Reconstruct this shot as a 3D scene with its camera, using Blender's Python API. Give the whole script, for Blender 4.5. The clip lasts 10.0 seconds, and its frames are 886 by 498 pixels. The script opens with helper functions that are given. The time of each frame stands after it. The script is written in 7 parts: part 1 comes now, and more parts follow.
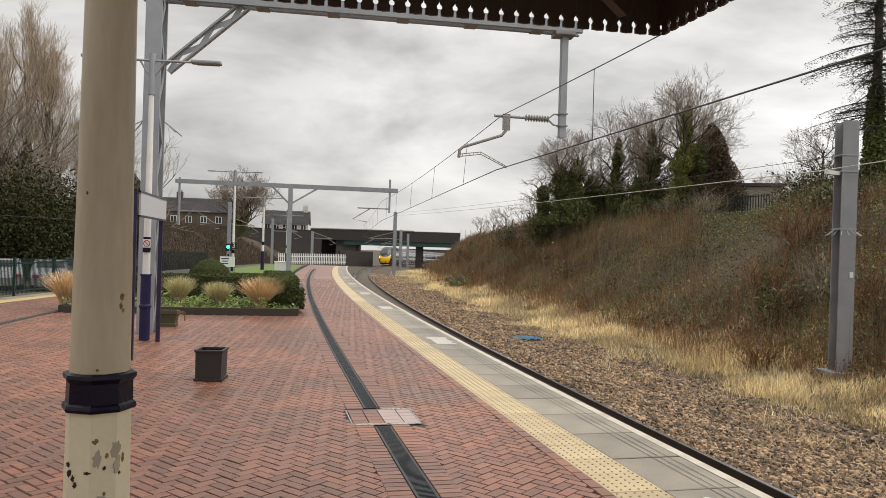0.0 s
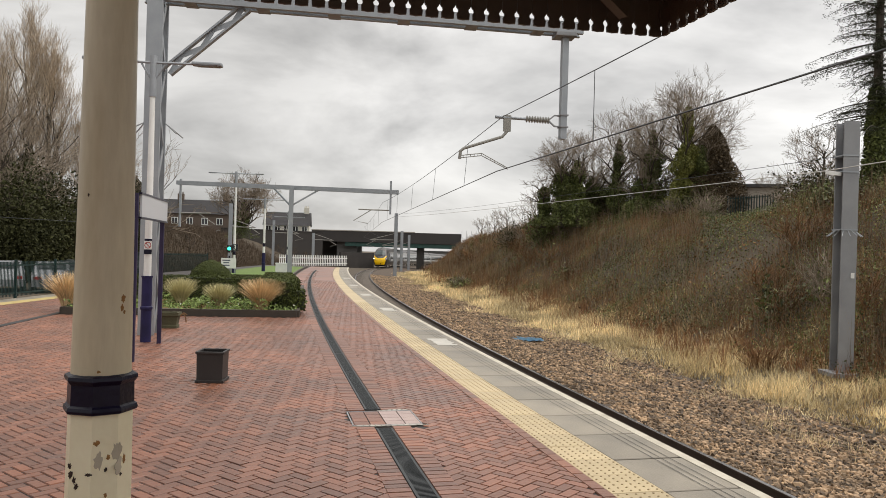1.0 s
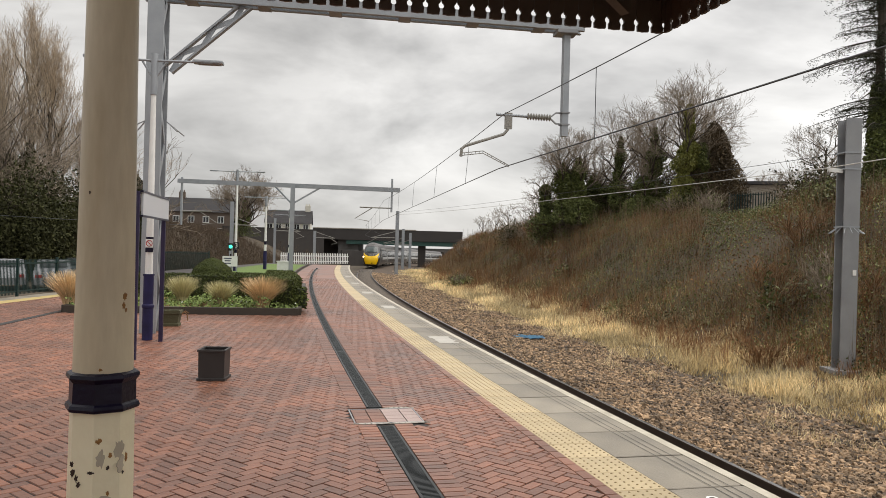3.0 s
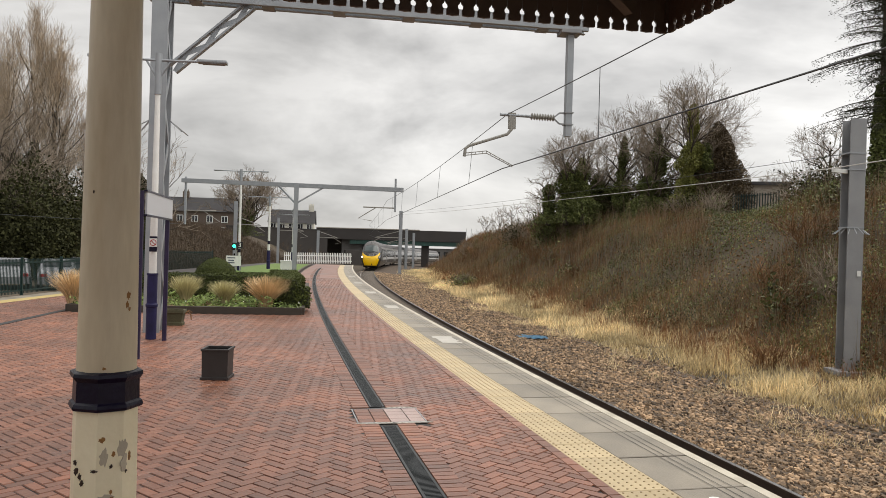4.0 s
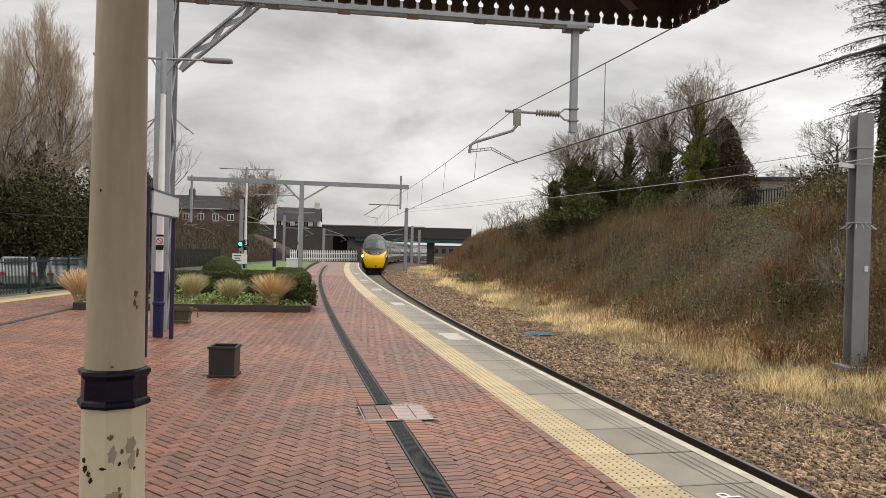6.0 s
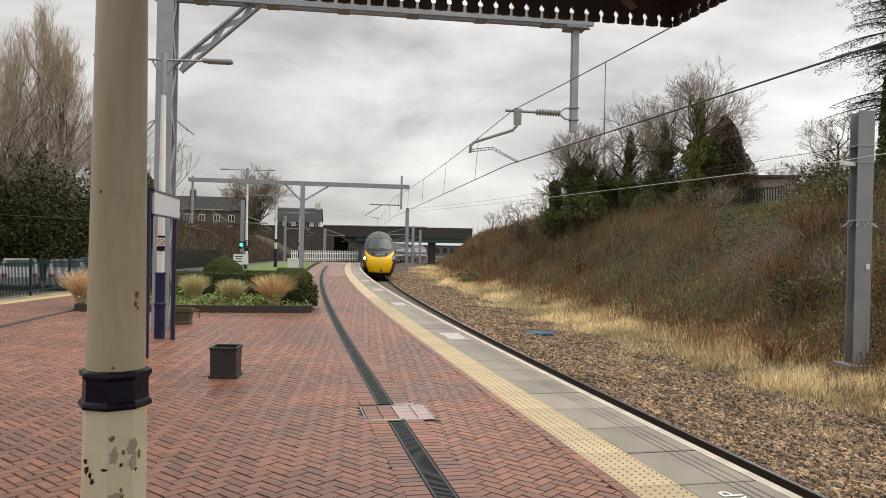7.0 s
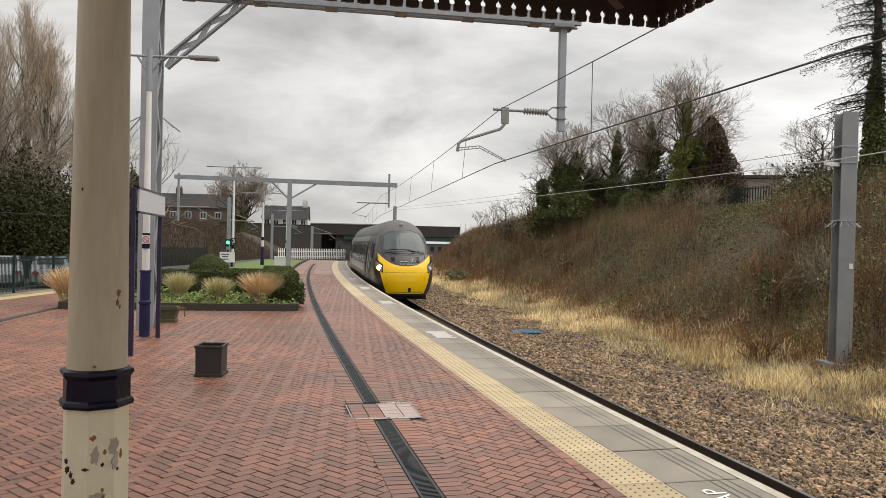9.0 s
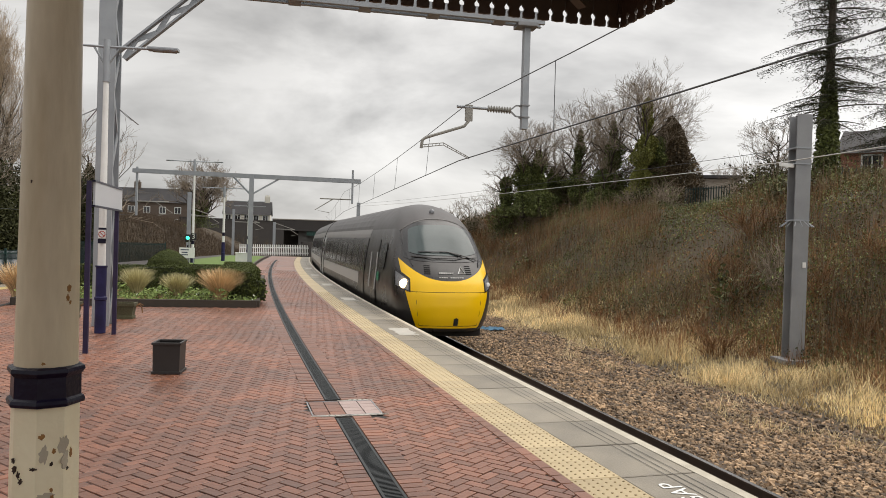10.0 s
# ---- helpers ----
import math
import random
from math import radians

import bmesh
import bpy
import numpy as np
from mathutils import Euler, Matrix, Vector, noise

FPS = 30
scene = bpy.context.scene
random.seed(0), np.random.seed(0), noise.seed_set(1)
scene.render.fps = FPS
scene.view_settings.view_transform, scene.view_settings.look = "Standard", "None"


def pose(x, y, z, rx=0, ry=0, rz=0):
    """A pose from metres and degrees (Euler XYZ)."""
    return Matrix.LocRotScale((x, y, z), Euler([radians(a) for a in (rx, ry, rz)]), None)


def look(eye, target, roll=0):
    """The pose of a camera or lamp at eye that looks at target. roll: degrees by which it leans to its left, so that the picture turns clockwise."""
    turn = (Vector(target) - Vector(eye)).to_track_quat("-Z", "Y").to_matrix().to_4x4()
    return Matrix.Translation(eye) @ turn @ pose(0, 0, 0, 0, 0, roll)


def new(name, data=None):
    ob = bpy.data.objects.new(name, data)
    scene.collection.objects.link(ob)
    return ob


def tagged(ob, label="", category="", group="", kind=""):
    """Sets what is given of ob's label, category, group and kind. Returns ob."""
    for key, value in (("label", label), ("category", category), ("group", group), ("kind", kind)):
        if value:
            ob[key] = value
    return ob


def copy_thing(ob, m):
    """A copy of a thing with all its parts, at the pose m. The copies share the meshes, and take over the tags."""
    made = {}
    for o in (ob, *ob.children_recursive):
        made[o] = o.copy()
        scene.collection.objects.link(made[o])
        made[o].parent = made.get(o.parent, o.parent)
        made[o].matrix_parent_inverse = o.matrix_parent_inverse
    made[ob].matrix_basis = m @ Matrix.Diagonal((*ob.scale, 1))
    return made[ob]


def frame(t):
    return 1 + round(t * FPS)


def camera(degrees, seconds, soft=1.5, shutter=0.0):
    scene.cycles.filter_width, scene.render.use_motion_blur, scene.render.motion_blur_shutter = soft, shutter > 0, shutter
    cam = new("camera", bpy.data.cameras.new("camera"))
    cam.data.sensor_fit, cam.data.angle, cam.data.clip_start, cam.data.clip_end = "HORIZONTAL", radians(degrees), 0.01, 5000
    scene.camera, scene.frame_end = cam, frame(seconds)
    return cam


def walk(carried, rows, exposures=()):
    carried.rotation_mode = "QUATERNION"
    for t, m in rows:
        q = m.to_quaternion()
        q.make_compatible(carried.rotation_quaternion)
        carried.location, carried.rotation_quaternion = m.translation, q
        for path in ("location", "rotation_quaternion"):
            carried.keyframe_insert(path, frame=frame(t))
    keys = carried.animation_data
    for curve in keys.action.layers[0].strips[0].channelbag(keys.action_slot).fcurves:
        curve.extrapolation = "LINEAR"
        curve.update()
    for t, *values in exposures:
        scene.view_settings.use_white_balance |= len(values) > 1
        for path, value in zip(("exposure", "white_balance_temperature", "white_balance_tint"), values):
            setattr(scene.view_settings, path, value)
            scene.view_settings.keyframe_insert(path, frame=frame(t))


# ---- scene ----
# camera: handheld, standing under the canopy
cam = camera(62.18, 10.0, soft=0.85)
walk(cam, [
    (0, look((0.000, 0.000, 1.870), (0.000, 20.000, 1.901), 1.720)),
    (0.5, look((-0.000, -0.005, 1.869), (-0.033, 19.995, 1.928), 1.643)),
    (1, look((0.002, -0.004, 1.870), (-0.027, 19.996, 1.936), 1.632)),
    (1.5, look((0.005, -0.002, 1.870), (-0.031, 19.998, 1.944), 1.499)),
    (2, look((0.002, 0.003, 1.871), (-0.033, 20.003, 1.933), 1.512)),
    (2.5, look((-0.002, 0.004, 1.869), (-0.041, 20.004, 1.881), 1.523)),
    (4, look((-0.000, 0.003, 1.868), (-0.153, 20.002, 1.869), 1.668)),
    (4.5, look((0.000, -0.005, 1.870), (-0.211, 19.994, 1.873), 1.711)),
    (5, look((0.000, -0.002, 1.870), (-0.274, 19.996, 1.849), 1.607)),
    (5.5, look((-0.001, 0.001, 1.869), (-0.291, 19.998, 1.794), 1.500)),
    (7, look((0.001, 0.003, 1.868), (-0.331, 20.000, 1.775), 1.151)),
    (7.5, look((0.003, 0.006, 1.871), (-0.327, 20.003, 1.759), 0.988)),
    (8, look((0.007, 0.004, 1.870), (-0.317, 20.001, 1.716), 0.943)),
    (8.5, look((0.009, 0.005, 1.871), (-0.195, 20.003, 1.719), 1.099)),
    (9, look((0.011, 0.005, 1.870), (0.017, 20.005, 1.741), 1.337)),
    (9.5, look((0.015, 0.006, 1.869), (0.323, 20.003, 1.733), 1.425)),
    (10, look((0.025, 0.008, 1.868), (1.020, 19.983, 1.683), 1.699)),
])

# world: grey overcast with brighter and darker cloud
SUN_EL, SUN_AZ = 58.0, 70.0
world = bpy.data.worlds.new("overcast_sky")
scene.world = world
world.use_nodes = True
wn, wl = world.node_tree.nodes, world.node_tree.links
wn.clear()
w_out = wn.new("ShaderNodeOutputWorld")
w_bg = wn.new("ShaderNodeBackground")
w_sky = wn.new("ShaderNodeTexSky")
w_sky.sky_type = "NISHITA"
w_sky.sun_disc = False
w_sky.sun_elevation = radians(SUN_EL)
w_sky.sun_rotation = radians(SUN_AZ)
w_dim = wn.new("ShaderNodeVectorMath")
w_dim.operation = "SCALE"
w_dim.inputs[3].default_value = 0.1
w_co = wn.new("ShaderNodeTexCoord")
w_map = wn.new("ShaderNodeMapping")
w_map.inputs["Scale"].default_value = (1.0, 1.0, 2.6)
w_map.inputs["Location"].default_value = (0.35, 0.1, 0.2)
w_n = wn.new("ShaderNodeTexNoise")
w_n.inputs["Scale"].default_value = 2.3
w_n.inputs["Detail"].default_value = 6.0
w_n.inputs["Roughness"].default_value = 0.55
w_n.inputs["Distortion"].default_value = 0.3
w_r = wn.new("ShaderNodeValToRGB")
w_r.color_ramp.elements[0].position, w_r.color_ramp.elements[0].color = 0.36, (0.40, 0.405, 0.415, 1)
w_r.color_ramp.elements[1].position, w_r.color_ramp.elements[1].color = 0.62, (0.80, 0.81, 0.825, 1)
w_mix = wn.new("ShaderNodeMix")
w_mix.data_type = "RGBA"
w_mix.inputs[0].default_value = 0.94
wl.new(w_co.outputs["Generated"], w_map.inputs["Vector"])
wl.new(w_map.outputs["Vector"], w_n.inputs["Vector"])
wl.new(w_n.outputs["Fac"], w_r.inputs["Fac"])
wl.new(w_sky.outputs["Color"], w_dim.inputs[0])
wl.new(w_dim.outputs[0], w_mix.inputs[6])
wl.new(w_r.outputs["Color"], w_mix.inputs[7])
w_sep = wn.new("ShaderNodeSeparateXYZ")
w_zen = wn.new("ShaderNodeMapRange")
w_zen.inputs[1].default_value, w_zen.inputs[2].default_value = 0.30, 1.0
w_zen.inputs[3].default_value, w_zen.inputs[4].default_value = 1.0, 2.3
w_mul = wn.new("ShaderNodeVectorMath")
w_mul.operation = "SCALE"
wl.new(w_co.outputs["Generated"], w_sep.inputs[0])
wl.new(w_sep.outputs["Z"], w_zen.inputs[0])
wl.new(w_mix.outputs[2], w_mul.inputs[0])
w_side = wn.new("ShaderNodeMapRange")
w_side.inputs[1].default_value, w_side.inputs[2].default_value = -0.6, 0.3
w_side.inputs[3].default_value, w_side.inputs[4].default_value = 0.76, 1.14
w_both = wn.new("ShaderNodeMath")
w_both.operation = "MULTIPLY"
wl.new(w_sep.outputs["X"], w_side.inputs[0])
wl.new(w_zen.outputs[0], w_both.inputs[0])
wl.new(w_side.outputs[0], w_both.inputs[1])
wl.new(w_both.outputs[0], w_mul.inputs[3])


def cloud(centre, inner, outer, gain, squash, src):
    """One bank of cloud round a direction, with a ragged edge: a gain on the sky's brightness."""
    sub = wn.new("ShaderNodeVectorMath")
    sub.operation = "SUBTRACT"
    sub.inputs[1].default_value = centre
    wl.new(w_co.outputs["Generated"], sub.inputs[0])
    mul = wn.new("ShaderNodeVectorMath")
    mul.operation = "MULTIPLY"
    mul.inputs[1].default_value = squash
    wl.new(sub.outputs[0], mul.inputs[0])
    ln = wn.new("ShaderNodeVectorMath")
    ln.operation = "LENGTH"
    wl.new(mul.outputs[0], ln.inputs[0])
    rag = wn.new("ShaderNodeMath")
    rag.operation = "MULTIPLY_ADD"
    wl.new(w_n.outputs["Fac"], rag.inputs[0])
    rag.inputs[1].default_value = 0.55
    wl.new(ln.outputs["Value"], rag.inputs[2])
    mr = wn.new("ShaderNodeMapRange")
    mr.interpolation_type = "SMOOTHSTEP"
    mr.inputs[1].default_value, mr.inputs[2].default_value = inner + 0.27, outer + 0.27
    mr.inputs[3].default_value, mr.inputs[4].default_value = gain, 1.0
    wl.new(rag.outputs[0], mr.inputs[0])
    out = wn.new("ShaderNodeVectorMath")
    out.operation = "SCALE"
    wl.new(src, out.inputs[0])
    wl.new(mr.outputs[0], out.inputs[3])
    return out.outputs[0]


w_sum = cloud((-0.25, 0.93, 0.27), 0.02, 0.34, 0.74, (1.0, 1.0, 1.5), w_mul.outputs[0])
w_sum = cloud((-0.07, 0.98, 0.15), 0.0, 0.22, 1.16, (1.0, 1.0, 1.3), w_sum)
wl.new(w_sum, w_bg.inputs["Color"])
w_bg.inputs["Strength"].default_value = 1.0
wl.new(w_bg.outputs["Background"], w_out.inputs["Surface"])

sun_data = bpy.data.lights.new("sun", "SUN")
sun_data.energy, sun_data.angle, sun_data.color = 1.5, radians(60), (1.0, 0.97, 0.93)
sun = new("sun", sun_data)
_a, _e = radians(SUN_AZ), radians(SUN_EL)
sun.matrix_world = look((0, 0, 60), (-30 * math.sin(_a) * math.cos(_e), -30 * math.cos(_a) * math.cos(_e), 60 - 30 * math.sin(_e)))
scene.view_settings.exposure = 0.30
scene.view_settings.use_white_balance = True
scene.view_settings.white_balance_temperature = 6880

# ---- materials ----


def mat(name, col, col2=None, rough=0.6, scale=4.0, fine=40.0, bump=0.1, metal=0.0, rand=0.0, island=0.0, spec=0.5, gloss_var=0.1, emit=None, coat=0.0, stretch=(1, 1, 1)):
    """A procedural surface: two scales of variation in colour, roughness and relief."""
    m = bpy.data.materials.new(name)
    m.use_nodes = True
    n, l = m.node_tree.nodes, m.node_tree.links
    b = n["Principled BSDF"]
    col2 = col2 or tuple(c * 0.72 for c in col)
    co = n.new("ShaderNodeTexCoord")
    mp = n.new("ShaderNodeMapping")
    mp.inputs["Scale"].default_value = stretch
    l.new(co.outputs["Object"], mp.inputs["Vector"])
    big, small = n.new("ShaderNodeTexNoise"), n.new("ShaderNodeTexNoise")
    for t, s, d in ((big, scale, 5), (small, fine, 3)):
        t.inputs["Scale"].default_value, t.inputs["Detail"].default_value = s, d
        l.new(mp.outputs["Vector"], t.inputs["Vector"])
    add = n.new("ShaderNodeMath")
    add.operation = "MULTIPLY_ADD"
    l.new(small.outputs["Fac"], add.inputs[0])
    add.inputs[1].default_value = 0.45
    sc = n.new("ShaderNodeMath")
    sc.operation = "MULTIPLY_ADD"
    l.new(big.outputs["Fac"], sc.inputs[0])
    sc.inputs[1].default_value, sc.inputs[2].default_value = 1.6, -0.52
    l.new(sc.outputs[0], add.inputs[2])
    mix = n.new("ShaderNodeMix")
    mix.data_type = "RGBA"
    l.new(add.outputs[0], mix.inputs[0])
    mix.inputs[6].default_value, mix.inputs[7].default_value = (*col2, 1), (*col, 1)
    out = mix.outputs[2]
    if rand or island:
        hsv = n.new("ShaderNodeHueSaturation")
        mr = n.new("ShaderNodeMapRange")
        k = rand or island
        mr.inputs[3].default_value, mr.inputs[4].default_value = 1 - k, 1 + k
        if rand:
            l.new(n.new("ShaderNodeObjectInfo").outputs["Random"], mr.inputs[0])
        else:
            l.new(n.new("ShaderNodeNewGeometry").outputs["Random Per Island"], mr.inputs[0])
        l.new(mr.outputs[0], hsv.inputs["Value"])
        l.new(out, hsv.inputs["Color"])
        out = hsv.outputs["Color"]
    l.new(out, b.inputs["Base Color"])
    rr = n.new("ShaderNodeMapRange")
    rr.inputs[3].default_value, rr.inputs[4].default_value = max(0.02, rough - gloss_var), min(1, rough + gloss_var)
    l.new(big.outputs["Fac"], rr.inputs[0])
    l.new(rr.outputs[0], b.inputs["Roughness"])
    b.inputs["Metallic"].default_value = metal
    b.inputs["Specular IOR Level"].default_value = spec
    b.inputs["Coat Weight"].default_value = coat
    if bump:
        bp = n.new("ShaderNodeBump")
        bp.inputs["Strength"].default_value, bp.inputs["Distance"].default_value = bump, 0.02
        l.new(small.outputs["Fac"], bp.inputs["Height"])
        l.new(bp.outputs["Normal"], b.inputs["Normal"])
    if emit:
        b.inputs["Emission Color"].default_value = (*emit[0], 1)
        b.inputs["Emission Strength"].default_value = emit[1]
    return m


# One cream paint: canopy shade and dirt streaks coloured into the shaft, light into the base.
M_CREAM = mat("shaded_streaky_cream_paint", (0.80, 0.72, 0.54), (0.45, 0.37, 0.245), 0.40, 3.0, 40, 0.12, stretch=(1, 1, 0.22))
M_CREAMLIT = mat("lit_cream_paint", (0.92, 0.86, 0.64), (0.80, 0.71, 0.49), 0.38, 3.0, 40, 0.10)
M_NAVY = mat("navy_paint", (0.008, 0.005, 0.026), (0.004, 0.003, 0.012), 0.33, 6, 50, 0.15, spec=0.3)
M_BLUEPOST = mat("blue_purple_paint", (0.024, 0.021, 0.090), (0.010, 0.009, 0.034), 0.6, 5, 30, 0.15, spec=0.3)
M_PURPLE = mat("dark_purple_paint", (0.034, 0.024, 0.066), (0.016, 0.012, 0.030), 0.55, 5, 30, 0.15, spec=0.3)
M_STEEL = mat("galvanised_steel", (0.36, 0.38, 0.40), (0.27, 0.29, 0.31), 0.5, 3, 60, 0.06, metal=0.35)
M_STEELD = mat("weathered_steel", (0.31, 0.315, 0.32), (0.22, 0.225, 0.235), 0.55, 2, 60, 0.08, metal=0.2)
M_WHITE = mat("white_paint", (0.82, 0.82, 0.80), (0.70, 0.70, 0.67), 0.5, 5, 40, 0.05)
M_WIRE = mat("dull_copper_wire", (0.07, 0.075, 0.08), None, 0.5, 8, 50, 0.0, metal=0.4)
M_INS = mat("grey_polymer", (0.30, 0.29, 0.26), None, 0.5, 8, 50, 0.05)
M_BROWNWOOD = mat("brown_painted_boards", (0.085, 0.055, 0.036), (0.05, 0.033, 0.022), 0.5, 3, 40, 0.1, island=0.12)
M_BEAMWOOD = mat("brown_timber", (0.075, 0.050, 0.033), (0.045, 0.03, 0.02), 0.55, 3, 40, 0.1)
M_BRICK = mat("red_block_paving", (0.235, 0.080, 0.036), (0.115, 0.043, 0.022), 0.42, 0.9, 26, 0.22, island=0.30, gloss_var=0.14, spec=0.75, coat=0.15)
M_BRICKP = mat("red_paving_block", (0.235, 0.080, 0.036), (0.115, 0.043, 0.022), 0.42, 0.9, 26, 0.22, rand=0.30, gloss_var=0.14, spec=0.75, coat=0.15)
M_BRICKFAR = mat("far_red_paving", (0.235, 0.080, 0.036), (0.115, 0.043, 0.022), 0.42, 0.9, 26, 0.22, gloss_var=0.14, spec=0.75, coat=0.15)
M_WORN = mat("worn_pale_paint", (0.50, 0.47, 0.42), (0.36, 0.34, 0.30), 0.6, 6, 50, 0.1)
M_JOINT = mat("paving_joint_sand", (0.030, 0.021, 0.018), (0.018, 0.013, 0.011), 0.6, 1.2, 40, 0.2)
M_COPE = mat("concrete_coping", (0.30, 0.262, 0.205), (0.135, 0.118, 0.092), 0.5, 1.6, 60, 0.25, rand=0.2, gloss_var=0.2)
M_TACT = mat("buff_tactile", (0.53, 0.42, 0.25), (0.37, 0.285, 0.16), 0.5, 1.5, 50, 0.12, rand=0.10)
M_TACTD = mat("worn_blister", (0.30, 0.22, 0.10), (0.22, 0.16, 0.08), 0.55, 4, 50, 0.1)
M_EDGE = mat("worn_white_line", (0.60, 0.55, 0.45), (0.32, 0.28, 0.21), 0.5, 4, 60, 0.1)
M_BALLAST = mat("granite_ballast", (0.37, 0.245, 0.142), (0.062, 0.043, 0.028), 0.8, 2.0, 9, 0.9, island=0.82)
M_GROUND = mat("earth_and_dead_stems", (0.080, 0.057, 0.032), (0.042, 0.031, 0.019), 0.9, 0.25, 7, 0.8)
# Ballast bed, its colour darkened for the shadows between the stones.
M_BED = mat("shade_dark_ballast_bed", (0.100, 0.066, 0.041), (0.042, 0.029, 0.020), 0.9, 2.0, 9, 0.9)
M_RUSSET = mat("russet_weed_stems", (0.34, 0.165, 0.075), (0.18, 0.09, 0.045), 0.85, 0.6, 12, 0.0, island=0.45, spec=0.15)
M_THICKET = mat("brown_thicket_twigs", (0.120, 0.088, 0.062), (0.070, 0.052, 0.038), 0.9, 0.6, 12, 0.0, island=0.4, spec=0.12)
M_PALESTONE = mat("pale_coping_stone", (0.38, 0.345, 0.29), (0.26, 0.235, 0.20), 0.8, 1, 20, 0.1)
M_CONC = mat("grey_concrete_wing", (0.13, 0.125, 0.12), (0.09, 0.087, 0.083), 0.8, 0.6, 20, 0.1)
M_RAIL = mat("rusty_rail", (0.075, 0.048, 0.033), (0.04, 0.026, 0.02), 0.6, 4, 60, 0.15)
M_RAILTOP = mat("polished_rail_head", (0.26, 0.25, 0.245), None, 0.25, 4, 60, 0.0, metal=0.9)
M_SLEEPER = mat("concrete_sleeper", (0.12, 0.10, 0.08), None, 0.8, 3, 40, 0.2)
M_GRATE = mat("wet_iron_grating", (0.024, 0.028, 0.030), (0.012, 0.015, 0.016), 0.45, 6, 60, 0.1, spec=0.4)
M_DARK = mat("dark_recess", (0.012, 0.012, 0.012), None, 0.7)
M_GRASSDRY = mat("dry_straw_grass", (0.98, 0.81, 0.49), (0.62, 0.47, 0.24), 0.8, 0.5, 12, 0.0, island=0.45, spec=0.15)
M_STEM = mat("dead_brown_stems", (0.255, 0.140, 0.068), (0.130, 0.074, 0.039), 0.85, 0.6, 12, 0.0, island=0.45, spec=0.15)
M_TWIG = mat("bare_twigs", (0.30, 0.245, 0.19), (0.19, 0.155, 0.12), 0.85, 0.6, 12, 0.0, island=0.3, spec=0.15)
M_TWIGWARM = mat("pale_poplar_twigs", (0.50, 0.40, 0.29), (0.32, 0.25, 0.18), 0.85, 0.6, 12, 0.0, island=0.3, spec=0.15)
M_BARK = mat("tree_bark", (0.075, 0.06, 0.045), (0.045, 0.036, 0.028), 0.9, 3, 30, 0.5)
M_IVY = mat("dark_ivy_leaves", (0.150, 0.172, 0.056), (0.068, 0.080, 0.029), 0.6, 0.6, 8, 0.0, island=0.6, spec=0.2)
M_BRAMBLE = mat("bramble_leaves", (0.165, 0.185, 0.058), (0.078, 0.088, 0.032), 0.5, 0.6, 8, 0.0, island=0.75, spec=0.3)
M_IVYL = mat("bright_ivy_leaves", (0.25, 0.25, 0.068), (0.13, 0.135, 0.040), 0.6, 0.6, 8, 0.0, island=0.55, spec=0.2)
# Darker copy of the ivy, with shade put into the leaf colour.
M_IVYSHADE = mat("shaded_ivy_leaves", (0.054, 0.056, 0.021), (0.024, 0.026, 0.011), 0.7, 0.6, 8, 0.0, island=0.5, spec=0.12)
M_COPPER = mat("dead_beech_leaves", (0.120, 0.088, 0.051), (0.068, 0.050, 0.030), 0.75, 0.6, 8, 0.0, island=0.45, spec=0.2)
M_BRACKEN = mat("russet_bracken", (0.23, 0.125, 0.055), (0.12, 0.072, 0.036), 0.85, 0.6, 8, 0.0, island=0.5, spec=0.15)
M_CANE = mat("pale_canes", (0.27, 0.20, 0.12), (0.18, 0.13, 0.08), 0.8, 0.6, 8, 0.0, island=0.3)
M_CONIFER = mat("conifer_needles", (0.048, 0.052, 0.028), (0.026, 0.030, 0.017), 0.7, 0.6, 8, 0.0, island=0.4, spec=0.15)
M_HEDGE = mat("clipped_hedge_leaves", (0.080, 0.096, 0.026), (0.040, 0.050, 0.015), 0.65, 1, 10, 0.0, island=0.5, spec=0.12)
M_HEDGEIN = mat("hedge_inner_shade", (0.02, 0.026, 0.01), None, 0.9)
M_GRASS = mat("short_lawn", (0.12, 0.19, 0.03), (0.075, 0.12, 0.02), 0.8, 1.5, 40, 0.5)
M_STRAW = mat("ornamental_grass", (0.82, 0.63, 0.39), (0.56, 0.39, 0.21), 0.8, 1, 12, 0.0, island=0.3, spec=0.15)
M_STRAWG = mat("green_tan_grass", (0.66, 0.58, 0.36), (0.42, 0.40, 0.20), 0.8, 1, 12, 0.0, island=0.3, spec=0.15)
M_FLOWER = mat("ground_cover", (0.17, 0.225, 0.065), (0.10, 0.14, 0.045), 0.7, 2, 12, 0.0, island=0.55, spec=0.12)
M_TIMBER = mat("dark_wet_sleeper_timber", (0.055, 0.042, 0.03), (0.03, 0.024, 0.018), 0.6, 4, 40, 0.3)
M_PLANTER = mat("grey_brown_planter", (0.032, 0.028, 0.027), (0.022, 0.019, 0.018), 0.5, 5, 50, 0.08)
M_STONE = mat("mossy_stone", (0.10, 0.095, 0.05), (0.06, 0.055, 0.03), 0.9, 5, 30, 0.5)
M_GREENF = mat("green_fence_steel", (0.006, 0.032, 0.030), (0.004, 0.020, 0.019), 0.4, 4, 40, 0.05)
M_GIRDER = mat("green_bridge_girder", (0.03, 0.09, 0.075), (0.02, 0.06, 0.05), 0.5, 1, 20, 0.1)
M_BRIDGE = mat("dark_bridge_parapet", (0.050, 0.043, 0.040), (0.033, 0.029, 0.027), 0.7, 0.4, 10, 0.2)
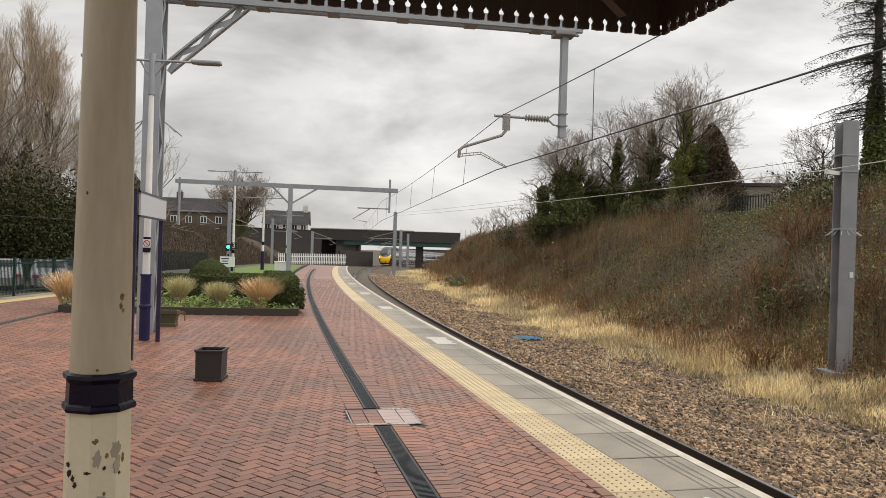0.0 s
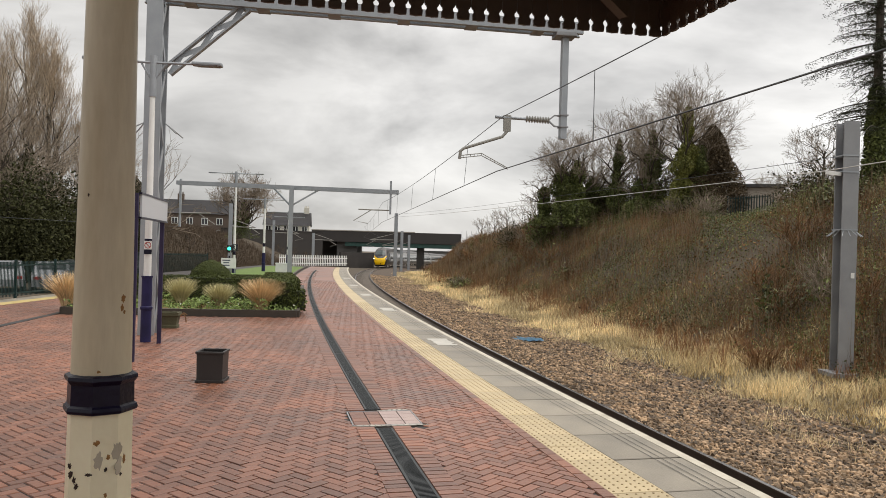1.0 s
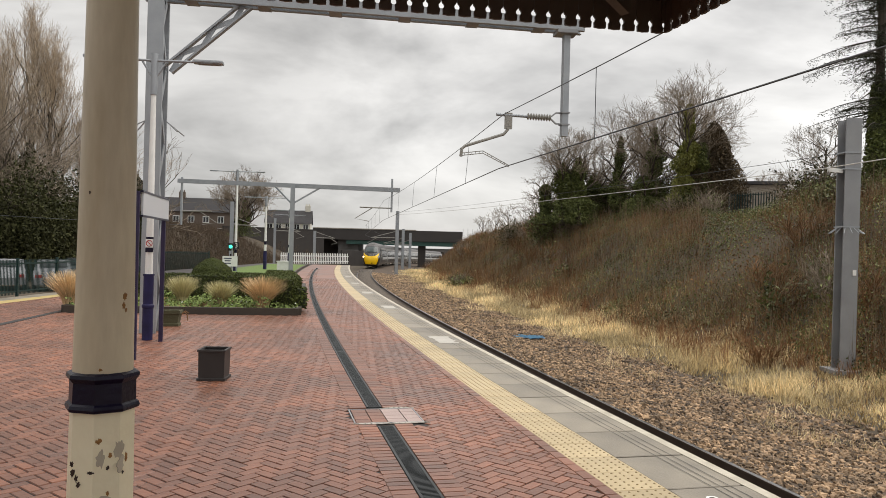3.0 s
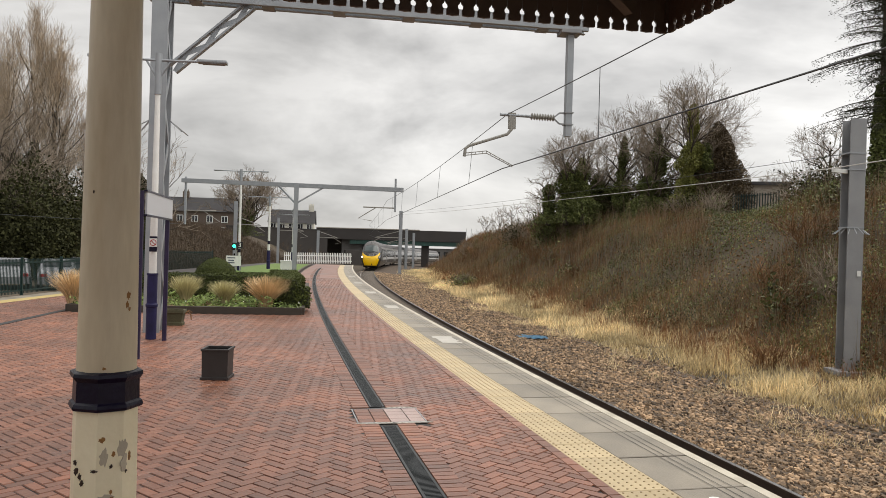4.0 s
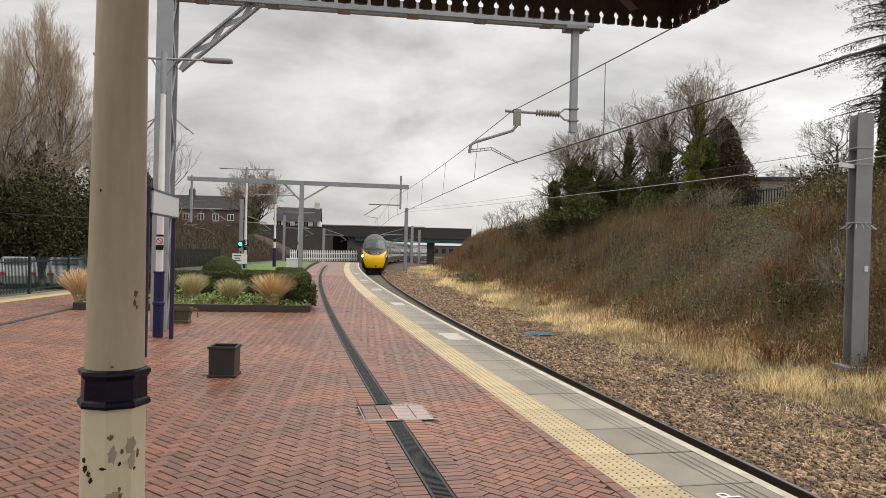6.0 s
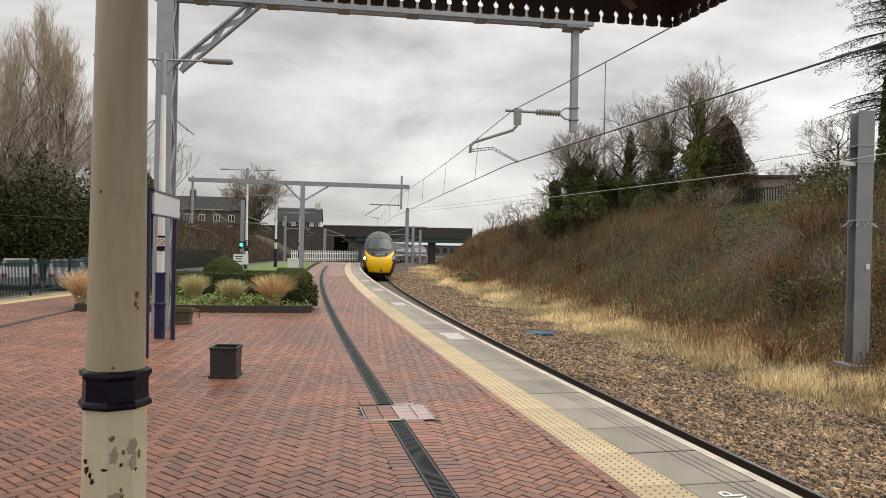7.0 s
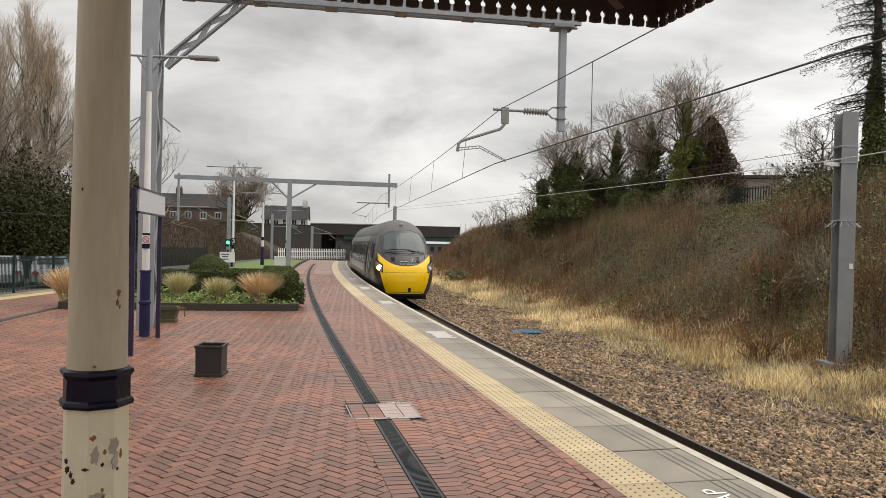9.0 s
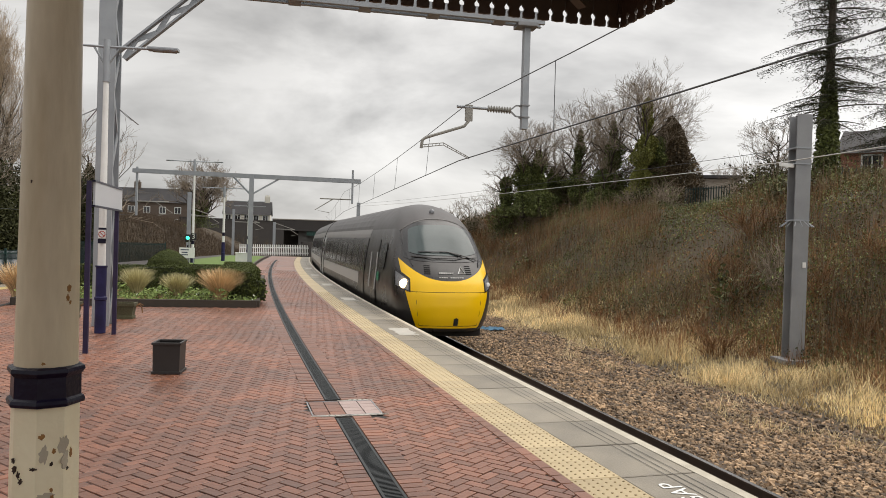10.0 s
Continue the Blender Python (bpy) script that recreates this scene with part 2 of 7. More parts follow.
M_STONEWALL = mat("sooty_stone_wall", (0.055, 0.048, 0.044), (0.032, 0.028, 0.026), 0.9, 0.5, 6, 0.4)
M_SLATE = mat("dark_slate_roof", (0.075, 0.07, 0.072), (0.05, 0.047, 0.05), 0.6, 1, 10, 0.3)
M_REDBRICK = mat("orange_red_brick_wall", (0.33, 0.13, 0.08), (0.25, 0.1, 0.065), 0.8, 2, 20, 0.2)
M_BROWNBRICK = mat("brown_stone_wall", (0.135, 0.102, 0.080), (0.095, 0.072, 0.056), 0.9, 1, 20, 0.3)
M_GLASSD = mat("dark_window_glass", (0.02, 0.024, 0.028), None, 0.12, 2, 20, 0.0, spec=0.8)
M_YLINE = mat("faded_yellow_line", (0.46, 0.34, 0.12), (0.36, 0.28, 0.12), 0.6, 3, 50, 0.1)
M_BLUE = mat("blue_plastic_sheet", (0.05, 0.22, 0.36), (0.03, 0.14, 0.25), 0.4, 8, 60, 0.3)
M_T_GREY = mat("dark_grey_train_paint", (0.036, 0.031, 0.029), (0.025, 0.022, 0.021), 0.30, 1.5, 30, 0.02)
M_T_ROOF = mat("grey_train_roof", (0.062, 0.054, 0.052), (0.042, 0.038, 0.037), 0.42, 1.5, 30, 0.04)
M_T_YEL = mat("yellow_train_front", (0.93, 0.56, 0.002), (0.84, 0.50, 0.002), 0.32, 1.2, 30, 0.01)
M_T_WHITE = mat("pale_grey_train_panel", (0.50, 0.50, 0.49), (0.40, 0.40, 0.39), 0.35, 1.2, 30, 0.02)
M_T_SHOULDER = mat("mid_grey_train_shoulder", (0.27, 0.26, 0.25), (0.20, 0.19, 0.185), 0.35, 1.5, 30, 0.02)
M_T_BLACK = mat("black_train_mask", (0.016, 0.015, 0.016), None, 0.22, 2, 30, 0.0)
M_T_GLASS = mat("tinted_train_glass", (0.060, 0.078, 0.078), (0.040, 0.054, 0.054), 0.10, 1.0, 20, 0.0, spec=0.35)
M_T_SIDEGLASS = mat("dark_coach_glass", (0.02, 0.024, 0.026), None, 0.15, 2, 20, 0.0, spec=0.6)
M_T_UNDER = mat("train_underframe", (0.018, 0.016, 0.015), None, 0.8, 3, 30, 0.2)
M_LAMP = mat("lit_headlamp", (0.9, 0.8, 0.6), None, 0.2, emit=((1.0, 0.66, 0.30), 6.0))
M_LAMPDIM = mat("headlamp_lens", (0.22, 0.23, 0.25), (0.10, 0.105, 0.11), 0.12, 12, 60, 0.0, spec=0.8)
M_SIGGREEN = mat("green_signal_lens", (0.02, 0.5, 0.3), None, 0.3, emit=((0.03, 0.95, 0.55), 2.2))
M_RED = mat("red_plastic", (0.45, 0.03, 0.03), None, 0.4)
M_CARWHITE = mat("silver_car_paint", (0.30, 0.31, 0.33), None, 0.25, 2, 30, 0.0, coat=0.5)
M_CARDARK = mat("dark_car_paint", (0.05, 0.055, 0.06), None, 0.25, 2, 30, 0.0, coat=0.5)
M_CARRED = mat("red_car_paint", (0.30, 0.02, 0.03), None, 0.25, 2, 30, 0.0, coat=0.5)
M_TYRE = mat("tyre_rubber", (0.02, 0.02, 0.02), None, 0.8)
M_RUST = mat("rust_spot", (0.36, 0.19, 0.06), (0.20, 0.09, 0.03), 0.85, 20, 80, 0.3)
M_BARE = mat("bare_primer_patch", (0.52, 0.47, 0.37), (0.42, 0.37, 0.28), 0.6, 8, 60, 0.1)
M_STAINWHITE = mat("pale_mortar_patch", (0.42, 0.32, 0.29), (0.32, 0.23, 0.21), 0.5, 5, 50, 0.2)

# ---- building helpers ----


def add_patches(m, scale, lo, hi):
    """Broad worn and damp patches over a material's own colour."""
    n, l = m.node_tree.nodes, m.node_tree.links
    b = n["Principled BSDF"]
    src = b.inputs["Base Color"].links[0].from_socket
    co, t, r, h = n.new("ShaderNodeNewGeometry"), n.new("ShaderNodeTexNoise"), n.new("ShaderNodeMapRange"), n.new("ShaderNodeHueSaturation")
    t.inputs["Scale"].default_value, t.inputs["Detail"].default_value = scale, 4
    r.inputs[1].default_value, r.inputs[2].default_value = 0.36, 0.64
    r.inputs[3].default_value, r.inputs[4].default_value = lo, hi
    l.new(co.outputs["Position"], t.inputs["Vector"])
    l.new(t.outputs["Fac"], r.inputs[0])
    l.new(r.outputs[0], h.inputs["Value"])
    l.new(src, h.inputs["Color"])
    l.new(h.outputs["Color"], b.inputs["Base Color"])


for _m in (M_BRICK, M_BRICKP, M_BRICKFAR):
    add_patches(_m, 0.22, 0.75, 1.28)
    _m.node_tree.nodes["Principled BSDF"].inputs["Coat Roughness"].default_value = 0.40   # a thin film of rain
for _m in (M_BRAMBLE, M_STEM, M_BRACKEN, M_GRASSDRY):
    add_patches(_m, 0.35, 0.60, 1.35)


def part(name, bm, material, parent=None, label=""):
    me = bpy.data.meshes.new(name)
    bm.to_mesh(me)
    bm.free()
    for mt in (material if isinstance(material, (list, tuple)) else [material]):
        me.materials.append(mt)
    ob = new(name, me)
    if parent is not None:
        ob.parent = parent
    if label:
        tagged(ob, label)
    return ob


def mesh_part(name, verts, faces, material, parent=None, smooth=False):
    me = bpy.data.meshes.new(name)
    me.from_pydata(verts, [], faces)
    for mt in (material if isinstance(material, (list, tuple)) else [material]):
        me.materials.append(mt)
    if smooth:
        me.polygons.foreach_set("use_smooth", [True] * len(me.polygons))
    ob = new(name, me)
    if parent is not None:
        ob.parent = parent
    return ob


def thing(name, label, category, m=None, group="", kind=""):
    ob = tagged(new(name), label, category, group, kind)
    if m is not None:
        ob.matrix_basis = m
    return ob


def box(bm, c, s, rz=0.0, bevel=0.0, rot=None):
    m = Matrix.Translation(c) @ (rot if rot is not None else Matrix.Rotation(rz, 4, "Z")) @ Matrix.Diagonal((*s, 1))
    g = bmesh.ops.create_cube(bm, size=1.0, matrix=m)
    if bevel:
        edges = list({e for v in g["verts"] for e in v.link_edges})
        bmesh.ops.bevel(bm, geom=edges, offset=bevel, segments=2, profile=0.7, affect="EDGES")
    return bm


def nb():
    return bmesh.new()


def rod(bm, p, q, r0, r1=None, n=8, cap=True):
    p, q = Vector(p), Vector(q)
    d = q - p
    m = Matrix.Translation((p + q) / 2) @ d.to_track_quat("Z", "Y").to_matrix().to_4x4()
    bmesh.ops.create_cone(bm, cap_ends=cap, segments=n, radius1=r0, radius2=r0 if r1 is None else r1, depth=d.length, matrix=m)
    return bm


def beam(bm, p, q, w, h, up=(0, 0, 1)):
    """A rectangular bar from p to q, w across and h along up."""
    p, q = Vector(p), Vector(q)
    d = (q - p)
    y = d.normalized()
    x = y.cross(Vector(up)).normalized()
    z = x.cross(y)
    m = Matrix((x, y, z)).transposed().to_4x4()
    m.translation = (p + q) / 2
    bmesh.ops.create_cube(bm, size=1.0, matrix=m @ Matrix.Diagonal((w, d.length, h, 1)))
    return bm


def lathe(bm, prof, n=24, centre=(0, 0, 0)):
    """Revolves (radius, z) pairs."""
    rings = []
    for r, z in prof:
        rings.append([bm.verts.new((centre[0] + r * math.cos(2 * math.pi * k / n), centre[1] + r * math.sin(2 * math.pi * k / n), centre[2] + z)) for k in range(n)])
    for a, b in zip(rings, rings[1:]):
        for k in range(n):
            f = bm.faces.new((a[k], a[(k + 1) % n], b[(k + 1) % n], b[k]))
            f.smooth = n > 10
    for r in rings:
        for k in range(n):
            e = bm.edges.get((r[k], r[(k + 1) % n]))
            if e:
                e.smooth = False
    for r, flip in ((rings[0], True), (rings[-1], False)):
        bm.faces.new(r[::-1] if flip else r)
    return bm


def tube(bm, pts, r, n=6):
    """One continuous bent bar through the points."""
    pts = [Vector(p) for p in pts]
    prev, x = None, None
    for i, p in enumerate(pts):
        d = (pts[min(i + 1, len(pts) - 1)] - pts[max(i - 1, 0)]).normalized()
        x = d.orthogonal().normalized() if x is None else (x - d * x.dot(d)).normalized()
        y = d.cross(x)
        ring = [bm.verts.new(p + (x * math.cos(2 * math.pi * k / n) + y * math.sin(2 * math.pi * k / n)) * r) for k in range(n)]
        if prev:
            for k in range(n):
                bm.faces.new((prev[k], prev[(k + 1) % n], ring[(k + 1) % n], ring[k]))
        else:
            bm.faces.new(ring[::-1])
        prev = ring
    bm.faces.new(prev)
    return bm


# ---- the plan: track centre line, x as a function of y ----
CL = (5.5918533, -0.25488778, 0.00097514534, -3.6565556e-07)


def cx(y):
    return CL[0] + CL[1] * y + CL[2] * y * y + CL[3] * y ** 3


def cslope(y):
    return CL[1] + 2 * CL[2] * y + 3 * CL[3] * y * y


def off(y, d, z=0.0):
    """A point d metres to the field side of the track's centre line."""
    s = cslope(y)
    k = 1 / math.sqrt(1 + s * s)
    return Vector((cx(y) + d * k, y - d * s * k, z))


def heading(y):
    return -math.atan(cslope(y))


EDGE = -1.48       # platform edge
RAILZ = -0.915     # rail top below the platform


def dip(y):
    """The line falls away gently towards the bridge."""
    return -0.75 * max(0.0, (y - 45) / 106) ** 1.5


def strip(bm, y0, y1, step, d0, d1, z, zdip=False):
    """A ribbon along the track between two offsets."""
    n = max(1, int(round((y1 - y0) / step)))
    prev = None
    for i in range(n + 1):
        y = y0 + (y1 - y0) * i / n
        dz = dip(y) if zdip else 0
        a, b = bm.verts.new(off(y, d0, z + dz)), bm.verts.new(off(y, d1, z + dz))
        if prev:
            bm.faces.new((prev[0], prev[1], b, a))
        prev = (a, b)
    return bm


def extrude_profile(bm, prof, ys, zdip=False, close=True):
    """Sweeps a closed (offset, z) outline along the track."""
    prev = None
    for y in ys:
        dz = dip(y) if zdip else 0
        ring = [bm.verts.new(off(y, d, z + dz)) for d, z in prof]
        if prev:
            for k in range(len(prof)):
                j = (k + 1) % len(prof)
                bm.faces.new((prev[k], prev[j], ring[j], ring[k]))
        elif close:
            bm.faces.new(ring)
        prev = ring
    if close:
        bm.faces.new(prev[::-1])
    bmesh.ops.recalc_face_normals(bm, faces=bm.faces[:])
    return bm


def steps(a, b, s):
    n = max(1, int(round((b - a) / s)))
    return [a + (b - a) * i / n for i in range(n + 1)]


# ---- ground ----


def smooth(a, b, x):
    t = min(1.0, max(0.0, (x - a) / (b - a)))
    return t * t * (3 - 2 * t)


def offset_of(x, y):
    """Offset of a ground point from the centre line (positive on the field side)."""
    s = cslope(min(max(y, -60), 300))
    return (x - cx(min(max(y, -60), 300))) / math.sqrt(1 + s * s)


def ground_z(x, y):
    d = offset_of(x, y)
    dz = dip(min(max(y, 0), 260))
    if d > -1.4:
        z = -1.55 + 0.23 * smooth(4.9, 6.3, d) + 0.35 * smooth(6.5, 10.0, d)
        crest = 4.1 + 0.27 * math.sin(y * 0.11)
        z += (crest + 1.0) * smooth(8.6, 17.5, d)
        z += 0.02 * max(0, min(d - 18, 60))
        far = smooth(175, 190, y) * smooth(-2, 12, d)
        z = z * (1 - far) + far * (-1.4)
        bump_k = smooth(8, 11, d) * 0.35 + smooth(3.5, 6, d) * 0.06
        z += bump_k * noise.noise(Vector((x * 0.35, y * 0.35, 0.0)))
    else:
        # platform side: car park level, then the wooded bank on the far left
        z = -1.3 + (1.17 - 0.52 * smooth(-14.4, -16.2, x)) * smooth(-12.9, -13.5, x) * (1 - smooth(70, 85, y))
        z += 5.6 * smooth(-15, -30, d) * smooth(72, 105, y) * (1 - smooth(230, 260, y))
        z += 5.0 * smooth(-24, -44, x) * smooth(34, 60, y) * (1 - smooth(70, 100, y))
        z += 0.25 * smooth(-24, -30, d) * noise.noise(Vector((x * 0.2, y * 0.2, 3.0)))
    return z + dz


def make_ground():
    xs = sorted(set([-900, -500, -250, -150, -110] + [-90 + 2 * i for i in range(30)] + [-30 + 1.0 * i for i in range(30)] + [0.5 * i for i in range(80)] + [40 + 3 * i for i in range(20)] + [110, 150, 250, 500, 900]))
    ys = sorted(set([-300, -120, -60, -30, -15, -8] + [-4 + 1.0 * i for i in range(70)] + [66 + 2 * i for i in range(75)] + [225, 240, 260, 300, 400, 600, 1000, 1800]))
    verts = [(x, y, ground_z(x, y)) for y in ys for x in xs]
    nx = len(xs)
    faces = [(j * nx + i, j * nx + i + 1, (j + 1) * nx + i + 1, (j + 1) * nx + i) for j in range(len(ys) - 1) for i in range(nx - 1)]
    return tagged(mesh_part("ground", verts, faces, M_GROUND, smooth=True), "brown earth bank and trackside ground with dead stems", "ground", kind="structure")


make_ground()

# ---- platform ----
P_Y0, P_Y1 = -12.0, 74.0
platform = thing("platform", "red block-paved station platform with concrete coping", "platform", kind="structure")


def make_platform_body():
    bm = nb()
    ys = steps(P_Y0, P_Y1, 2.0)
    prev = None
    for y in ys:
        a = off(y, EDGE - 0.02, -0.012)
        lx = -13.6 - 4.5 * smooth(32, 48, y)
        b = Vector((lx, y, -0.012))
        ring = [bm.verts.new(v) for v in (b, a, Vector((a.x, a.y, -1.4)), Vector((b.x, b.y, -1.4)))]
        if prev:
            for k in range(4):
                j = (k + 1) % 4
                bm.faces.new((prev[k], prev[j], ring[j], ring[k]))
        else:
            bm.faces.new(ring)
        prev = ring
    bm.faces.new(prev[::-1])
    bmesh.ops.recalc_face_normals(bm, faces=bm.faces[:])
    return part("platform_body", bm, M_JOINT, platform)


make_platform_body()

# track: ballast bed, sleepers and rails
RAIL_YS = steps(-14, 60, 2.0)[:-1] + steps(60, 285, 5.0)


def make_track():
    bed = nb()
    extrude_profile(bed, [(-1.44, -1.25), (-1.44, -1.10), (-1.3, -1.08), (1.35, -1.06), (1.9, -1.10), (3.4, -1.28), (5.6, -1.33), (5.6, -1.5), (-1.44, -1.45)], RAIL_YS, True)
    tr = thing("railway_track", "single curved railway track of rusty rails in stone ballast", "track", kind="structure")
    part("ballast_bed", bed, M_BED, tr)
    for d in (-0.7525, 0.7525):
        bm = nb()
        extrude_profile(bm, [(d - .07, -1.075), (d + .07, -1.075), (d + .07, -1.055), (d + .010, -1.035), (d + .010, -.955), (d + .035, -.945), (d + .035, -.919), (d - .035, -.919), (d - .035, -.945), (d - .010, -.955), (d - .010, -1.035), (d - .07, -1.055)], RAIL_YS, True)
        r = part("rail", bm, M_RAIL, tr)
        bm = nb()
        extrude_profile(bm, [(d - .030, -.918), (d + .030, -.918), (d + .024, -.914), (d - .024, -.914)], RAIL_YS, True)
        part("rail_head", bm, M_RAILTOP, r)
    bm = nb()
    y = 2.0
    box(bm, (0, 0, 0), (2.5, 0.26, 0.18))
    me = bpy.data.meshes.new("sleeper")
    bm.to_mesh(me)
    bm.free()
    me.materials.append(M_SLEEPER)
    while y < 130:
        p = off(y, 0, -1.155 + dip(y))
        s = new("sleeper", me)
        s.parent = tr
        s.matrix_basis = Matrix.Translation(p) @ Matrix.Rotation(heading(y), 4, "Z")
        y += 0.65
    return tr


make_track()

# ---- the train ----
# half width of the body by height above the rail
SECT = [(0.36, 1.16), (0.45, 1.24), (0.62, 1.31), (0.85, 1.345), (1.1, 1.36), (1.4, 1.36), (1.7, 1.345), (2.0, 1.315), (2.3, 1.27), (2.6, 1.215), (2.87, 1.15), (3.14, 1.06), (3.34, 0.95), (3.51, 0.80), (3.65, 0.62), (3.75, 0.40), (3.80, 0.18), (3.81, 0.0)]


def width_at(z):
    for (za, wa), (zb, wb) in zip(SECT, SECT[1:]):
        if za <= z <= zb:
            return wa + (wb - wa) * (z - za) / (zb - za)
    return SECT[0][1] if z < 1 else 0.0


SETB = [(0.36, 0.16), (0.45, 0.08), (0.7, 0.02), (1.0, 0.0), (1.3, 0.03), (1.6, 0.14), (1.9, 0.34), (2.2, 0.64), (2.5, 0.98), (2.8, 1.33), (3.0, 1.59), (3.2, 1.88), (3.4, 2.23), (3.55, 2.58), (3.67, 2.98), (3.76, 3.45), (3.80, 3.95), (3.81, 4.6)]


def lerp_table(tab, z):
    if z <= tab[0][0]:
        return tab[0][1]
    for (za, wa), (zb, wb) in zip(tab, tab[1:]):
        if za <= z <= zb:
            t = (z - za) / (zb - za)
            return wa + (wb - wa) * t
    return tab[-1][1]


def nose(f, z, out=0.0):
    """Point of the nose at lateral fraction f (-1 to 1) and height z."""
    w = width_at(z) * (0.985 - 0.05 * smooth(1.5, 0.4, z))
    n = 2.7
    k = min(abs(f), 1.0)
    depth = 1.35 - 0.25 * smooth(1.0, 3.0, z)
    y = lerp_table(SETB, z) + depth * (1 - (1 - k ** n) ** (1 / n))
    v = Vector((w * f, y, z))
    if out:
        v += Vector((f * abs(f) ** 2.0, -max(0.15, 1 - k ** 3), 0.45 * smooth(1.4, 2.6, z))).normalized() * out
    return v


def patch(name, zb, zt, a0, a1, material, parent, out=0.008, na=28, nz=12, label=""):
    """A panel that lies on the nose between two height curves."""
    verts, faces = [], []
    for i in range(na + 1):
        a = a0 + (a1 - a0) * i / na
        lo, hi = zb(a), zt(a)
        for j in range(nz + 1):
            verts.append(nose(a, lo + (hi - lo) * j / nz, out))
    for i in range(na):
        for j in range(nz):
            k = i * (nz + 1) + j
            faces.append((k, k + nz + 1, k + nz + 2, k + 1))
    ob = mesh_part(name, verts, faces, material, parent, True)
    if label:
        tagged(ob, label)
    return ob


CAR_L = 23.9


def side_panel(name, y0, y1, z0, z1, side, material, parent, out=0.008, rounded=0.0, label=""):
    """A panel that follows the tumblehome of the body side."""
    nz, verts, faces = 8, [], []
    ys = [y0, y1] if not rounded else [y0, y0 + rounded * .3, y0 + rounded, y1 - rounded, y1 - rounded * .3, y1]
    cut = [0.0, 0.0] if not rounded else [rounded, rounded * .3, 0, 0, rounded * .3, rounded]
    for yy, cc in zip(ys, cut):
        for j in range(nz + 1):
            z = z0 + cc + (z1 - z0 - 2 * cc) * j / nz
            verts.append((side * (width_at(z) + out), yy, z))
    for i in range(len(ys) - 1):
        for j in range(nz):
            k = i * (nz + 1) + j
            q = (k, k + nz + 1, k + nz + 2, k + 1)
            faces.append(q if side < 0 else q[::-1])
    ob = mesh_part(name, verts, faces, material, parent, False)
    if label:
        tagged(ob, label)
    return ob


def bogie(y, parent):
    bm = nb()
    for sx in (-1, 1):
        box(bm, (sx * 1.0, y, 0.55), (0.16, 3.4, 0.22), bevel=0.03)
        box(bm, (sx * 1.05, y, 0.72), (0.22, 1.0, 0.3), bevel=0.03)
    box(bm, (0, y, 0.6), (1.9, 0.5, 0.25))
    b = part("bogie", bm, M_T_UNDER, parent)
    for dy in (-1.35, 1.35):
        w = nb()
        for sx in (-1, 1):
            rod(w, (sx * 0.69, y + dy, 0.42), (sx * 0.82, y + dy, 0.42), 0.42, n=20)
        rod(w, (-0.7, y + dy, 0.42), (0.7, y + dy, 0.42), 0.09, n=8)
        part("wheelset", w, M_T_UNDER, b)


def underframe(parent, y0, y1):
    bm = nb()
    random.seed(11)
    y = y0
    while y < y1:
        l = random.uniform(1.2, 2.8)
        box(bm, (0, y + l / 2, 0.55), (2.3, l - 0.12, random.uniform(0.30, 0.42)), bevel=0.03)
        y += l
    part("underframe_equipment", bm, M_T_UNDER, parent)


def coach_details(car, y0, y1, lead):
    for sd in (-1, 1):
        # lower body band, window band, windows and doors
        side_panel("lower_panel", y0 + 1.6, y1 - 1.4, 1.14, 1.53, sd, M_T_WHITE, car, 0.006, 0.08, "pale grey lower side panel")
        side_panel("sole_bar", y0 + 0.1, y1 - 0.1, 0.50, 0.62, sd, M_T_SHOULDER, car, 0.006)
        side_panel("cantrail_stripe", y0 + 0.1, y1 - 0.1, 2.74, 3.02, sd, M_T_SHOULDER, car, 0.008)
        band = side_panel("window_band", y0 + (0.1 if lead else 1.5), y1 - 1.5, 1.56, 2.70, sd, M_T_BLACK, car, 0.010, 0.15, "glossy black window band")
        y = y0 + 2.2
        while y + 1.5 < y1 - 1.8:
            side_panel("window", y, y + 1.45, 1.72, 2.5, sd, M_T_SIDEGLASS, band, 0.016, 0.12)
            y += 1.9
        for yd in ((y0 + 0.2, y0 + 1.15), (y1 - 1.15, y1 - 0.2)):
            d = side_panel("passenger_door", yd[0], yd[1], 0.7, 2.75, sd, M_T_GREY if lead and yd[0] < y0 + 1 else M_T_WHITE, car, 0.020, 0.06, "plug door with a tall window")
            side_panel("door_window", yd[0] + 0.22, yd[1] - 0.22, 1.65, 2.5, sd, M_T_SIDEGLASS, d, 0.026, 0.1)
    # roof ribs and equipment well
    bm = nb()
    for k in range(6):
        box(bm, (0, y0 + 2.0 + k * (y1 - y0 - 4) / 5, 3.46), (1.1, 2.2, 0.12), bevel=0.03)
    part("roof_equipment", bm, M_T_ROOF, car)


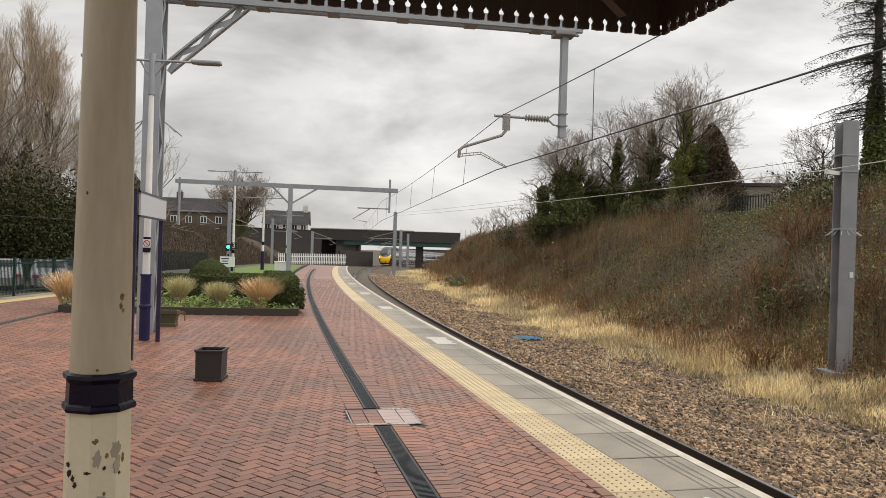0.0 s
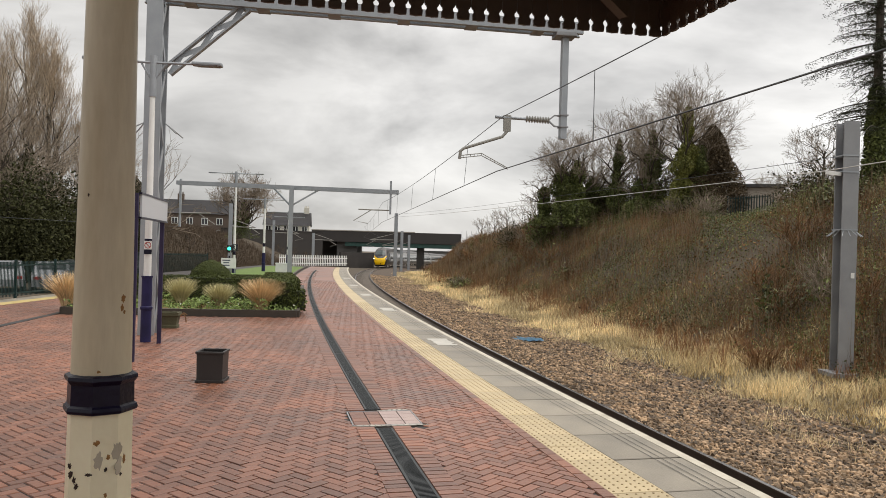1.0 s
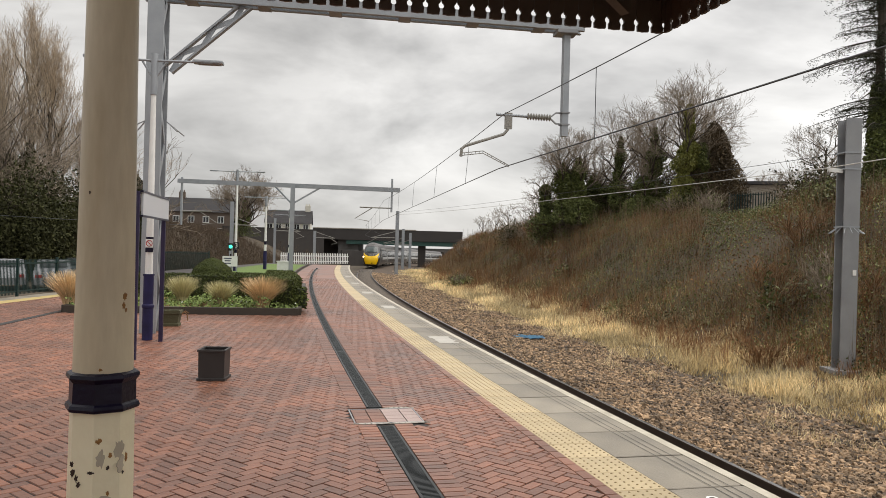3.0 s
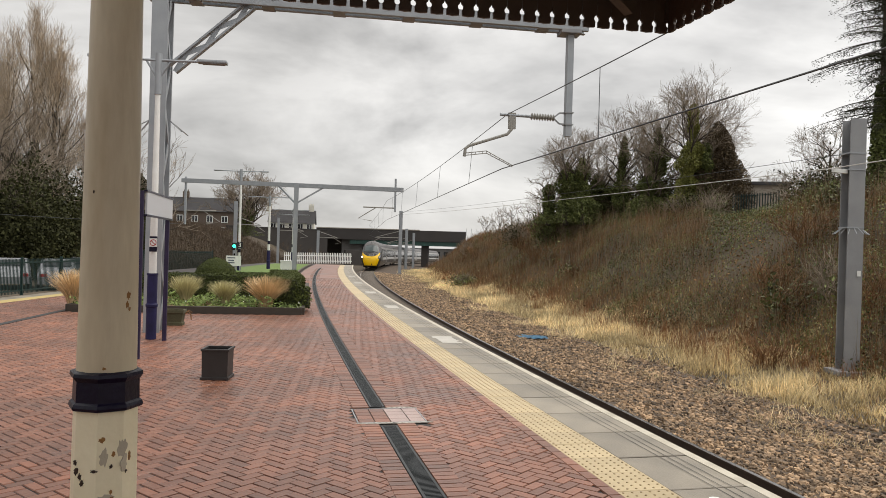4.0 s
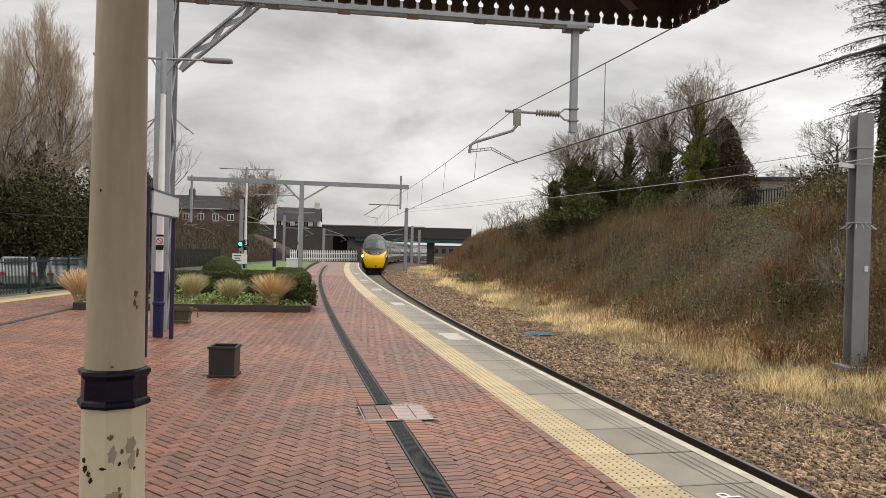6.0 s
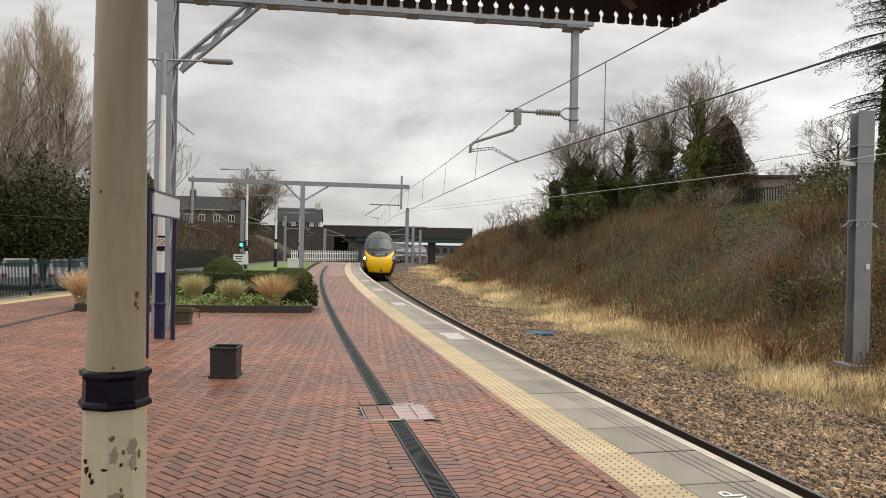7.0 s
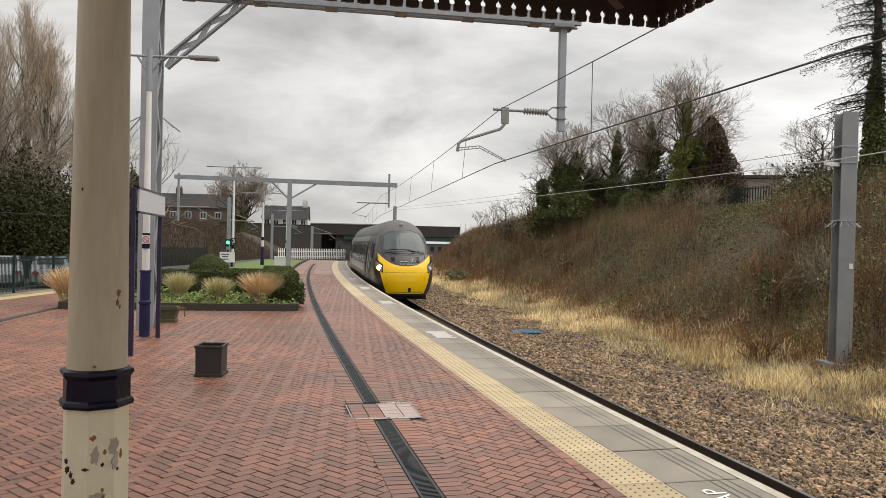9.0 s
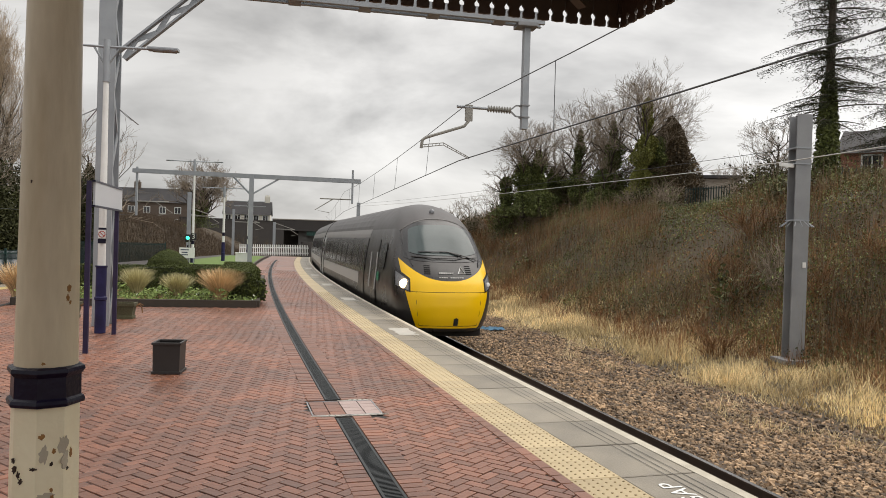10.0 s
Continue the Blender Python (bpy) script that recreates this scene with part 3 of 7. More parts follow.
def body_shell(name, car, z_tab, y_start, y_end, with_nose):
    """The car body: slices of equal height, closed round the nose or cut flat."""
    verts, faces, idx = [], [], []
    zs = []
    for (za, _), (zb, _) in zip(SECT, SECT[1:]):
        zs += [za, (za + zb) / 2]
    zs.append(SECT[-1][0])
    lat = [math.sin(k / 20 * math.pi / 2) for k in range(-20, 21)]
    cuts = [9.0, 16.0, y_end]
    for z in zs:
        row = []
        w = max(width_at(z), 0.0)
        if with_nose:
            row += [(-w, c, z) for c in cuts[::-1]] + [(-w, 6.5, z)]
            row += [tuple(nose(a, z)) for a in lat]
            row += [(w, 6.5, z)] + [(w, c, z) for c in cuts]
        else:
            row = [(-w, y_end, z), (-w, y_start, z), (w, y_start, z), (w, y_end, z)]
        idx.append(range(len(verts), len(verts) + len(row)))
        verts += row
    for a, b in zip(idx, idx[1:]):
        for k in range(len(a) - 1):
            faces.append((a[k], a[k + 1], b[k + 1], b[k]))
        faces.append((a[len(a) - 1], a[0], b[0], b[len(b) - 1]))
    faces.append(tuple(idx[0])[::-1])
    ob = mesh_part(name, verts, faces, [M_T_GREY, M_T_ROOF], car, False)
    for p in ob.data.polygons:
        zc = p.center.z
        p.material_index = 1 if zc > 2.95 else 0
        p.use_smooth = with_nose and p.center.y < 6.4
    return ob


def make_lead_car():
    car = thing("train_lead_car", "dark grey express train driving car with a yellow nose", "train")
    body_shell("body", car, SECT, 0, CAR_L, True)
    # yellow front with its curved upper edge and two horns
    def top(f):
        return 1.66 + 0.56 * min(1.0, abs(f / 0.92)) ** 2.4

    def low(f):
        k = abs(f)
        if k < 0.70:
            return 0.46
        if k < 0.82:
            return 0.46 + (k - 0.70) / 0.12 * 0.92
        return 1.38 + (k - 0.82) / 0.10 * (top(0.92) - 1.40)
    patch("yellow_front", low, lambda f: max(top(f), low(f) + 0.005), -0.92, 0.92, M_T_YEL, car, 0.010, 60, 16, "bright yellow lower front with curved horns")
    mask = patch("windscreen_surround", lambda f: 2.14 + 0.10 * abs(f / 0.84) ** 4, lambda f: 3.23 - 0.26 * abs(f / 0.84) ** 4, -0.84, 0.84, M_T_BLACK, car, 0.010, 40, 12, "black windscreen surround")
    patch("windscreen", lambda f: 2.30 + 0.08 * abs(f / 0.74) ** 5, lambda f: 3.13 - 0.15 * abs(f / 0.74) ** 4, -0.74, 0.74, M_T_GLASS, mask, 0.022, 40, 12, "tinted curved windscreen")
    for pts in ([(-0.10, 2.40), (0.15, 2.37), (0.40, 2.29), (0.66, 2.18)], [(-0.56, 2.37), (-0.25, 2.38), (0.05, 2.39), (0.30, 2.30)], [(-0.70, 2.25), (-0.30, 2.22), (0.20, 2.22), (0.70, 2.25)]):
        bm = nb()
        tube(bm, [nose(f, z, 0.05) for f, z in pts], 0.014, 6)
        part("windscreen_wiper", bm, M_T_BLACK, mask)
    bm = nb()
    tube(bm, [nose(k / 12 * 0.90, 3.30 - 0.34 * abs(k / 12) ** 3, 0.006) for k in range(-12, 13)], 0.016, 5)
    part("screen_trim", bm, M_T_SHOULDER, car, "pale grey moulding over the windscreen")
    for s in (-1, 1):
        bm = nb()
        tube(bm, [nose(s * 0.90, 2.95, 0.010), nose(s * 0.88, 2.7, 0.010), nose(s * 0.80, 2.35, 0.012), nose(s * 0.68, 2.02, 0.012)], 0.018, 5)
        part("mask_edge", bm, M_T_BLACK, car)
    # seams of the opening nose, coupler hole, grilles, emblem bars
    for pts in ([(-0.64, z) for z in (0.52, 0.8, 1.1, 1.38)], [(0.64, z) for z in (0.52, 0.8, 1.1, 1.38)], [(k / 8 * 0.80, 1.38) for k in range(-8, 9)], [(k / 6 * 0.64, 0.52) for k in range(-6, 7)]):
        bm = nb()
        tube(bm, [nose(f, z, 0.010) for f, z in pts], 0.007, 4)
        part("hatch_seam", bm, M_T_BLACK, car)
    patch("coupler_opening", lambda f: 0.53, lambda f: 0.73 - 0.9 * abs(f - 0.13) ** 1.2, 0.08, 0.18, M_DARK, car, 0.016, 6, 4)
    for s in (-1, 1):
        for k in range(5):
            bm = nb()
            tube(bm, [nose(s * (0.36 + 0.03 * j), 1.84 + 0.05 * k, 0.006) for j in range(5)], 0.014, 4)
            part("nose_grille", bm, M_DARK, car)
    for z, f0, f1, h in ((1.86, -0.20, 0.10, 0.06), (1.75, -0.20, 0.30, 0.05)):
        n = 7 if f1 < 0.2 else 11
        for k in range(n):
            if k == 4 and n > 7:
                continue
            bm = nb()
            c = f0 + (f1 - f0) * (k + 0.5) / n
            hw = (f1 - f0) / n * 0.36
            tube(bm, [nose(c - hw, z, 0.012), nose(c + hw, z, 0.012)], h * 0.42, 4)
            part("emblem_bar", bm, M_WHITE, car)
    bm = nb()
    t3 = [nose(0.20, 1.85, 0.014), nose(0.27, 2.02, 0.014), nose(0.35, 1.85, 0.014)]
    tube(bm, t3 + [t3[0]], 0.014, 4)
    part("emblem", bm, M_WHITE, car, "small white triangular emblem")
    # head lamps
    for s in (-1, 1):
        hs = patch("headlamp", lambda f: 1.40 + 0.6 * (abs(f) - 0.76), lambda f: 1.66 + 1.1 * (abs(f) - 0.76), *sorted((s * 0.76, s * 0.955)), M_LAMPDIM, car, 0.022, 10, 6, "clear headlamp cluster")
        patch("headlamp_bezel", lambda f: 1.36 + 0.6 * (abs(f) - 0.74), lambda f: 1.71 + 1.1 * (abs(f) - 0.74), *sorted((s * 0.735, s * 0.97)), M_T_BLACK, hs, 0.015, 10, 6)
        bm = nb()
        p = nose(s * 0.83, 1.57, 0.03)
        bmesh.ops.create_uvsphere(bm, u_segments=12, v_segments=8, radius=0.125 if s < 0 else 0.06, matrix=Matrix.Translation(p) @ Matrix.Diagonal((1, 0.5, 1, 1)))
        part("lamp_bulb", bm, M_LAMP if s < 0 else M_LAMPLOW, hs, "lit warm headlamp" if s < 0 else "dim lamp")
    bm = nb()
    bmesh.ops.create_uvsphere(bm, u_segments=12, v_segments=8, radius=0.10, matrix=Matrix.Translation(nose(0, 3.50, 0.02)) @ Matrix.Diagonal((0.8, 0.6, 1, 1)))
    part("top_lamp", bm, M_LAMPDIM, car, "oval marker lamp above the windscreen")
    # cab door with handrails, green panel
    for sd in (-1, 1):
        side_panel("cab_door", 3.9, 4.8, 0.75, 2.7, sd, M_T_GREY, car, 0.008, 0.1, "dark grey cab door")
        side_panel("cab_side_window", 2.5, 3.5, 1.85, 2.6, sd, M_T_SIDEGLASS, car, 0.010, 0.2)
        for yy in (3.75, 4.95):
            bm = nb()
            tube(bm, [(sd * (width_at(1.2) + .05), yy, 1.2), (sd * (width_at(2.3) + .05), yy, 2.3)], 0.02, 6)
            part("handrail", bm, M_T_WHITE, car)
        side_panel("green_plate", 3.25, 3.62, 1.48, 1.74, sd, M_SIGPLATE, car, 0.014, 0.04, "small green plate beside the cab door")
    coach_details(car, 6.2, CAR_L, True)
    underframe(car, 6.8, 18.0)
    bogie(4.2, car)
    bogie(20.6, car)
    bm = nb()
    box(bm, (0, 1.9, 0.30), (2.0, 2.6, 0.22), bevel=0.05)
    part("snow_plough", bm, M_T_UNDER, car)
    return car


def make_coach():
    car = thing("train_coach", "grey and white express train coach with a dark window band", "train", group="coaches of the train")
    body_shell("body", car, SECT, 0.35, CAR_L, False)
    coach_details(car, 0.35, CAR_L, False)
    underframe(car, 6.2, 18.0)
    bogie(3.6, car)
    bogie(20.6, car)
    bm = nb()
    box(bm, (0, 0.05, 1.95), (1.9, 0.75, 2.5), bevel=0.08)
    part("gangway", bm, M_T_UNDER, car)
    return car


M_LAMPLOW = mat("dim_lamp", (0.6, 0.6, 0.6), None, 0.2, emit=((1.0, 0.97, 0.92), 0.2))
M_SIGPLATE = mat("green_plate", (0.02, 0.30, 0.16), None, 0.4)
lead_car = make_lead_car()
coaches = [make_coach()]
for _k in range(4):
    coaches.append(copy_thing(coaches[0], Matrix.Identity(4)))

# arc length along the line, measured from y = 0
_YS = [i * 0.5 for i in range(-60, 640)]
_S = [0.0]
for _a, _b in zip(_YS, _YS[1:]):
    _S.append(_S[-1] + math.hypot(_b - _a, cx(_b) - cx(_a)))
_S = [v - _S[60] + 0.0 for v in _S]


def y_of(s):
    return float(np.interp(s, _S, _YS))


def s_of(y):
    return float(np.interp(y, _YS, _S))


def car_pose(s_front, y_a, y_b):
    """Pose of a car whose bogies stand y_a and y_b behind its front end."""
    ya, yb = y_of(s_front + y_a), y_of(s_front + y_b)
    a, b = off(ya, 0.10, RAILZ + 0.12 + dip(ya)), off(yb, 0.10, RAILZ + 0.12 + dip(yb))
    d = (b - a).normalized()
    x = d.cross(Vector((0, 0, 1))).normalized()
    m = Matrix((x, d, x.cross(d))).transposed().to_4x4()
    m.translation = a - d * y_a
    return m


NOSE_Y = [(0.0, 151.0), (2.5, 116.5), (4.5, 91.0), (5.5, 78.0), (7.0, 58.0), (8.0, 45.0), (9.0, 32.0), (10.0, 18.8)]


def nose_s(t):
    """Distance of the nose along the line at t seconds: a smooth cubic through the run."""
    ts = np.array([a for a, _ in NOSE_Y])
    ss = np.array([s_of(b) for _, b in NOSE_Y])
    return float(np.polyval(np.polyfit(ts, ss, 3), t))


def motions():
    ts = [0.5 * i for i in range(21)]
    walk(lead_car, [(t, car_pose(nose_s(t), 4.2, 20.6)) for t in ts])
    for k, c in enumerate(coaches):
        walk(c, [(t, car_pose(nose_s(t) + (k + 1) * CAR_L, 3.6, 20.6)) for t in ts])


# ---- canopy over the camera ----
CAN_Z = 3.60
CAN_A, CAN_B = Vector((-3.06, 4.865, CAN_Z)), Vector((1.66, 5.75, CAN_Z))   # end valance
CAN_C = Vector((4.1, -3.36, CAN_Z))                                        # along the platform edge


def make_canopy():
    can = thing("platform_canopy", "brown timber station canopy with a keyhole-pierced valance", "canopy", kind="structure")
    def valance(p, q, at_end):
        d = (q - p)
        n = int(d.length / 0.118)
        u = d.normalized()
        start = d.length - n * 0.118 if at_end else 0.0
        ang = math.atan2(u.y, u.x)
        # one board with its shaped foot, shared by all
        bm = nb()
        t = 0.022
        slot = [(-0.046, 0.0), (-0.047, 0.012), (-0.049, 0.040), (-0.041, 0.050), (-0.038, 0.064), (-0.042, 0.077), (-0.052, 0.086), (-0.0575, 0.100)]
        w = 0.118
        prof = [(-w / 2, 0.42)] + [(x, z) for x, z in slot[::-1]] + [(-0.020, -0.002), (0.0, -0.005), (0.020, -0.002)] + [(-x, z) for x, z in slot] + [(w / 2, 0.42)]
        fr = [bm.verts.new((x, -t / 2, z)) for x, z in prof]
        bk = [bm.verts.new((x, t / 2, z)) for x, z in prof]
        bm.faces.new(fr)
        bm.faces.new(bk[::-1])
        for k in range(len(prof)):
            j = (k + 1) % len(prof)
            bm.faces.new((fr[j], fr[k], bk[k], bk[j]))
        bmesh.ops.recalc_face_normals(bm, faces=bm.faces[:])
        me = bpy.data.meshes.new("valance_board")
        bm.to_mesh(me)
        bm.free()
        me.materials.append(M_BROWNWOOD)
        for i in range(n):
            o = new("valance_board", me)
            o.parent = can
            o.matrix_basis = Matrix.Translation(p + u * (start + (i + 0.5) * 0.118)) @ Matrix.Rotation(ang, 4, "Z")
        bm = nb()
        beam(bm, p + Vector((0, 0, 0.44)), q + Vector((0, 0, 0.44)), 0.10, 0.10)
        part("fascia", bm, M_BEAMWOOD, can)
    bm = nb()
    box(bm, CAN_B + Vector((0.0, 0.0, 0.27)), (0.07, 0.07, 0.36), rz=0.17)
    part("corner_post", bm, M_BEAMWOOD, can)
    valance(CAN_A, CAN_B, True)
    valance(CAN_B, CAN_C, False)
    # boarded soffit that rises to a ridge, with rafters
    ux = (CAN_B - CAN_A).normalized()
    uy = (CAN_C - CAN_B).normalized()
    bm = nb()
    for k in range(60):
        s0, s1 = k * 0.15, k * 0.15 + 0.144
        a = CAN_B + uy * s0 + Vector((0, 0, 0.50))
        b = CAN_B + uy * s1 + Vector((0, 0, 0.50))
        rise = Vector((0, 0, 0.48))
        w = -ux * 4.8
        vs = [bm.verts.new(v) for v in (a, b, b + w + rise, a + w + rise)]
        bm.faces.new(vs)
    bmesh.ops.solidify(bm, geom=bm.faces[:], thickness=0.03)
    part("soffit_boards", bm, M_BROWNWOOD, can)
    for k in range(7):
        bm = nb()
        a = CAN_B + uy * (0.35 + k * 1.35) + Vector((0, 0, 0.42)) - ux * 0.05
        beam(bm, a, a - ux * 4.7 + Vector((0, 0, 0.46)), 0.09, 0.16)
        part("rafter", bm, M_BEAMWOOD, can)
    for s in (2.6,):
        bm = nb()
        a = CAN_B - ux * s + Vector((0, 0, 0.40)) + uy * 0.1
        beam(bm, a, a + uy * 8.6, 0.18, 0.25)
        part("purlin", bm, M_BEAMWOOD, can)
    bm = nb()
    beam(bm, CAN_B + Vector((-0.35, -0.25, 0.1)), CAN_B + Vector((-1.3, -0.9, 0.65)), 0.08, 0.10)
    part("bracket", bm, M_BEAMWOOD, can)
    return can


make_canopy()


def make_added_shade_wall():
    """An unseen wall added behind the viewer to close the place and block light."""
    w = thing("station_wall", "plain brown brick wall added unseen behind the viewer to block light", "wall", kind="structure")
    bm = nb()
    box(bm, (-3.6, -6.2, 2.2), (7.0, 0.35, 4.4))
    part("brickwork", bm, M_BROWNBRICK, w)


make_added_shade_wall()


def make_column():
    c = Vector((-1.130, 2.45, 0))
    col = thing("canopy_column", "cream cast-iron canopy column with a navy collar and rust spots", "column", Matrix.Translation(c))
    oct_ = nb()
    prof = [(0.1403, 0.0), (0.1403, 0.10), (0.1197, 0.14), (0.1103, 0.3), (0.1014, 1.325)]
    lathe(oct_, prof, 8)
    bmesh.ops.rotate(oct_, verts=oct_.verts[:], matrix=Matrix.Rotation(radians(12), 3, "Z"))
    part("octagonal_base", oct_, M_CREAMLIT, col)
    shaft = nb()
    lathe(shaft, [(0.0936, 1.42), (0.0869, 2.05), (0.0800, 2.7), (0.0731, 4.45)], 40)
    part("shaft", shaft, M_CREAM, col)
    band = nb()
    lathe(band, [(0.1004, 1.310), (0.1091, 1.313), (0.1119, 1.322), (0.1082, 1.332), (0.1004, 1.338), (0.0994, 1.404), (0.1055, 1.412), (0.1105, 1.420), (0.1082, 1.431), (0.0944, 1.437)], 8)
    bmesh.ops.scale(band, verts=band.verts[:], vec=(1.05, 1.05, 1))
    bmesh.ops.rotate(band, verts=band.verts[:], matrix=Matrix.Rotation(radians(12), 3, "Z"))
    part("collar", band, M_NAVY, col, "navy painted moulded collar")
    cap = nb()
    lathe(cap, [(0.0791, 3.9), (0.1104, 3.95), (0.1196, 4.0), (0.1012, 4.05), (0.1472, 4.15), (0.1472, 4.3)], 24)
    part("capital", cap, M_NAVY, col)
    # flaked spots that sit on the paint
    random.seed(5)
    spots = [(-70, 1.22, .012, .012, 0), (-83, 1.122, .014, .007, 1), (-120, 1.118, .010, .018, 1), (-122, 1.145, .010, .010, 1), (-107, 1.08, .010, .012, 1), (-112, 1.10, .008, .014, 1), (-34, 1.19, .014, .030, 2), (-30, 1.14, .016, .028, 2), (-14, 1.155, .009, .018, 0), (-49, 1.172, .007, .010, 0), (-53, 1.132, .007, .010, 1), (-52, 1.05, .008, .010, 0), (-51, 1.025, .008, .012, 0), (-66, 1.165, .013, .028, 2), (-24, 1.11, .007, .008, 1), (-62, 1.03, .030, .014, 2), (-25, 1.685, .009, .016, 0), (-28, 1.655, .007, .014, 0), (-22, 1.64, .005, .008, 0), (-70, 1.45, .009, .006, 0), (-103, 2.02, .004, .007, 1)]
    for ang, z, w, h, kind in spots:
        bm = nb()
        th = radians(ang)
        r = 0.0936 - (z - 1.42) * 0.0106 if z > 1.4 else 0.1014 + (1.325 - z) * 0.0087
        if z < 1.3:
            seg = radians(45)
            rel = (th - radians(12)) % seg - seg / 2
            r = r * math.cos(seg / 2) / math.cos(rel)
        vs = []
        for k in range(19):
            q = 2 * math.pi * k / 19
            rr = random.uniform(0.45, 1.0) if kind < 2 else random.uniform(0.62, 1.25)
            vs.append((w * rr * math.cos(q), h * rr * math.sin(q)))
        ctr = Vector((r * math.cos(th), r * math.sin(th), z))
        tdir = Vector((-math.sin(th), math.cos(th), 0))
        n = Vector((math.cos(th), math.sin(th), 0))
        if z < 1.3:
            mid = radians(12) + math.floor((th - radians(12)) / seg) * seg + seg / 2
            n = Vector((math.cos(mid), math.sin(mid), 0))
            tdir = Vector((-math.sin(mid), math.cos(mid), 0))
        loop = [bm.verts.new(ctr + tdir * a + Vector((0, 0, b)) + n * 0.0015) for a, b in vs]
        low = [bm.verts.new(v.co - n * 0.004) for v in loop]
        bm.faces.new(loop)
        for k in range(19):
            j = (k + 1) % 19
            bm.faces.new((loop[k], low[k], low[j], loop[j]))
        bmesh.ops.recalc_face_normals(bm, faces=bm.faces[:])
        part("rust_spot" if kind < 2 else "primer_patch", bm, (M_RUST, M_DARKRUST, M_BARE)[kind], col)
    return col


M_DARKRUST = mat("dark_rust", (0.06, 0.032, 0.02), (0.03, 0.02, 0.015), 0.9, 20, 80, 0.3)
make_column()

# ---- overhead line ----


def h_column(bm, base, top_z, w=0.25, dpt=0.25, rz=0.0, t=0.018, lean=(0, 0)):
    """A rolled steel column of H section."""
    b = Vector(base)
    q = Vector((b.x + lean[0], b.y + lean[1], top_z))
    ax = Vector((math.cos(rz), math.sin(rz), 0))
    ay = Vector((-math.sin(rz), math.cos(rz), 0))
    g, e = t / 2, dpt / 2
    prof = [(-w / 2, -e), (w / 2, -e), (w / 2, -e + t), (g, -e + t), (g, e - t), (w / 2, e - t), (w / 2, e), (-w / 2, e), (-w / 2, e - t), (-g, e - t), (-g, -e + t), (-w / 2, -e + t)]
    lo = [bm.verts.new(b + ax * u + ay * v) for u, v in prof]
    hi = [bm.verts.new(q + ax * u + ay * v) for u, v in prof]
    for k in range(12):
        j = (k + 1) % 12
        bm.faces.new((lo[k], lo[j], hi[j], hi[k]))
    bm.faces.new(hi)
    bm.faces.new(lo[::-1])
    return bm


def registration(parent, p, z_arm, tube_top, tube_bot):
    """Drop tube over the field side with insulator, bracket and steady arm."""
    y = p.y
    inw = (off(y, -1) - off(y, 0)).normalized()
    bm = nb()
    beam(bm, (p.x, p.y, tube_bot), (p.x, p.y, tube_top), 0.14, 0.14, up=inw)
    part("drop_tube", bm, M_STEEL, parent)
    z0 = z_arm
    bm = nb()
    for zz in (z0 + 0.13, z0 - 0.13):
        beam(bm, p + Vector((0, 0, zz)), p + inw * 0.20 + Vector((0, 0, z0 + (zz - z0) * 0.9)), 0.03, 0.03)
        beam(bm, p + inw * 0.20 + Vector((0, 0, z0 + (zz - z0) * 0.9)), p + inw * 0.34 + Vector((0, 0, z0)), 0.03, 0.03)
    for zz in (z0 + 0.13, z0 - 0.13):
        box(bm, (p.x, p.y, zz), (0.19, 0.19, 0.03), rz=math.atan2(inw.y, inw.x))
    part("insulator_clamp", bm, M_STEELD, parent)
    bm = nb()
    q = inw.to_track_quat("Z", "Y").to_matrix().to_4x4()
    prof = []
    for k in range(9):
        s = 0.32 + k * 0.062
        prof += [(0.04, s), (0.078, s + 0.018), (0.04, s + 0.042)]
    lathe(bm, prof, 14)
    bm.transform(Matrix.Translation(p + Vector((0, 0, z0))) @ q)
    part("insulator", bm, M_INS, parent, "ribbed grey insulator")
    bm = nb()
    rod(bm, p + inw * 0.85 + Vector((0, 0, z0)), p + inw * 1.55 + Vector((0, 0, z0)), 0.035, n=10)
    part("cantilever_tube", bm, M_STEEL, parent)
    bm = nb()
    arm = p + inw * 1.28 + Vector((0, 0, z0))
    pts = [arm, arm + Vector((0, 0, -0.30)), arm + inw * 0.10 + Vector((0, 0, -0.42)), arm + inw * 0.95 + Vector((0, 0, -0.72)), arm + inw * 1.02 + Vector((0, 0, -0.78)), arm + inw * 1.04 + Vector((0, 0, -0.95))]
    beam(bm, pts[0] + Vector((0, 0, 0.05)), pts[1], 0.06, 0.16, up=inw)
    tube(bm, pts[1:], 0.034, 8)
    part("registration_bracket", bm, M_INS, parent)
    bm = nb()
    s0, s1 = pts[-1] + Vector((0, 0, 0.02)), arm - inw * 0.04 + Vector((0, 0, -1.12))
    mid = s0 + (s1 - s0) * 0.45 + Vector((0, 0, 0.16))
    for dz in (0.0, 0.05):
        tube(bm, [s0 + Vector((0, 0, dz)), mid + Vector((0, 0, dz)), s1 + Vector((0, 0, dz * 0.6))], 0.010, 5)
    for k in range(6):
        a = s0 + (mid - s0) * (k / 6)
        rod(bm, a, a + Vector((0, 0, 0.05)), 0.006, n=4)
        a = mid + (s1 - mid) * (k / 6)
        rod(bm, a, a + Vector((0, 0, 0.05)), 0.006, n=4)
    part("steady_arm", bm, M_INS, parent)


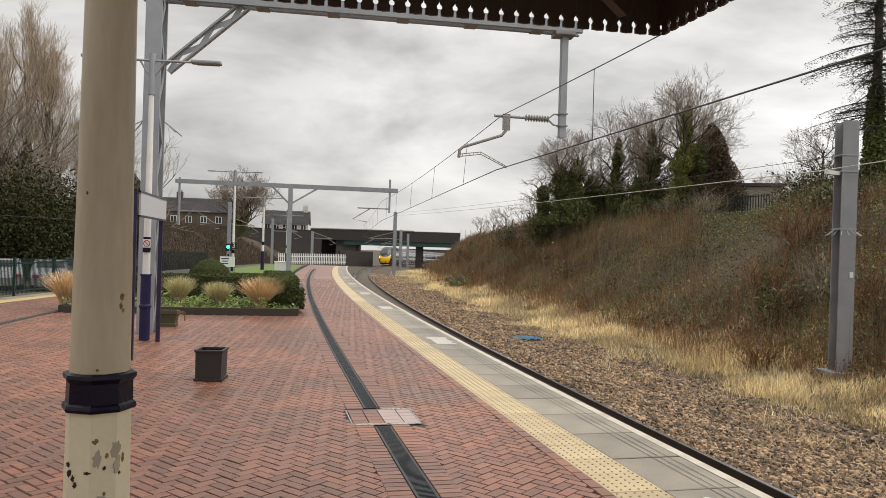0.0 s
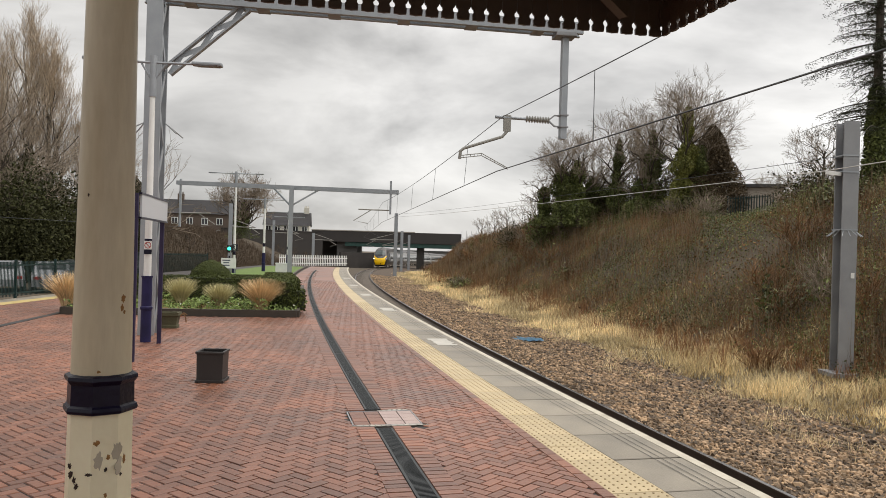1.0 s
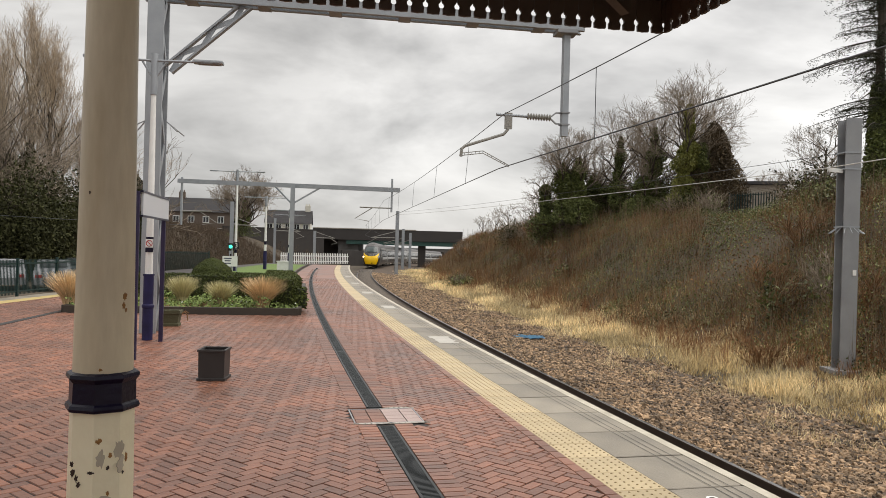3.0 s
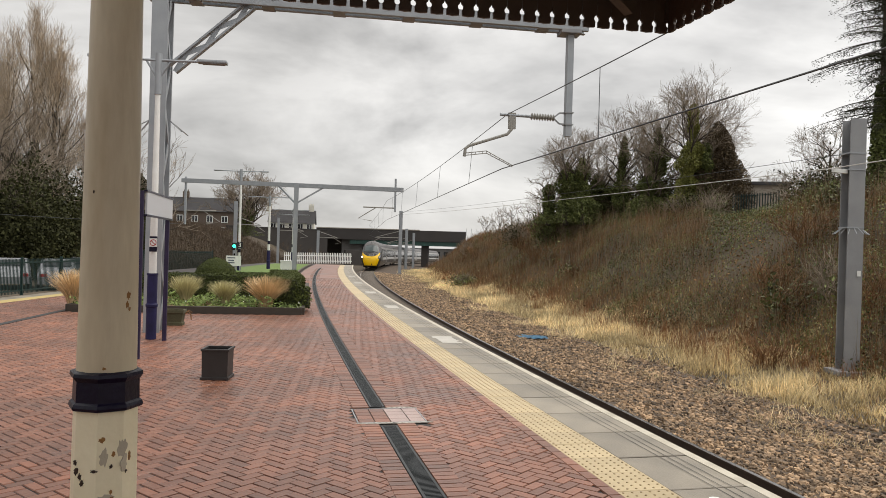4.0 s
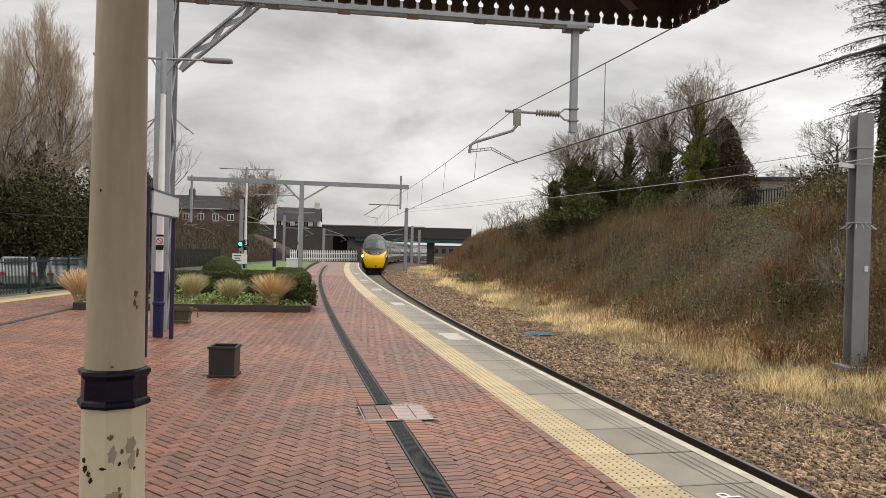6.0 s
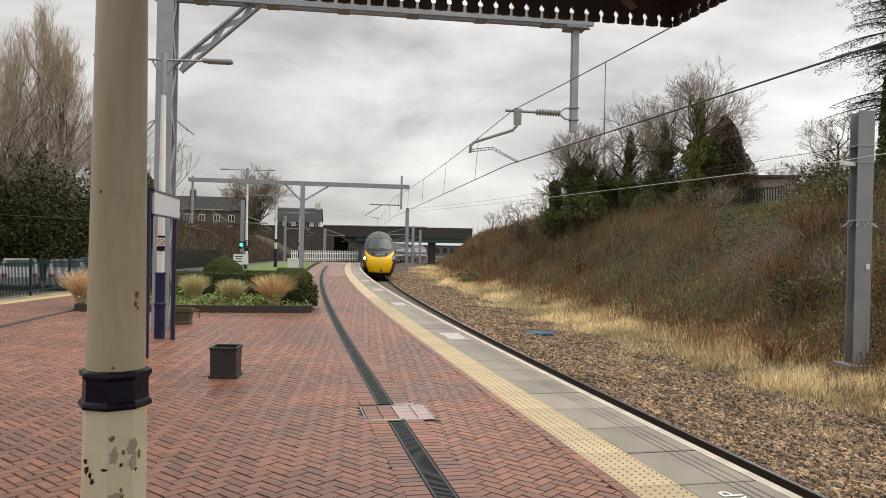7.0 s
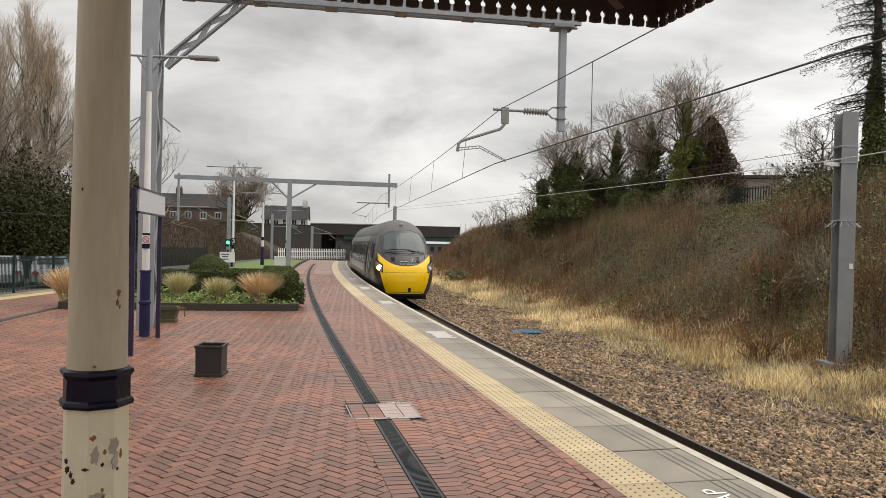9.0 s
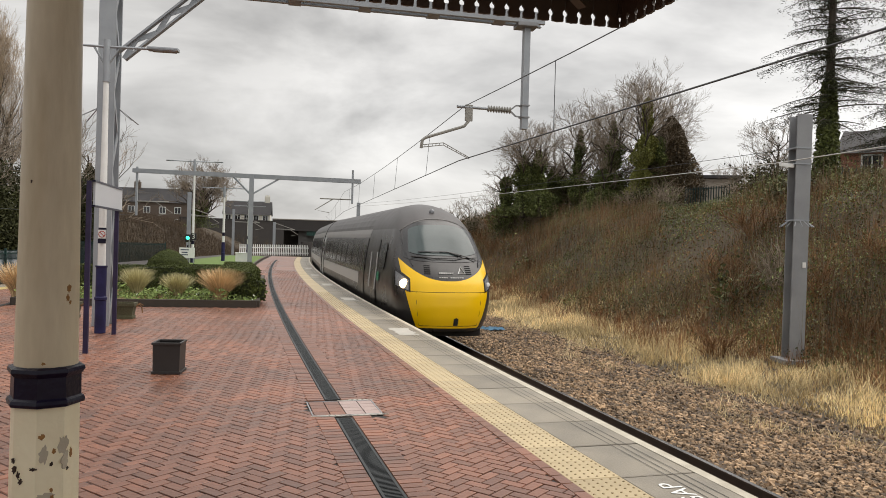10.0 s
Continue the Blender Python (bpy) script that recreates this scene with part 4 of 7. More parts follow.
def make_near_gantry():
    g = thing("overhead_line_gantry", "galvanised lattice cantilever gantry holding the overhead wire", "gantry")
    base = Vector((-6.02, 15.1, 0))
    tip = Vector((3.0, 16.25, 0))
    u = Vector((tip.x - base.x, tip.y - base.y, 0)).normalized()
    v = Vector((-u.y, u.x, 0))
    bm = nb()
    for s in (-1, 1):
        beam(bm, base + v * s * 0.22, base + v * s * 0.22 + Vector((0, 0, 7.2)), 0.32, 0.05, up=v)
    n = 9
    for k in range(n):
        z0, z1 = 7.0 * k / n, 7.0 * (k + 1) / n
        s = 1 if k % 2 else -1
        for w in (-1, 1):
            beam(bm, base + u * w * 0.13 + v * s * 0.2 + Vector((0, 0, z0)), base + u * w * 0.13 - v * s * 0.2 + Vector((0, 0, z1)), 0.10, 0.02, up=u)
    part("lattice_mast", bm, M_STEEL, g)
    a = base - u * 0.3 + Vector((0, 0, 6.96))
    e = Vector((tip.x, tip.y, 6.84)) - u * 0.10
    for s in (-1, 1):
        bm = nb()
        p, q = a + v * s * 0.17, e + v * s * 0.17
        beam(bm, p, q, 0.02, 0.22)
        for dz in (-0.115, 0.115):
            beam(bm, p - v * s * 0.04 + Vector((0, 0, dz)), q - v * s * 0.04 + Vector((0, 0, dz)), 0.10, 0.015)
        part("boom_chord", bm, M_STEEL, g)
    L = (e - a).length
    k = 0.95
    while k < L:
        bm = nb()
        c = a + (e - a) * (k / L)
        box(bm, c + Vector((0, 0, -0.129)), (0.26, 0.40, 0.012), rz=math.atan2(u.y, u.x))
        # The darker steel colour stands for the shade under the boom.
        part("batten", bm, M_STEELD, g)
        k += 1.47
    bm = nb()
    p, q = base + u * 0.22 + Vector((0, 0, 5.42)), base + u * 1.78 + Vector((0, 0, 6.86))
    side = (q - p).normalized().cross(v)
    for sg in (-1, 1):
        beam(bm, p + side * sg * 0.098, q + side * sg * 0.098, 0.15, 0.040, up=side)
    n = 5
    for k in range(n):
        a0 = p + (q - p) * (k / n) + side * (0.07 if k % 2 else -0.07)
        b0 = p + (q - p) * ((k + 1) / n) + side * (-0.07 if k % 2 else 0.07)
        beam(bm, a0, b0, 0.10, 0.014, up=v)
    part("diagonal_brace", bm, M_STEEL, g)
    for s in (-1, 1):
        for w in (-1, 1):
            bm = nb()
            rod(bm, base + u * s * 0.2 + Vector((0, 0, 4.35)), base + u * s * (0.2 + 0.3) + v * w * 0.3 + Vector((0, 0, 4.1)), 0.012, n=5)
            part("spike", bm, M_STEELD, g)
    registration(g, Vector((2.54, 16.2, 0)), 4.81, 6.85, 4.42)
    bm = nb()
    box(bm, (2.52, 16.2, 6.70), (0.46, 0.42, 0.10), rz=math.atan2(u.y, u.x), bevel=0.02)
    part("tube_clamp", bm, M_STEELD, g)
    return g


make_near_gantry()


def make_right_mast():
    base = Vector((10.34, 19.0, ground_z(10.34, 19.0)))
    m = thing("line_side_mast", "grey steel line-side mast with strap clamps", "mast")
    bm = nb()
    h_column(bm, base - Vector((0, 0, 0.3)), 5.50, 0.40, 0.42, rz=0.0, t=0.03, lean=(0.02, 0))
    part("column", bm, M_STEELD, m)
    bm = nb()
    box(bm, base + Vector((0, 0, 0.05)), (0.8, 0.8, 0.12), rz=0.0, bevel=0.02)
    part("base_plate", bm, M_STEELD, m)
    for z in (4.62, 4.20, 2.72):
        bm = nb()
        box(bm, base + Vector((0, 0, z - base.z)), (0.43, 0.45, 0.035), rz=0.0)
        part("strap", bm, M_STEEL, m)
    bm = nb()
    beam(bm, base + Vector((-0.2, -0.1, 4.15 - base.z)), base + Vector((-0.62, -0.2, 4.17 - base.z)), 0.06, 0.10)
    part("wire_bracket", bm, M_WHITE, m)
    bm = nb()
    for k in range(14):
        a = radians(k * 26)
        rod(bm, base + Vector((0.2 * math.cos(a), 0.2 * math.sin(a), 2.72 - base.z)), base + Vector((0.42 * math.cos(a), 0.42 * math.sin(a), 2.55 - base.z)), 0.010, n=4)
    part("spike_ring", bm, M_STEEL, m)
    bm = nb()
    box(bm, base + Vector((0.10, -0.245, 1.55 - base.z)), (0.09, 0.01, 0.14), rz=0.0)
    part("number_plate", bm, M_WHITE, m)
    return m


make_right_mast()


def make_far_gantry():
    """A mast on the platform with a boom to both sides."""
    g = thing("overhead_line_gantry", "galvanised gantry with a boom to both sides of its mast", "gantry")
    base = Vector((-9.75, 46.5, -0.1))
    bl = Vector((-17.5, 47.8, 5.86))
    br = Vector((-2.95, 46.2, 5.50))
    bm = nb()
    h_column(bm, base, 5.72, 0.26, 0.26, rz=0.1)
    part("mast", bm, M_STEEL, g)
    bm = nb()
    d = (br - bl).normalized()
    for s in (-1, 1):
        beam(bm, bl + Vector((0, s * 0.12, 0)), br + Vector((0, s * 0.12, 0)), 0.05, 0.26)
    part("boom", bm, M_STEEL, g)
    bm = nb()
    top = bl + d * ((base - bl).dot(d))
    for s in (-1, 1):
        beam(bm, Vector((base.x + s * 0.1, base.y, 4.55)), top + d * s * 1.45 + Vector((0, 0, -0.1)), 0.10, 0.10)
    part("diagonal_brace", bm, M_STEEL, g)
    for tx, ty, z0, z1 in ((bl.x + 0.25, bl.y, 6.1, 3.0), (br.x - 0.5, br.y, 6.2, 4.1)):
        bm = nb()
        beam(bm, Vector((tx, ty, z0)), Vector((tx, ty, z1)), 0.12, 0.12, up=(0, 1, 0))
        part("drop_tube", bm, M_STEEL, g)
    for x0, y0, s in ((br.x - 0.5, br.y, -1), (bl.x + 0.25, bl.y, 1)):
        bm = nb()
        zz = 4.35 if s < 0 else 3.9
        tube(bm, [(x0, y0, zz), (x0 + s * 2.0, y0, zz + 0.02)], 0.04, 6)
        tube(bm, [(x0 + s * 1.2, y0, zz), (x0 + s * 2.3, y0, zz - 0.7), (x0 + s * 1.4, y0, zz - 0.85)], 0.03, 6)
        part("cantilever_arm", bm, M_INS, g)
    return g


make_far_gantry()


M_ALU = mat("bare_aluminium_wire", (0.68, 0.66, 0.62), None, 0.5, 8, 50, 0.0)


def make_wires():
    def sag(p, q, drop, n=14):
        p, q = Vector(p), Vector(q)
        return [p + (q - p) * (k / n) - Vector((0, 0, drop * 4 * (k / n) * (1 - k / n))) for k in range(n + 1)]
    def wire(name, pts, r, label, material=None):
        bm = nb()
        tube(bm, pts, r, 5)
        return tagged(part(name, bm, material or M_WIRE), label, "cable")
    lab = "dark overhead contact wire above the track"
    sup = [(-9.0, -0.65, 3.60), (15.7, -0.77, 3.60), (46.3, 0.2, 3.60), (92, -0.2, 3.6), (140, 0.1, 3.6), (200, 0.0, 3.6)]
    con = []
    for (ya, da, wa), (yb, db, wb) in zip(sup, sup[1:]):
        a, b = off(ya, da, wa + dip(ya)), off(yb, db, wb + dip(yb))
        con += [a + (b - a) * (k / 6) for k in range(6)]
    wire("contact_wire", con, 0.011, lab)
    msup = [(-9.0, -0.87, 4.81), (15.98, -0.60, 4.81)] + [(y, d, 4.84) for y, d, _ in sup[2:]]
    mes = []
    for (ya, da, za), (yb, db, zs) in zip(msup, msup[1:]):
        mes += sag(off(ya, da, za + dip(ya)), off(yb, db, zs + dip(yb)), 0.13 if ya < 0 else 0.16, 10)[:-1]
    wire("messenger_wire", mes, 0.009, "dark messenger wire above the contact wire")
    for (ya, da, wa), (yb, db, wb), (yc, dc, za), (ye, de, zs) in zip(sup[:4], sup[1:5], msup[:4], msup[1:5]):
        a, b, c, e = off(ya, da), off(yb, db), off(yc, dc), off(ye, de)
        sg = 0.13 if ya < 0 else 0.16
        for k in ((0.82,) if ya < 0 else (0.12, 0.3, 0.5, 0.7, 0.88)):
            p, q = a + (b - a) * k, c + (e - c) * k
            bm = nb()
            rod(bm, (p.x, p.y, wa + (wb - wa) * k + dip(p.y)), (q.x, q.y, za + (zs - za) * k + dip(q.y) - sg * 4 * k * (1 - k)), 0.006, n=4)
            tagged(part("dropper_wire", bm, M_WIRE), "thin dark vertical dropper between the two overhead wires", "cable", "droppers of the overhead line")
    wire("return_wire", sag((9.75, 18.9, 4.22), (-6.2, 97.4, 6.30), 0.15, 24), 0.013, "pale return wire slung between line-side masts", M_ALU)
    wire("return_wire", sag((9.75, 18.9, 4.22), (14.0, -20.0, 5.0), 0.3), 0.013, "pale return wire slung between line-side masts", M_ALU)
    wire("earth_wire", sag((10.2, 18.9, 4.62), (-6.2, 97.4, 6.65), 0.2, 24), 0.008, "thin earth wire slung between line-side masts")
    wire("span_wire", sag((-30, 22.0, 3.4), (-17.2, 47.6, 3.0), 0.2), 0.012, "dark wire over the far platform")


make_wires()
# ---- things on the platform ----


def on(x, y, z=0.0, deg=0.0):
    return Matrix.Translation((x, y, z)) @ Matrix.Rotation(radians(deg), 4, "Z")


def make_square_planter():
    p = thing("square_planter", "dark grey-brown square planter box standing on the paving", "planter", on(-3.14, 10.12, 0, 4))
    w, h = 0.176, 0.44
    bm = nb()
    lathe(bm, [(w * 1.414 * 0.97, 0.035), (w * 1.414, h - 0.05)], 4)
    bmesh.ops.rotate(bm, verts=bm.verts[:], matrix=Matrix.Rotation(radians(45), 3, "Z"))
    for f in [f for f in bm.faces if f.normal.z > 0.9]:
        r = bmesh.ops.inset_region(bm, faces=[f], thickness=0.02)
        bmesh.ops.translate(bm, verts=f.verts[:], vec=(0, 0, -0.10))
    part("tub", bm, M_PLANTER, p)
    for z, s, hh, nm in ((0.0175, 0.19, 0.035, "plinth"), (h - 0.035, 0.19, 0.03, "rim")):
        bm = nb()
        for a, b, c, d in ((0, s - .015, 2 * s, .03), (0, -s + .015, 2 * s, .03), (s - .015, 0, .03, 2 * s - .06), (-s + .015, 0, .03, 2 * s - .06)):
            box(bm, (a, b, z), (c, d, hh), bevel=0.006)
        part(nm, bm, M_PLANTER, p)
    bm = nb()
    box(bm, (0, 0, h - 0.13), (0.32, 0.32, 0.02))
    part("soil", bm, M_DARK, p)
    return p


make_square_planter()


def make_trough(x, y, deg):
    t = thing("stone_trough", "mossy stone-coloured trough planter with a drooping leaf", "planter", on(x, y, 0, deg))
    bm = nb()
    lathe(bm, [(0.34, 0.0), (0.34, 0.05), (0.31, 0.06), (0.36, 0.22), (0.40, 0.23), (0.40, 0.29), (0.33, 0.29), (0.30, 0.22)], 4)
    bmesh.ops.rotate(bm, verts=bm.verts[:], matrix=Matrix.Rotation(radians(45), 3, "Z"))
    bmesh.ops.scale(bm, verts=bm.verts[:], vec=(0.84, 0.62, 1.2))
    part("basin", bm, M_STONE, t)
    bm = nb()
    tube(bm, [(0.24, 0, 0.26), (0.31, 0, 0.31), (0.36, 0, 0.24), (0.375, 0, 0.12)], 0.014, 5)
    tube(bm, [(0.22, 0.05, 0.26), (0.30, 0.07, 0.33), (0.38, 0.06, 0.28)], 0.012, 5)
    part("dead_leaf", bm, M_STEM, t)
    return t


make_trough(-6.08, 16.35, 8)
make_trough(-7.2, 16.2, 8)


def make_name_sign():
    s = thing("station_sign", "station sign board with a pale face on navy posts", "sign")
    a, b = Vector((-4.86, 11.55, 0)), Vector((-5.28, 13.73, 0))
    for p in (a, b):
        bm = nb()
        box(bm, p + Vector((0, 0, 1.32)), (0.072, 0.072, 2.66), rz=0.19, bevel=0.008)
        part("post", bm, M_PURPLE, s)
    d = (b - a).normalized()
    n = Vector((d.y, -d.x, 0))
    bm = nb()
    beam(bm, a + d * 0.05 + n * 0.06 + Vector((0, 0, 2.46)), b + d * 0.06 + n * 0.06 + Vector((0, 0, 2.46)), 0.03, 0.36)
    part("board", bm, M_BOARD, s, "pale grey sign face")
    for z in (2.655, 2.268):
        bm = nb()
        beam(bm, a + n * 0.06 + Vector((0, 0, z)), b + d * 0.07 + n * 0.06 + Vector((0, 0, z)), 0.05, 0.03)
        part("edge_trim", bm, M_NAVY, s)
    return s


M_BOARD = mat("pale_sign_face", (0.50, 0.51, 0.53), (0.44, 0.45, 0.47), 0.4, 1, 20, 0.02)
make_name_sign()


def make_lamp_post(x, y, deg, h, label, blue=1.25, arms=(1, -1), reach=1.15, wide=1.0):
    l = thing("lamp_post", label, "lamp post", on(x, y, 0, deg))
    bm = nb()
    lathe(bm, [(0.13 * wide, 0.0), (0.13 * wide, 0.60), (0.15 * wide, 0.62), (0.15 * wide, 0.66), (0.125 * wide, 0.68), (0.125 * wide, blue - 0.04), (0.14 * wide, blue - 0.03), (0.14 * wide, blue)], 20)
    part("base_sleeve", bm, M_BLUEPOST, l, "worn blue base sleeve")
    bm = nb()
    lathe(bm, [(0.095 * wide, blue), (0.085 * wide, 2.4), (0.062 * wide, h - 0.75)], 16)
    part("pole", bm, M_WHITE, l)
    bm = nb()
    lathe(bm, [(0.097 * wide, blue + 0.45), (0.0945 * wide, blue + 0.70)], 16)
    part("blue_band", bm, M_NAVY, l)
    bm = nb()
    lathe(bm, [(0.085 * wide, h - 0.78), (0.085 * wide, h)], 14)
    part("head_socket", bm, M_STEEL, l)
    for s in arms:
        bm = nb()
        rod(bm, (0, 0, h - 0.13), (s * reach * 0.62, 0, h - 0.12), 0.032 * wide, n=8)
        rod(bm, (0, 0, h - 0.50), (s * 0.22, 0, h - 0.15), 0.02, n=6)
        part("arm", bm, M_STEEL, l)
        bm = nb()
        box(bm, (s * (reach * 0.62 + 0.28), 0, h - 0.115), (0.56, 0.20, 0.06), bevel=0.025)
        ln = part("lantern", bm, M_STEEL, l, "flat grey lantern")
        bm = nb()
        box(bm, (s * (reach * 0.62 + 0.30), 0, h - 0.151), (0.42, 0.15, 0.012))
        part("diffuser", bm, M_STEELD, ln)
    return l


post = make_lamp_post(-5.60, 13.9, 6, 5.42, "white station lamp post with a worn blue base", wide=0.74)
bm = nb()
box(bm, (0.02, -0.088, 1.83), (0.14, 0.012, 0.16), bevel=0.004)
plate = part("notice_plate", bm, M_WHITE, post, "white no-smoking notice")
bm = nb()
for k in range(20):
    a, b = 2 * math.pi * k / 20, 2 * math.pi * (k + 1) / 20
    rod(bm, (0.02 + 0.055 * math.cos(a), -0.096, 1.83 + 0.055 * math.sin(a)), (0.02 + 0.055 * math.cos(b), -0.096, 1.83 + 0.055 * math.sin(b)), 0.007, n=4)
rod(bm, (-0.02, -0.096, 1.87), (0.06, -0.096, 1.79), 0.007, n=4)
part("prohibition_ring", bm, M_RED, plate)
bm = nb()
box(bm, (0.02, -0.088, 1.70), (0.14, 0.012, 0.08))
part("notice_strip", bm, M_NAVY, post)


# planted bed: timber edge, hedge, topiary, ornamental grasses
def leaf_cloud(rnd, inside, count, size, verts, faces):
    """Scatters small two-triangle leaves through a volume given by a sampler."""
    for _ in range(count):
        p, nrm = inside()
        u = Vector((rnd.uniform(-1, 1), rnd.uniform(-1, 1), rnd.uniform(-1, 1)))
        n = (Vector(nrm) + u * 0.9).normalized()
        t = n.orthogonal().normalized()
        t = Matrix.Rotation(rnd.uniform(0, 6.28), 3, n) @ t
        b = n.cross(t)
        s = size * rnd.uniform(0.6, 1.3)
        k = len(verts)
        verts += [tuple(Vector(p) - t * s), tuple(Vector(p) + b * s * 0.5), tuple(Vector(p) + t * s), tuple(Vector(p) - b * s * 0.5)]
        faces.append((k, k + 1, k + 2, k + 3))


def make_hedge(name, label, c, s, deg, leaf=0.030, dens=1300, category="hedge", dome=False):
    rnd = random.Random(hash((round(c[0] * 10), round(c[1] * 10))) % 9999)
    h = thing(name, label, category, on(c[0], c[1], c[2], deg))
    # Core painted near black, giving the shade between the leaves.
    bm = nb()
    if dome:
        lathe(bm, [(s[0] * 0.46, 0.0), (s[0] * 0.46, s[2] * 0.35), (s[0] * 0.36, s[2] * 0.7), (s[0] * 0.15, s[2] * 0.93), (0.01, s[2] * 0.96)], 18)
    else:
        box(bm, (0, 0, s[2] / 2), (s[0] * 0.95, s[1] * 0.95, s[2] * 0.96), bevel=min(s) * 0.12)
    part("inner_shade_mass", bm, M_HEDGEIN, h)
    verts, faces = [], []

    def surf():
        if dome:
            a, q = rnd.uniform(0, 6.283), rnd.random() ** 0.7
            z = s[2] * q
            prof = [(0, .5), (.35, .5), (.7, .39), (.93, .17), (1, 0)]
            r = lerp_table(prof, q) * s[0]
            n = Vector((math.cos(a), math.sin(a), 0.3 + q))
            return Vector((r * math.cos(a), r * math.sin(a), z)) * rnd.uniform(0.97, 1.02), n
        areas = (s[0] * s[2], s[0] * s[2], s[1] * s[2], s[1] * s[2], s[0] * s[1])
        k = rnd.choices(range(5), areas)[0]
        x, y, z = rnd.uniform(-.5, .5) * s[0], rnd.uniform(-.5, .5) * s[1], rnd.random() * s[2]
        j = rnd.gauss(0, 0.02)
        if k < 2:
            sg = 1 if k else -1
            return Vector((x, sg * (s[1] / 2 + j), z)), (0, sg, 0.2)
        if k < 4:
            sg = 1 if k == 2 else -1
            return Vector((sg * (s[0] / 2 + j), y, z)), (sg, 0, 0.2)
        return Vector((x, y, s[2] + j)), (0, 0, 1)
    area = 2 * (s[0] + s[1]) * s[2] + s[0] * s[1]
    leaf_cloud(rnd, surf, int(area * dens), leaf, verts, faces)
    o = mesh_part("leaves", verts, faces, M_HEDGE, h)
    tagged(o, kind="stuff")
    return h


def make_grass_clump(x, y, z, r, h, n, material, label, seed):
    rnd = random.Random(seed)
    g = thing("ornamental_grass", label, "grass", on(x, y, z), group="ornamental grasses")
    verts, faces = [], []
    for _ in range(n):
        a, l = rnd.uniform(0, 6.283), h * rnd.uniform(0.65, 1.1)
        sp = r * rnd.random() ** 0.6
        base = Vector((math.cos(a) * sp * 0.25, math.sin(a) * sp * 0.25, 0))
        prev = None
        w = 0.0055
        side = Vector((-math.sin(a), math.cos(a), 0)) * w
        side = Matrix.Rotation(rnd.uniform(-1.2, 1.2), 3, "Z") @ side
        for k in range(4):
            q = k / 3
            p = base + Vector((math.cos(a) * sp * q ** 1.8, math.sin(a) * sp * q ** 1.8, l * (q - 0.12 * q * q * (sp / r))))
            i = len(verts)
            verts += [tuple(p - side * (1 - 0.7 * q)), tuple(p + side * (1 - 0.7 * q))]
            if prev is not None:
                faces.append((prev, prev + 1, i + 1, i))
            prev = i
    tagged(mesh_part("blades", verts, faces, material, g), kind="stuff")
    return g


def make_bed():
    bed = thing("planting_bed", "raised planting bed edged with dark timber and low ground cover", "flower bed", kind="structure")
    fl, fr = Vector((-9.7, 18.75, 0)), Vector((-3.88, 19.62, 0))
    d = (fr - fl).normalized()
    br, bl = Vector((-6.3, 33.0, 0)), Vector((-11.2, 32.0, 0))
    for a, b in ((fl, fl + (fr - fl) * 0.5), (fl + (fr - fl) * 0.5, fr), (fr, fr + (br - fr) * 0.33), (fr + (br - fr) * 0.33, fr + (br - fr) * 0.66), (fr + (br - fr) * 0.66, br), (br, bl), (bl, fl)):
        bm = nb()
        u = (b - a).normalized()
        beam(bm, a + u * 0.004 + Vector((0, 0, 0.085)), b - u * 0.004 + Vector((0, 0, 0.085)), 0.14, 0.19)
        part("timber_edge", bm, M_TIMBER, bed)
    bm = nb()
    vs = [bm.verts.new(v + Vector((0, 0, 0.13))) for v in (fl, fr, br, bl)]
    bm.faces.new(vs)
    part("soil", bm, M_STEM, bed)
    rnd = random.Random(3)
    verts, faces = [], []

    def pt():
        u, v = rnd.random(), rnd.random() * 0.28
        p = fl + (fr - fl) * u + (bl - fl) * v
        return p + Vector((0, 0, 0.14 + rnd.random() ** 2 * 0.22 * (1 + 0.6 * math.sin(u * 25)))), (0, -0.3, 1)
    leaf_cloud(rnd, pt, 5200, 0.05, verts, faces)
    tagged(mesh_part("ground_cover", verts, faces, M_FLOWER, bed), kind="stuff")
    verts, faces = [], []
    leaf_cloud(rnd, lambda: (lambda p: (p[0] + Vector((0, 0, 0.06)), (0, -1, 0.6)))(pt()), 70, 0.028, verts, faces)
    tagged(mesh_part("small_flowers", verts, faces, M_WHITE, bed), kind="stuff")
    return bed


make_bed()
make_hedge("clipped_hedge", "clipped dark green hedge block at the corner of the bed", (-4.80, 21.4, 0.12), (0.95, 2.2, 0.78), 9)
make_hedge("clipped_hedge", "long clipped dark green hedge behind the bed", (-7.6, 23.6, 0.12), (5.2, 0.9, 0.72), 9)
make_hedge("clipped_hedge", "long clipped dark green hedge along the paving", (-6.3, 28.5, 0.12), (1.1, 7.0, 0.62), 14)
make_hedge("clipped_hedge", "low clipped hedge in front of the lawn", (-10.5, 38.5, 0.0), (5.0, 1.0, 0.32), 9)
make_hedge("topiary_dome", "dome of clipped dark green topiary", (-8.42, 26.6, 0.12), (1.6, 1.6, 1.20), 0, dome=True, category="topiary")
make_hedge("shrub", "small dark reddish shrub beside the hedge", (-4.12, 20.9, 0.1), (0.35, 0.9, 0.55), 12, dens=500, category="shrub", leaf=0.05)
make_grass_clump(-4.95, 20.1, 0.13, 0.56, 0.84, 1700, M_STRAW, "straw-coloured ornamental grass clump in the bed", 1)
make_grass_clump(-6.25, 20.6, 0.13, 0.42, 0.66, 1300, M_STRAWG, "pale green-tan ornamental grass clump in the bed", 2)
make_grass_clump(-7.45, 20.9, 0.13, 0.44, 0.76, 1300, M_STRAWG, "pale green-tan ornamental grass clump in the bed", 3)
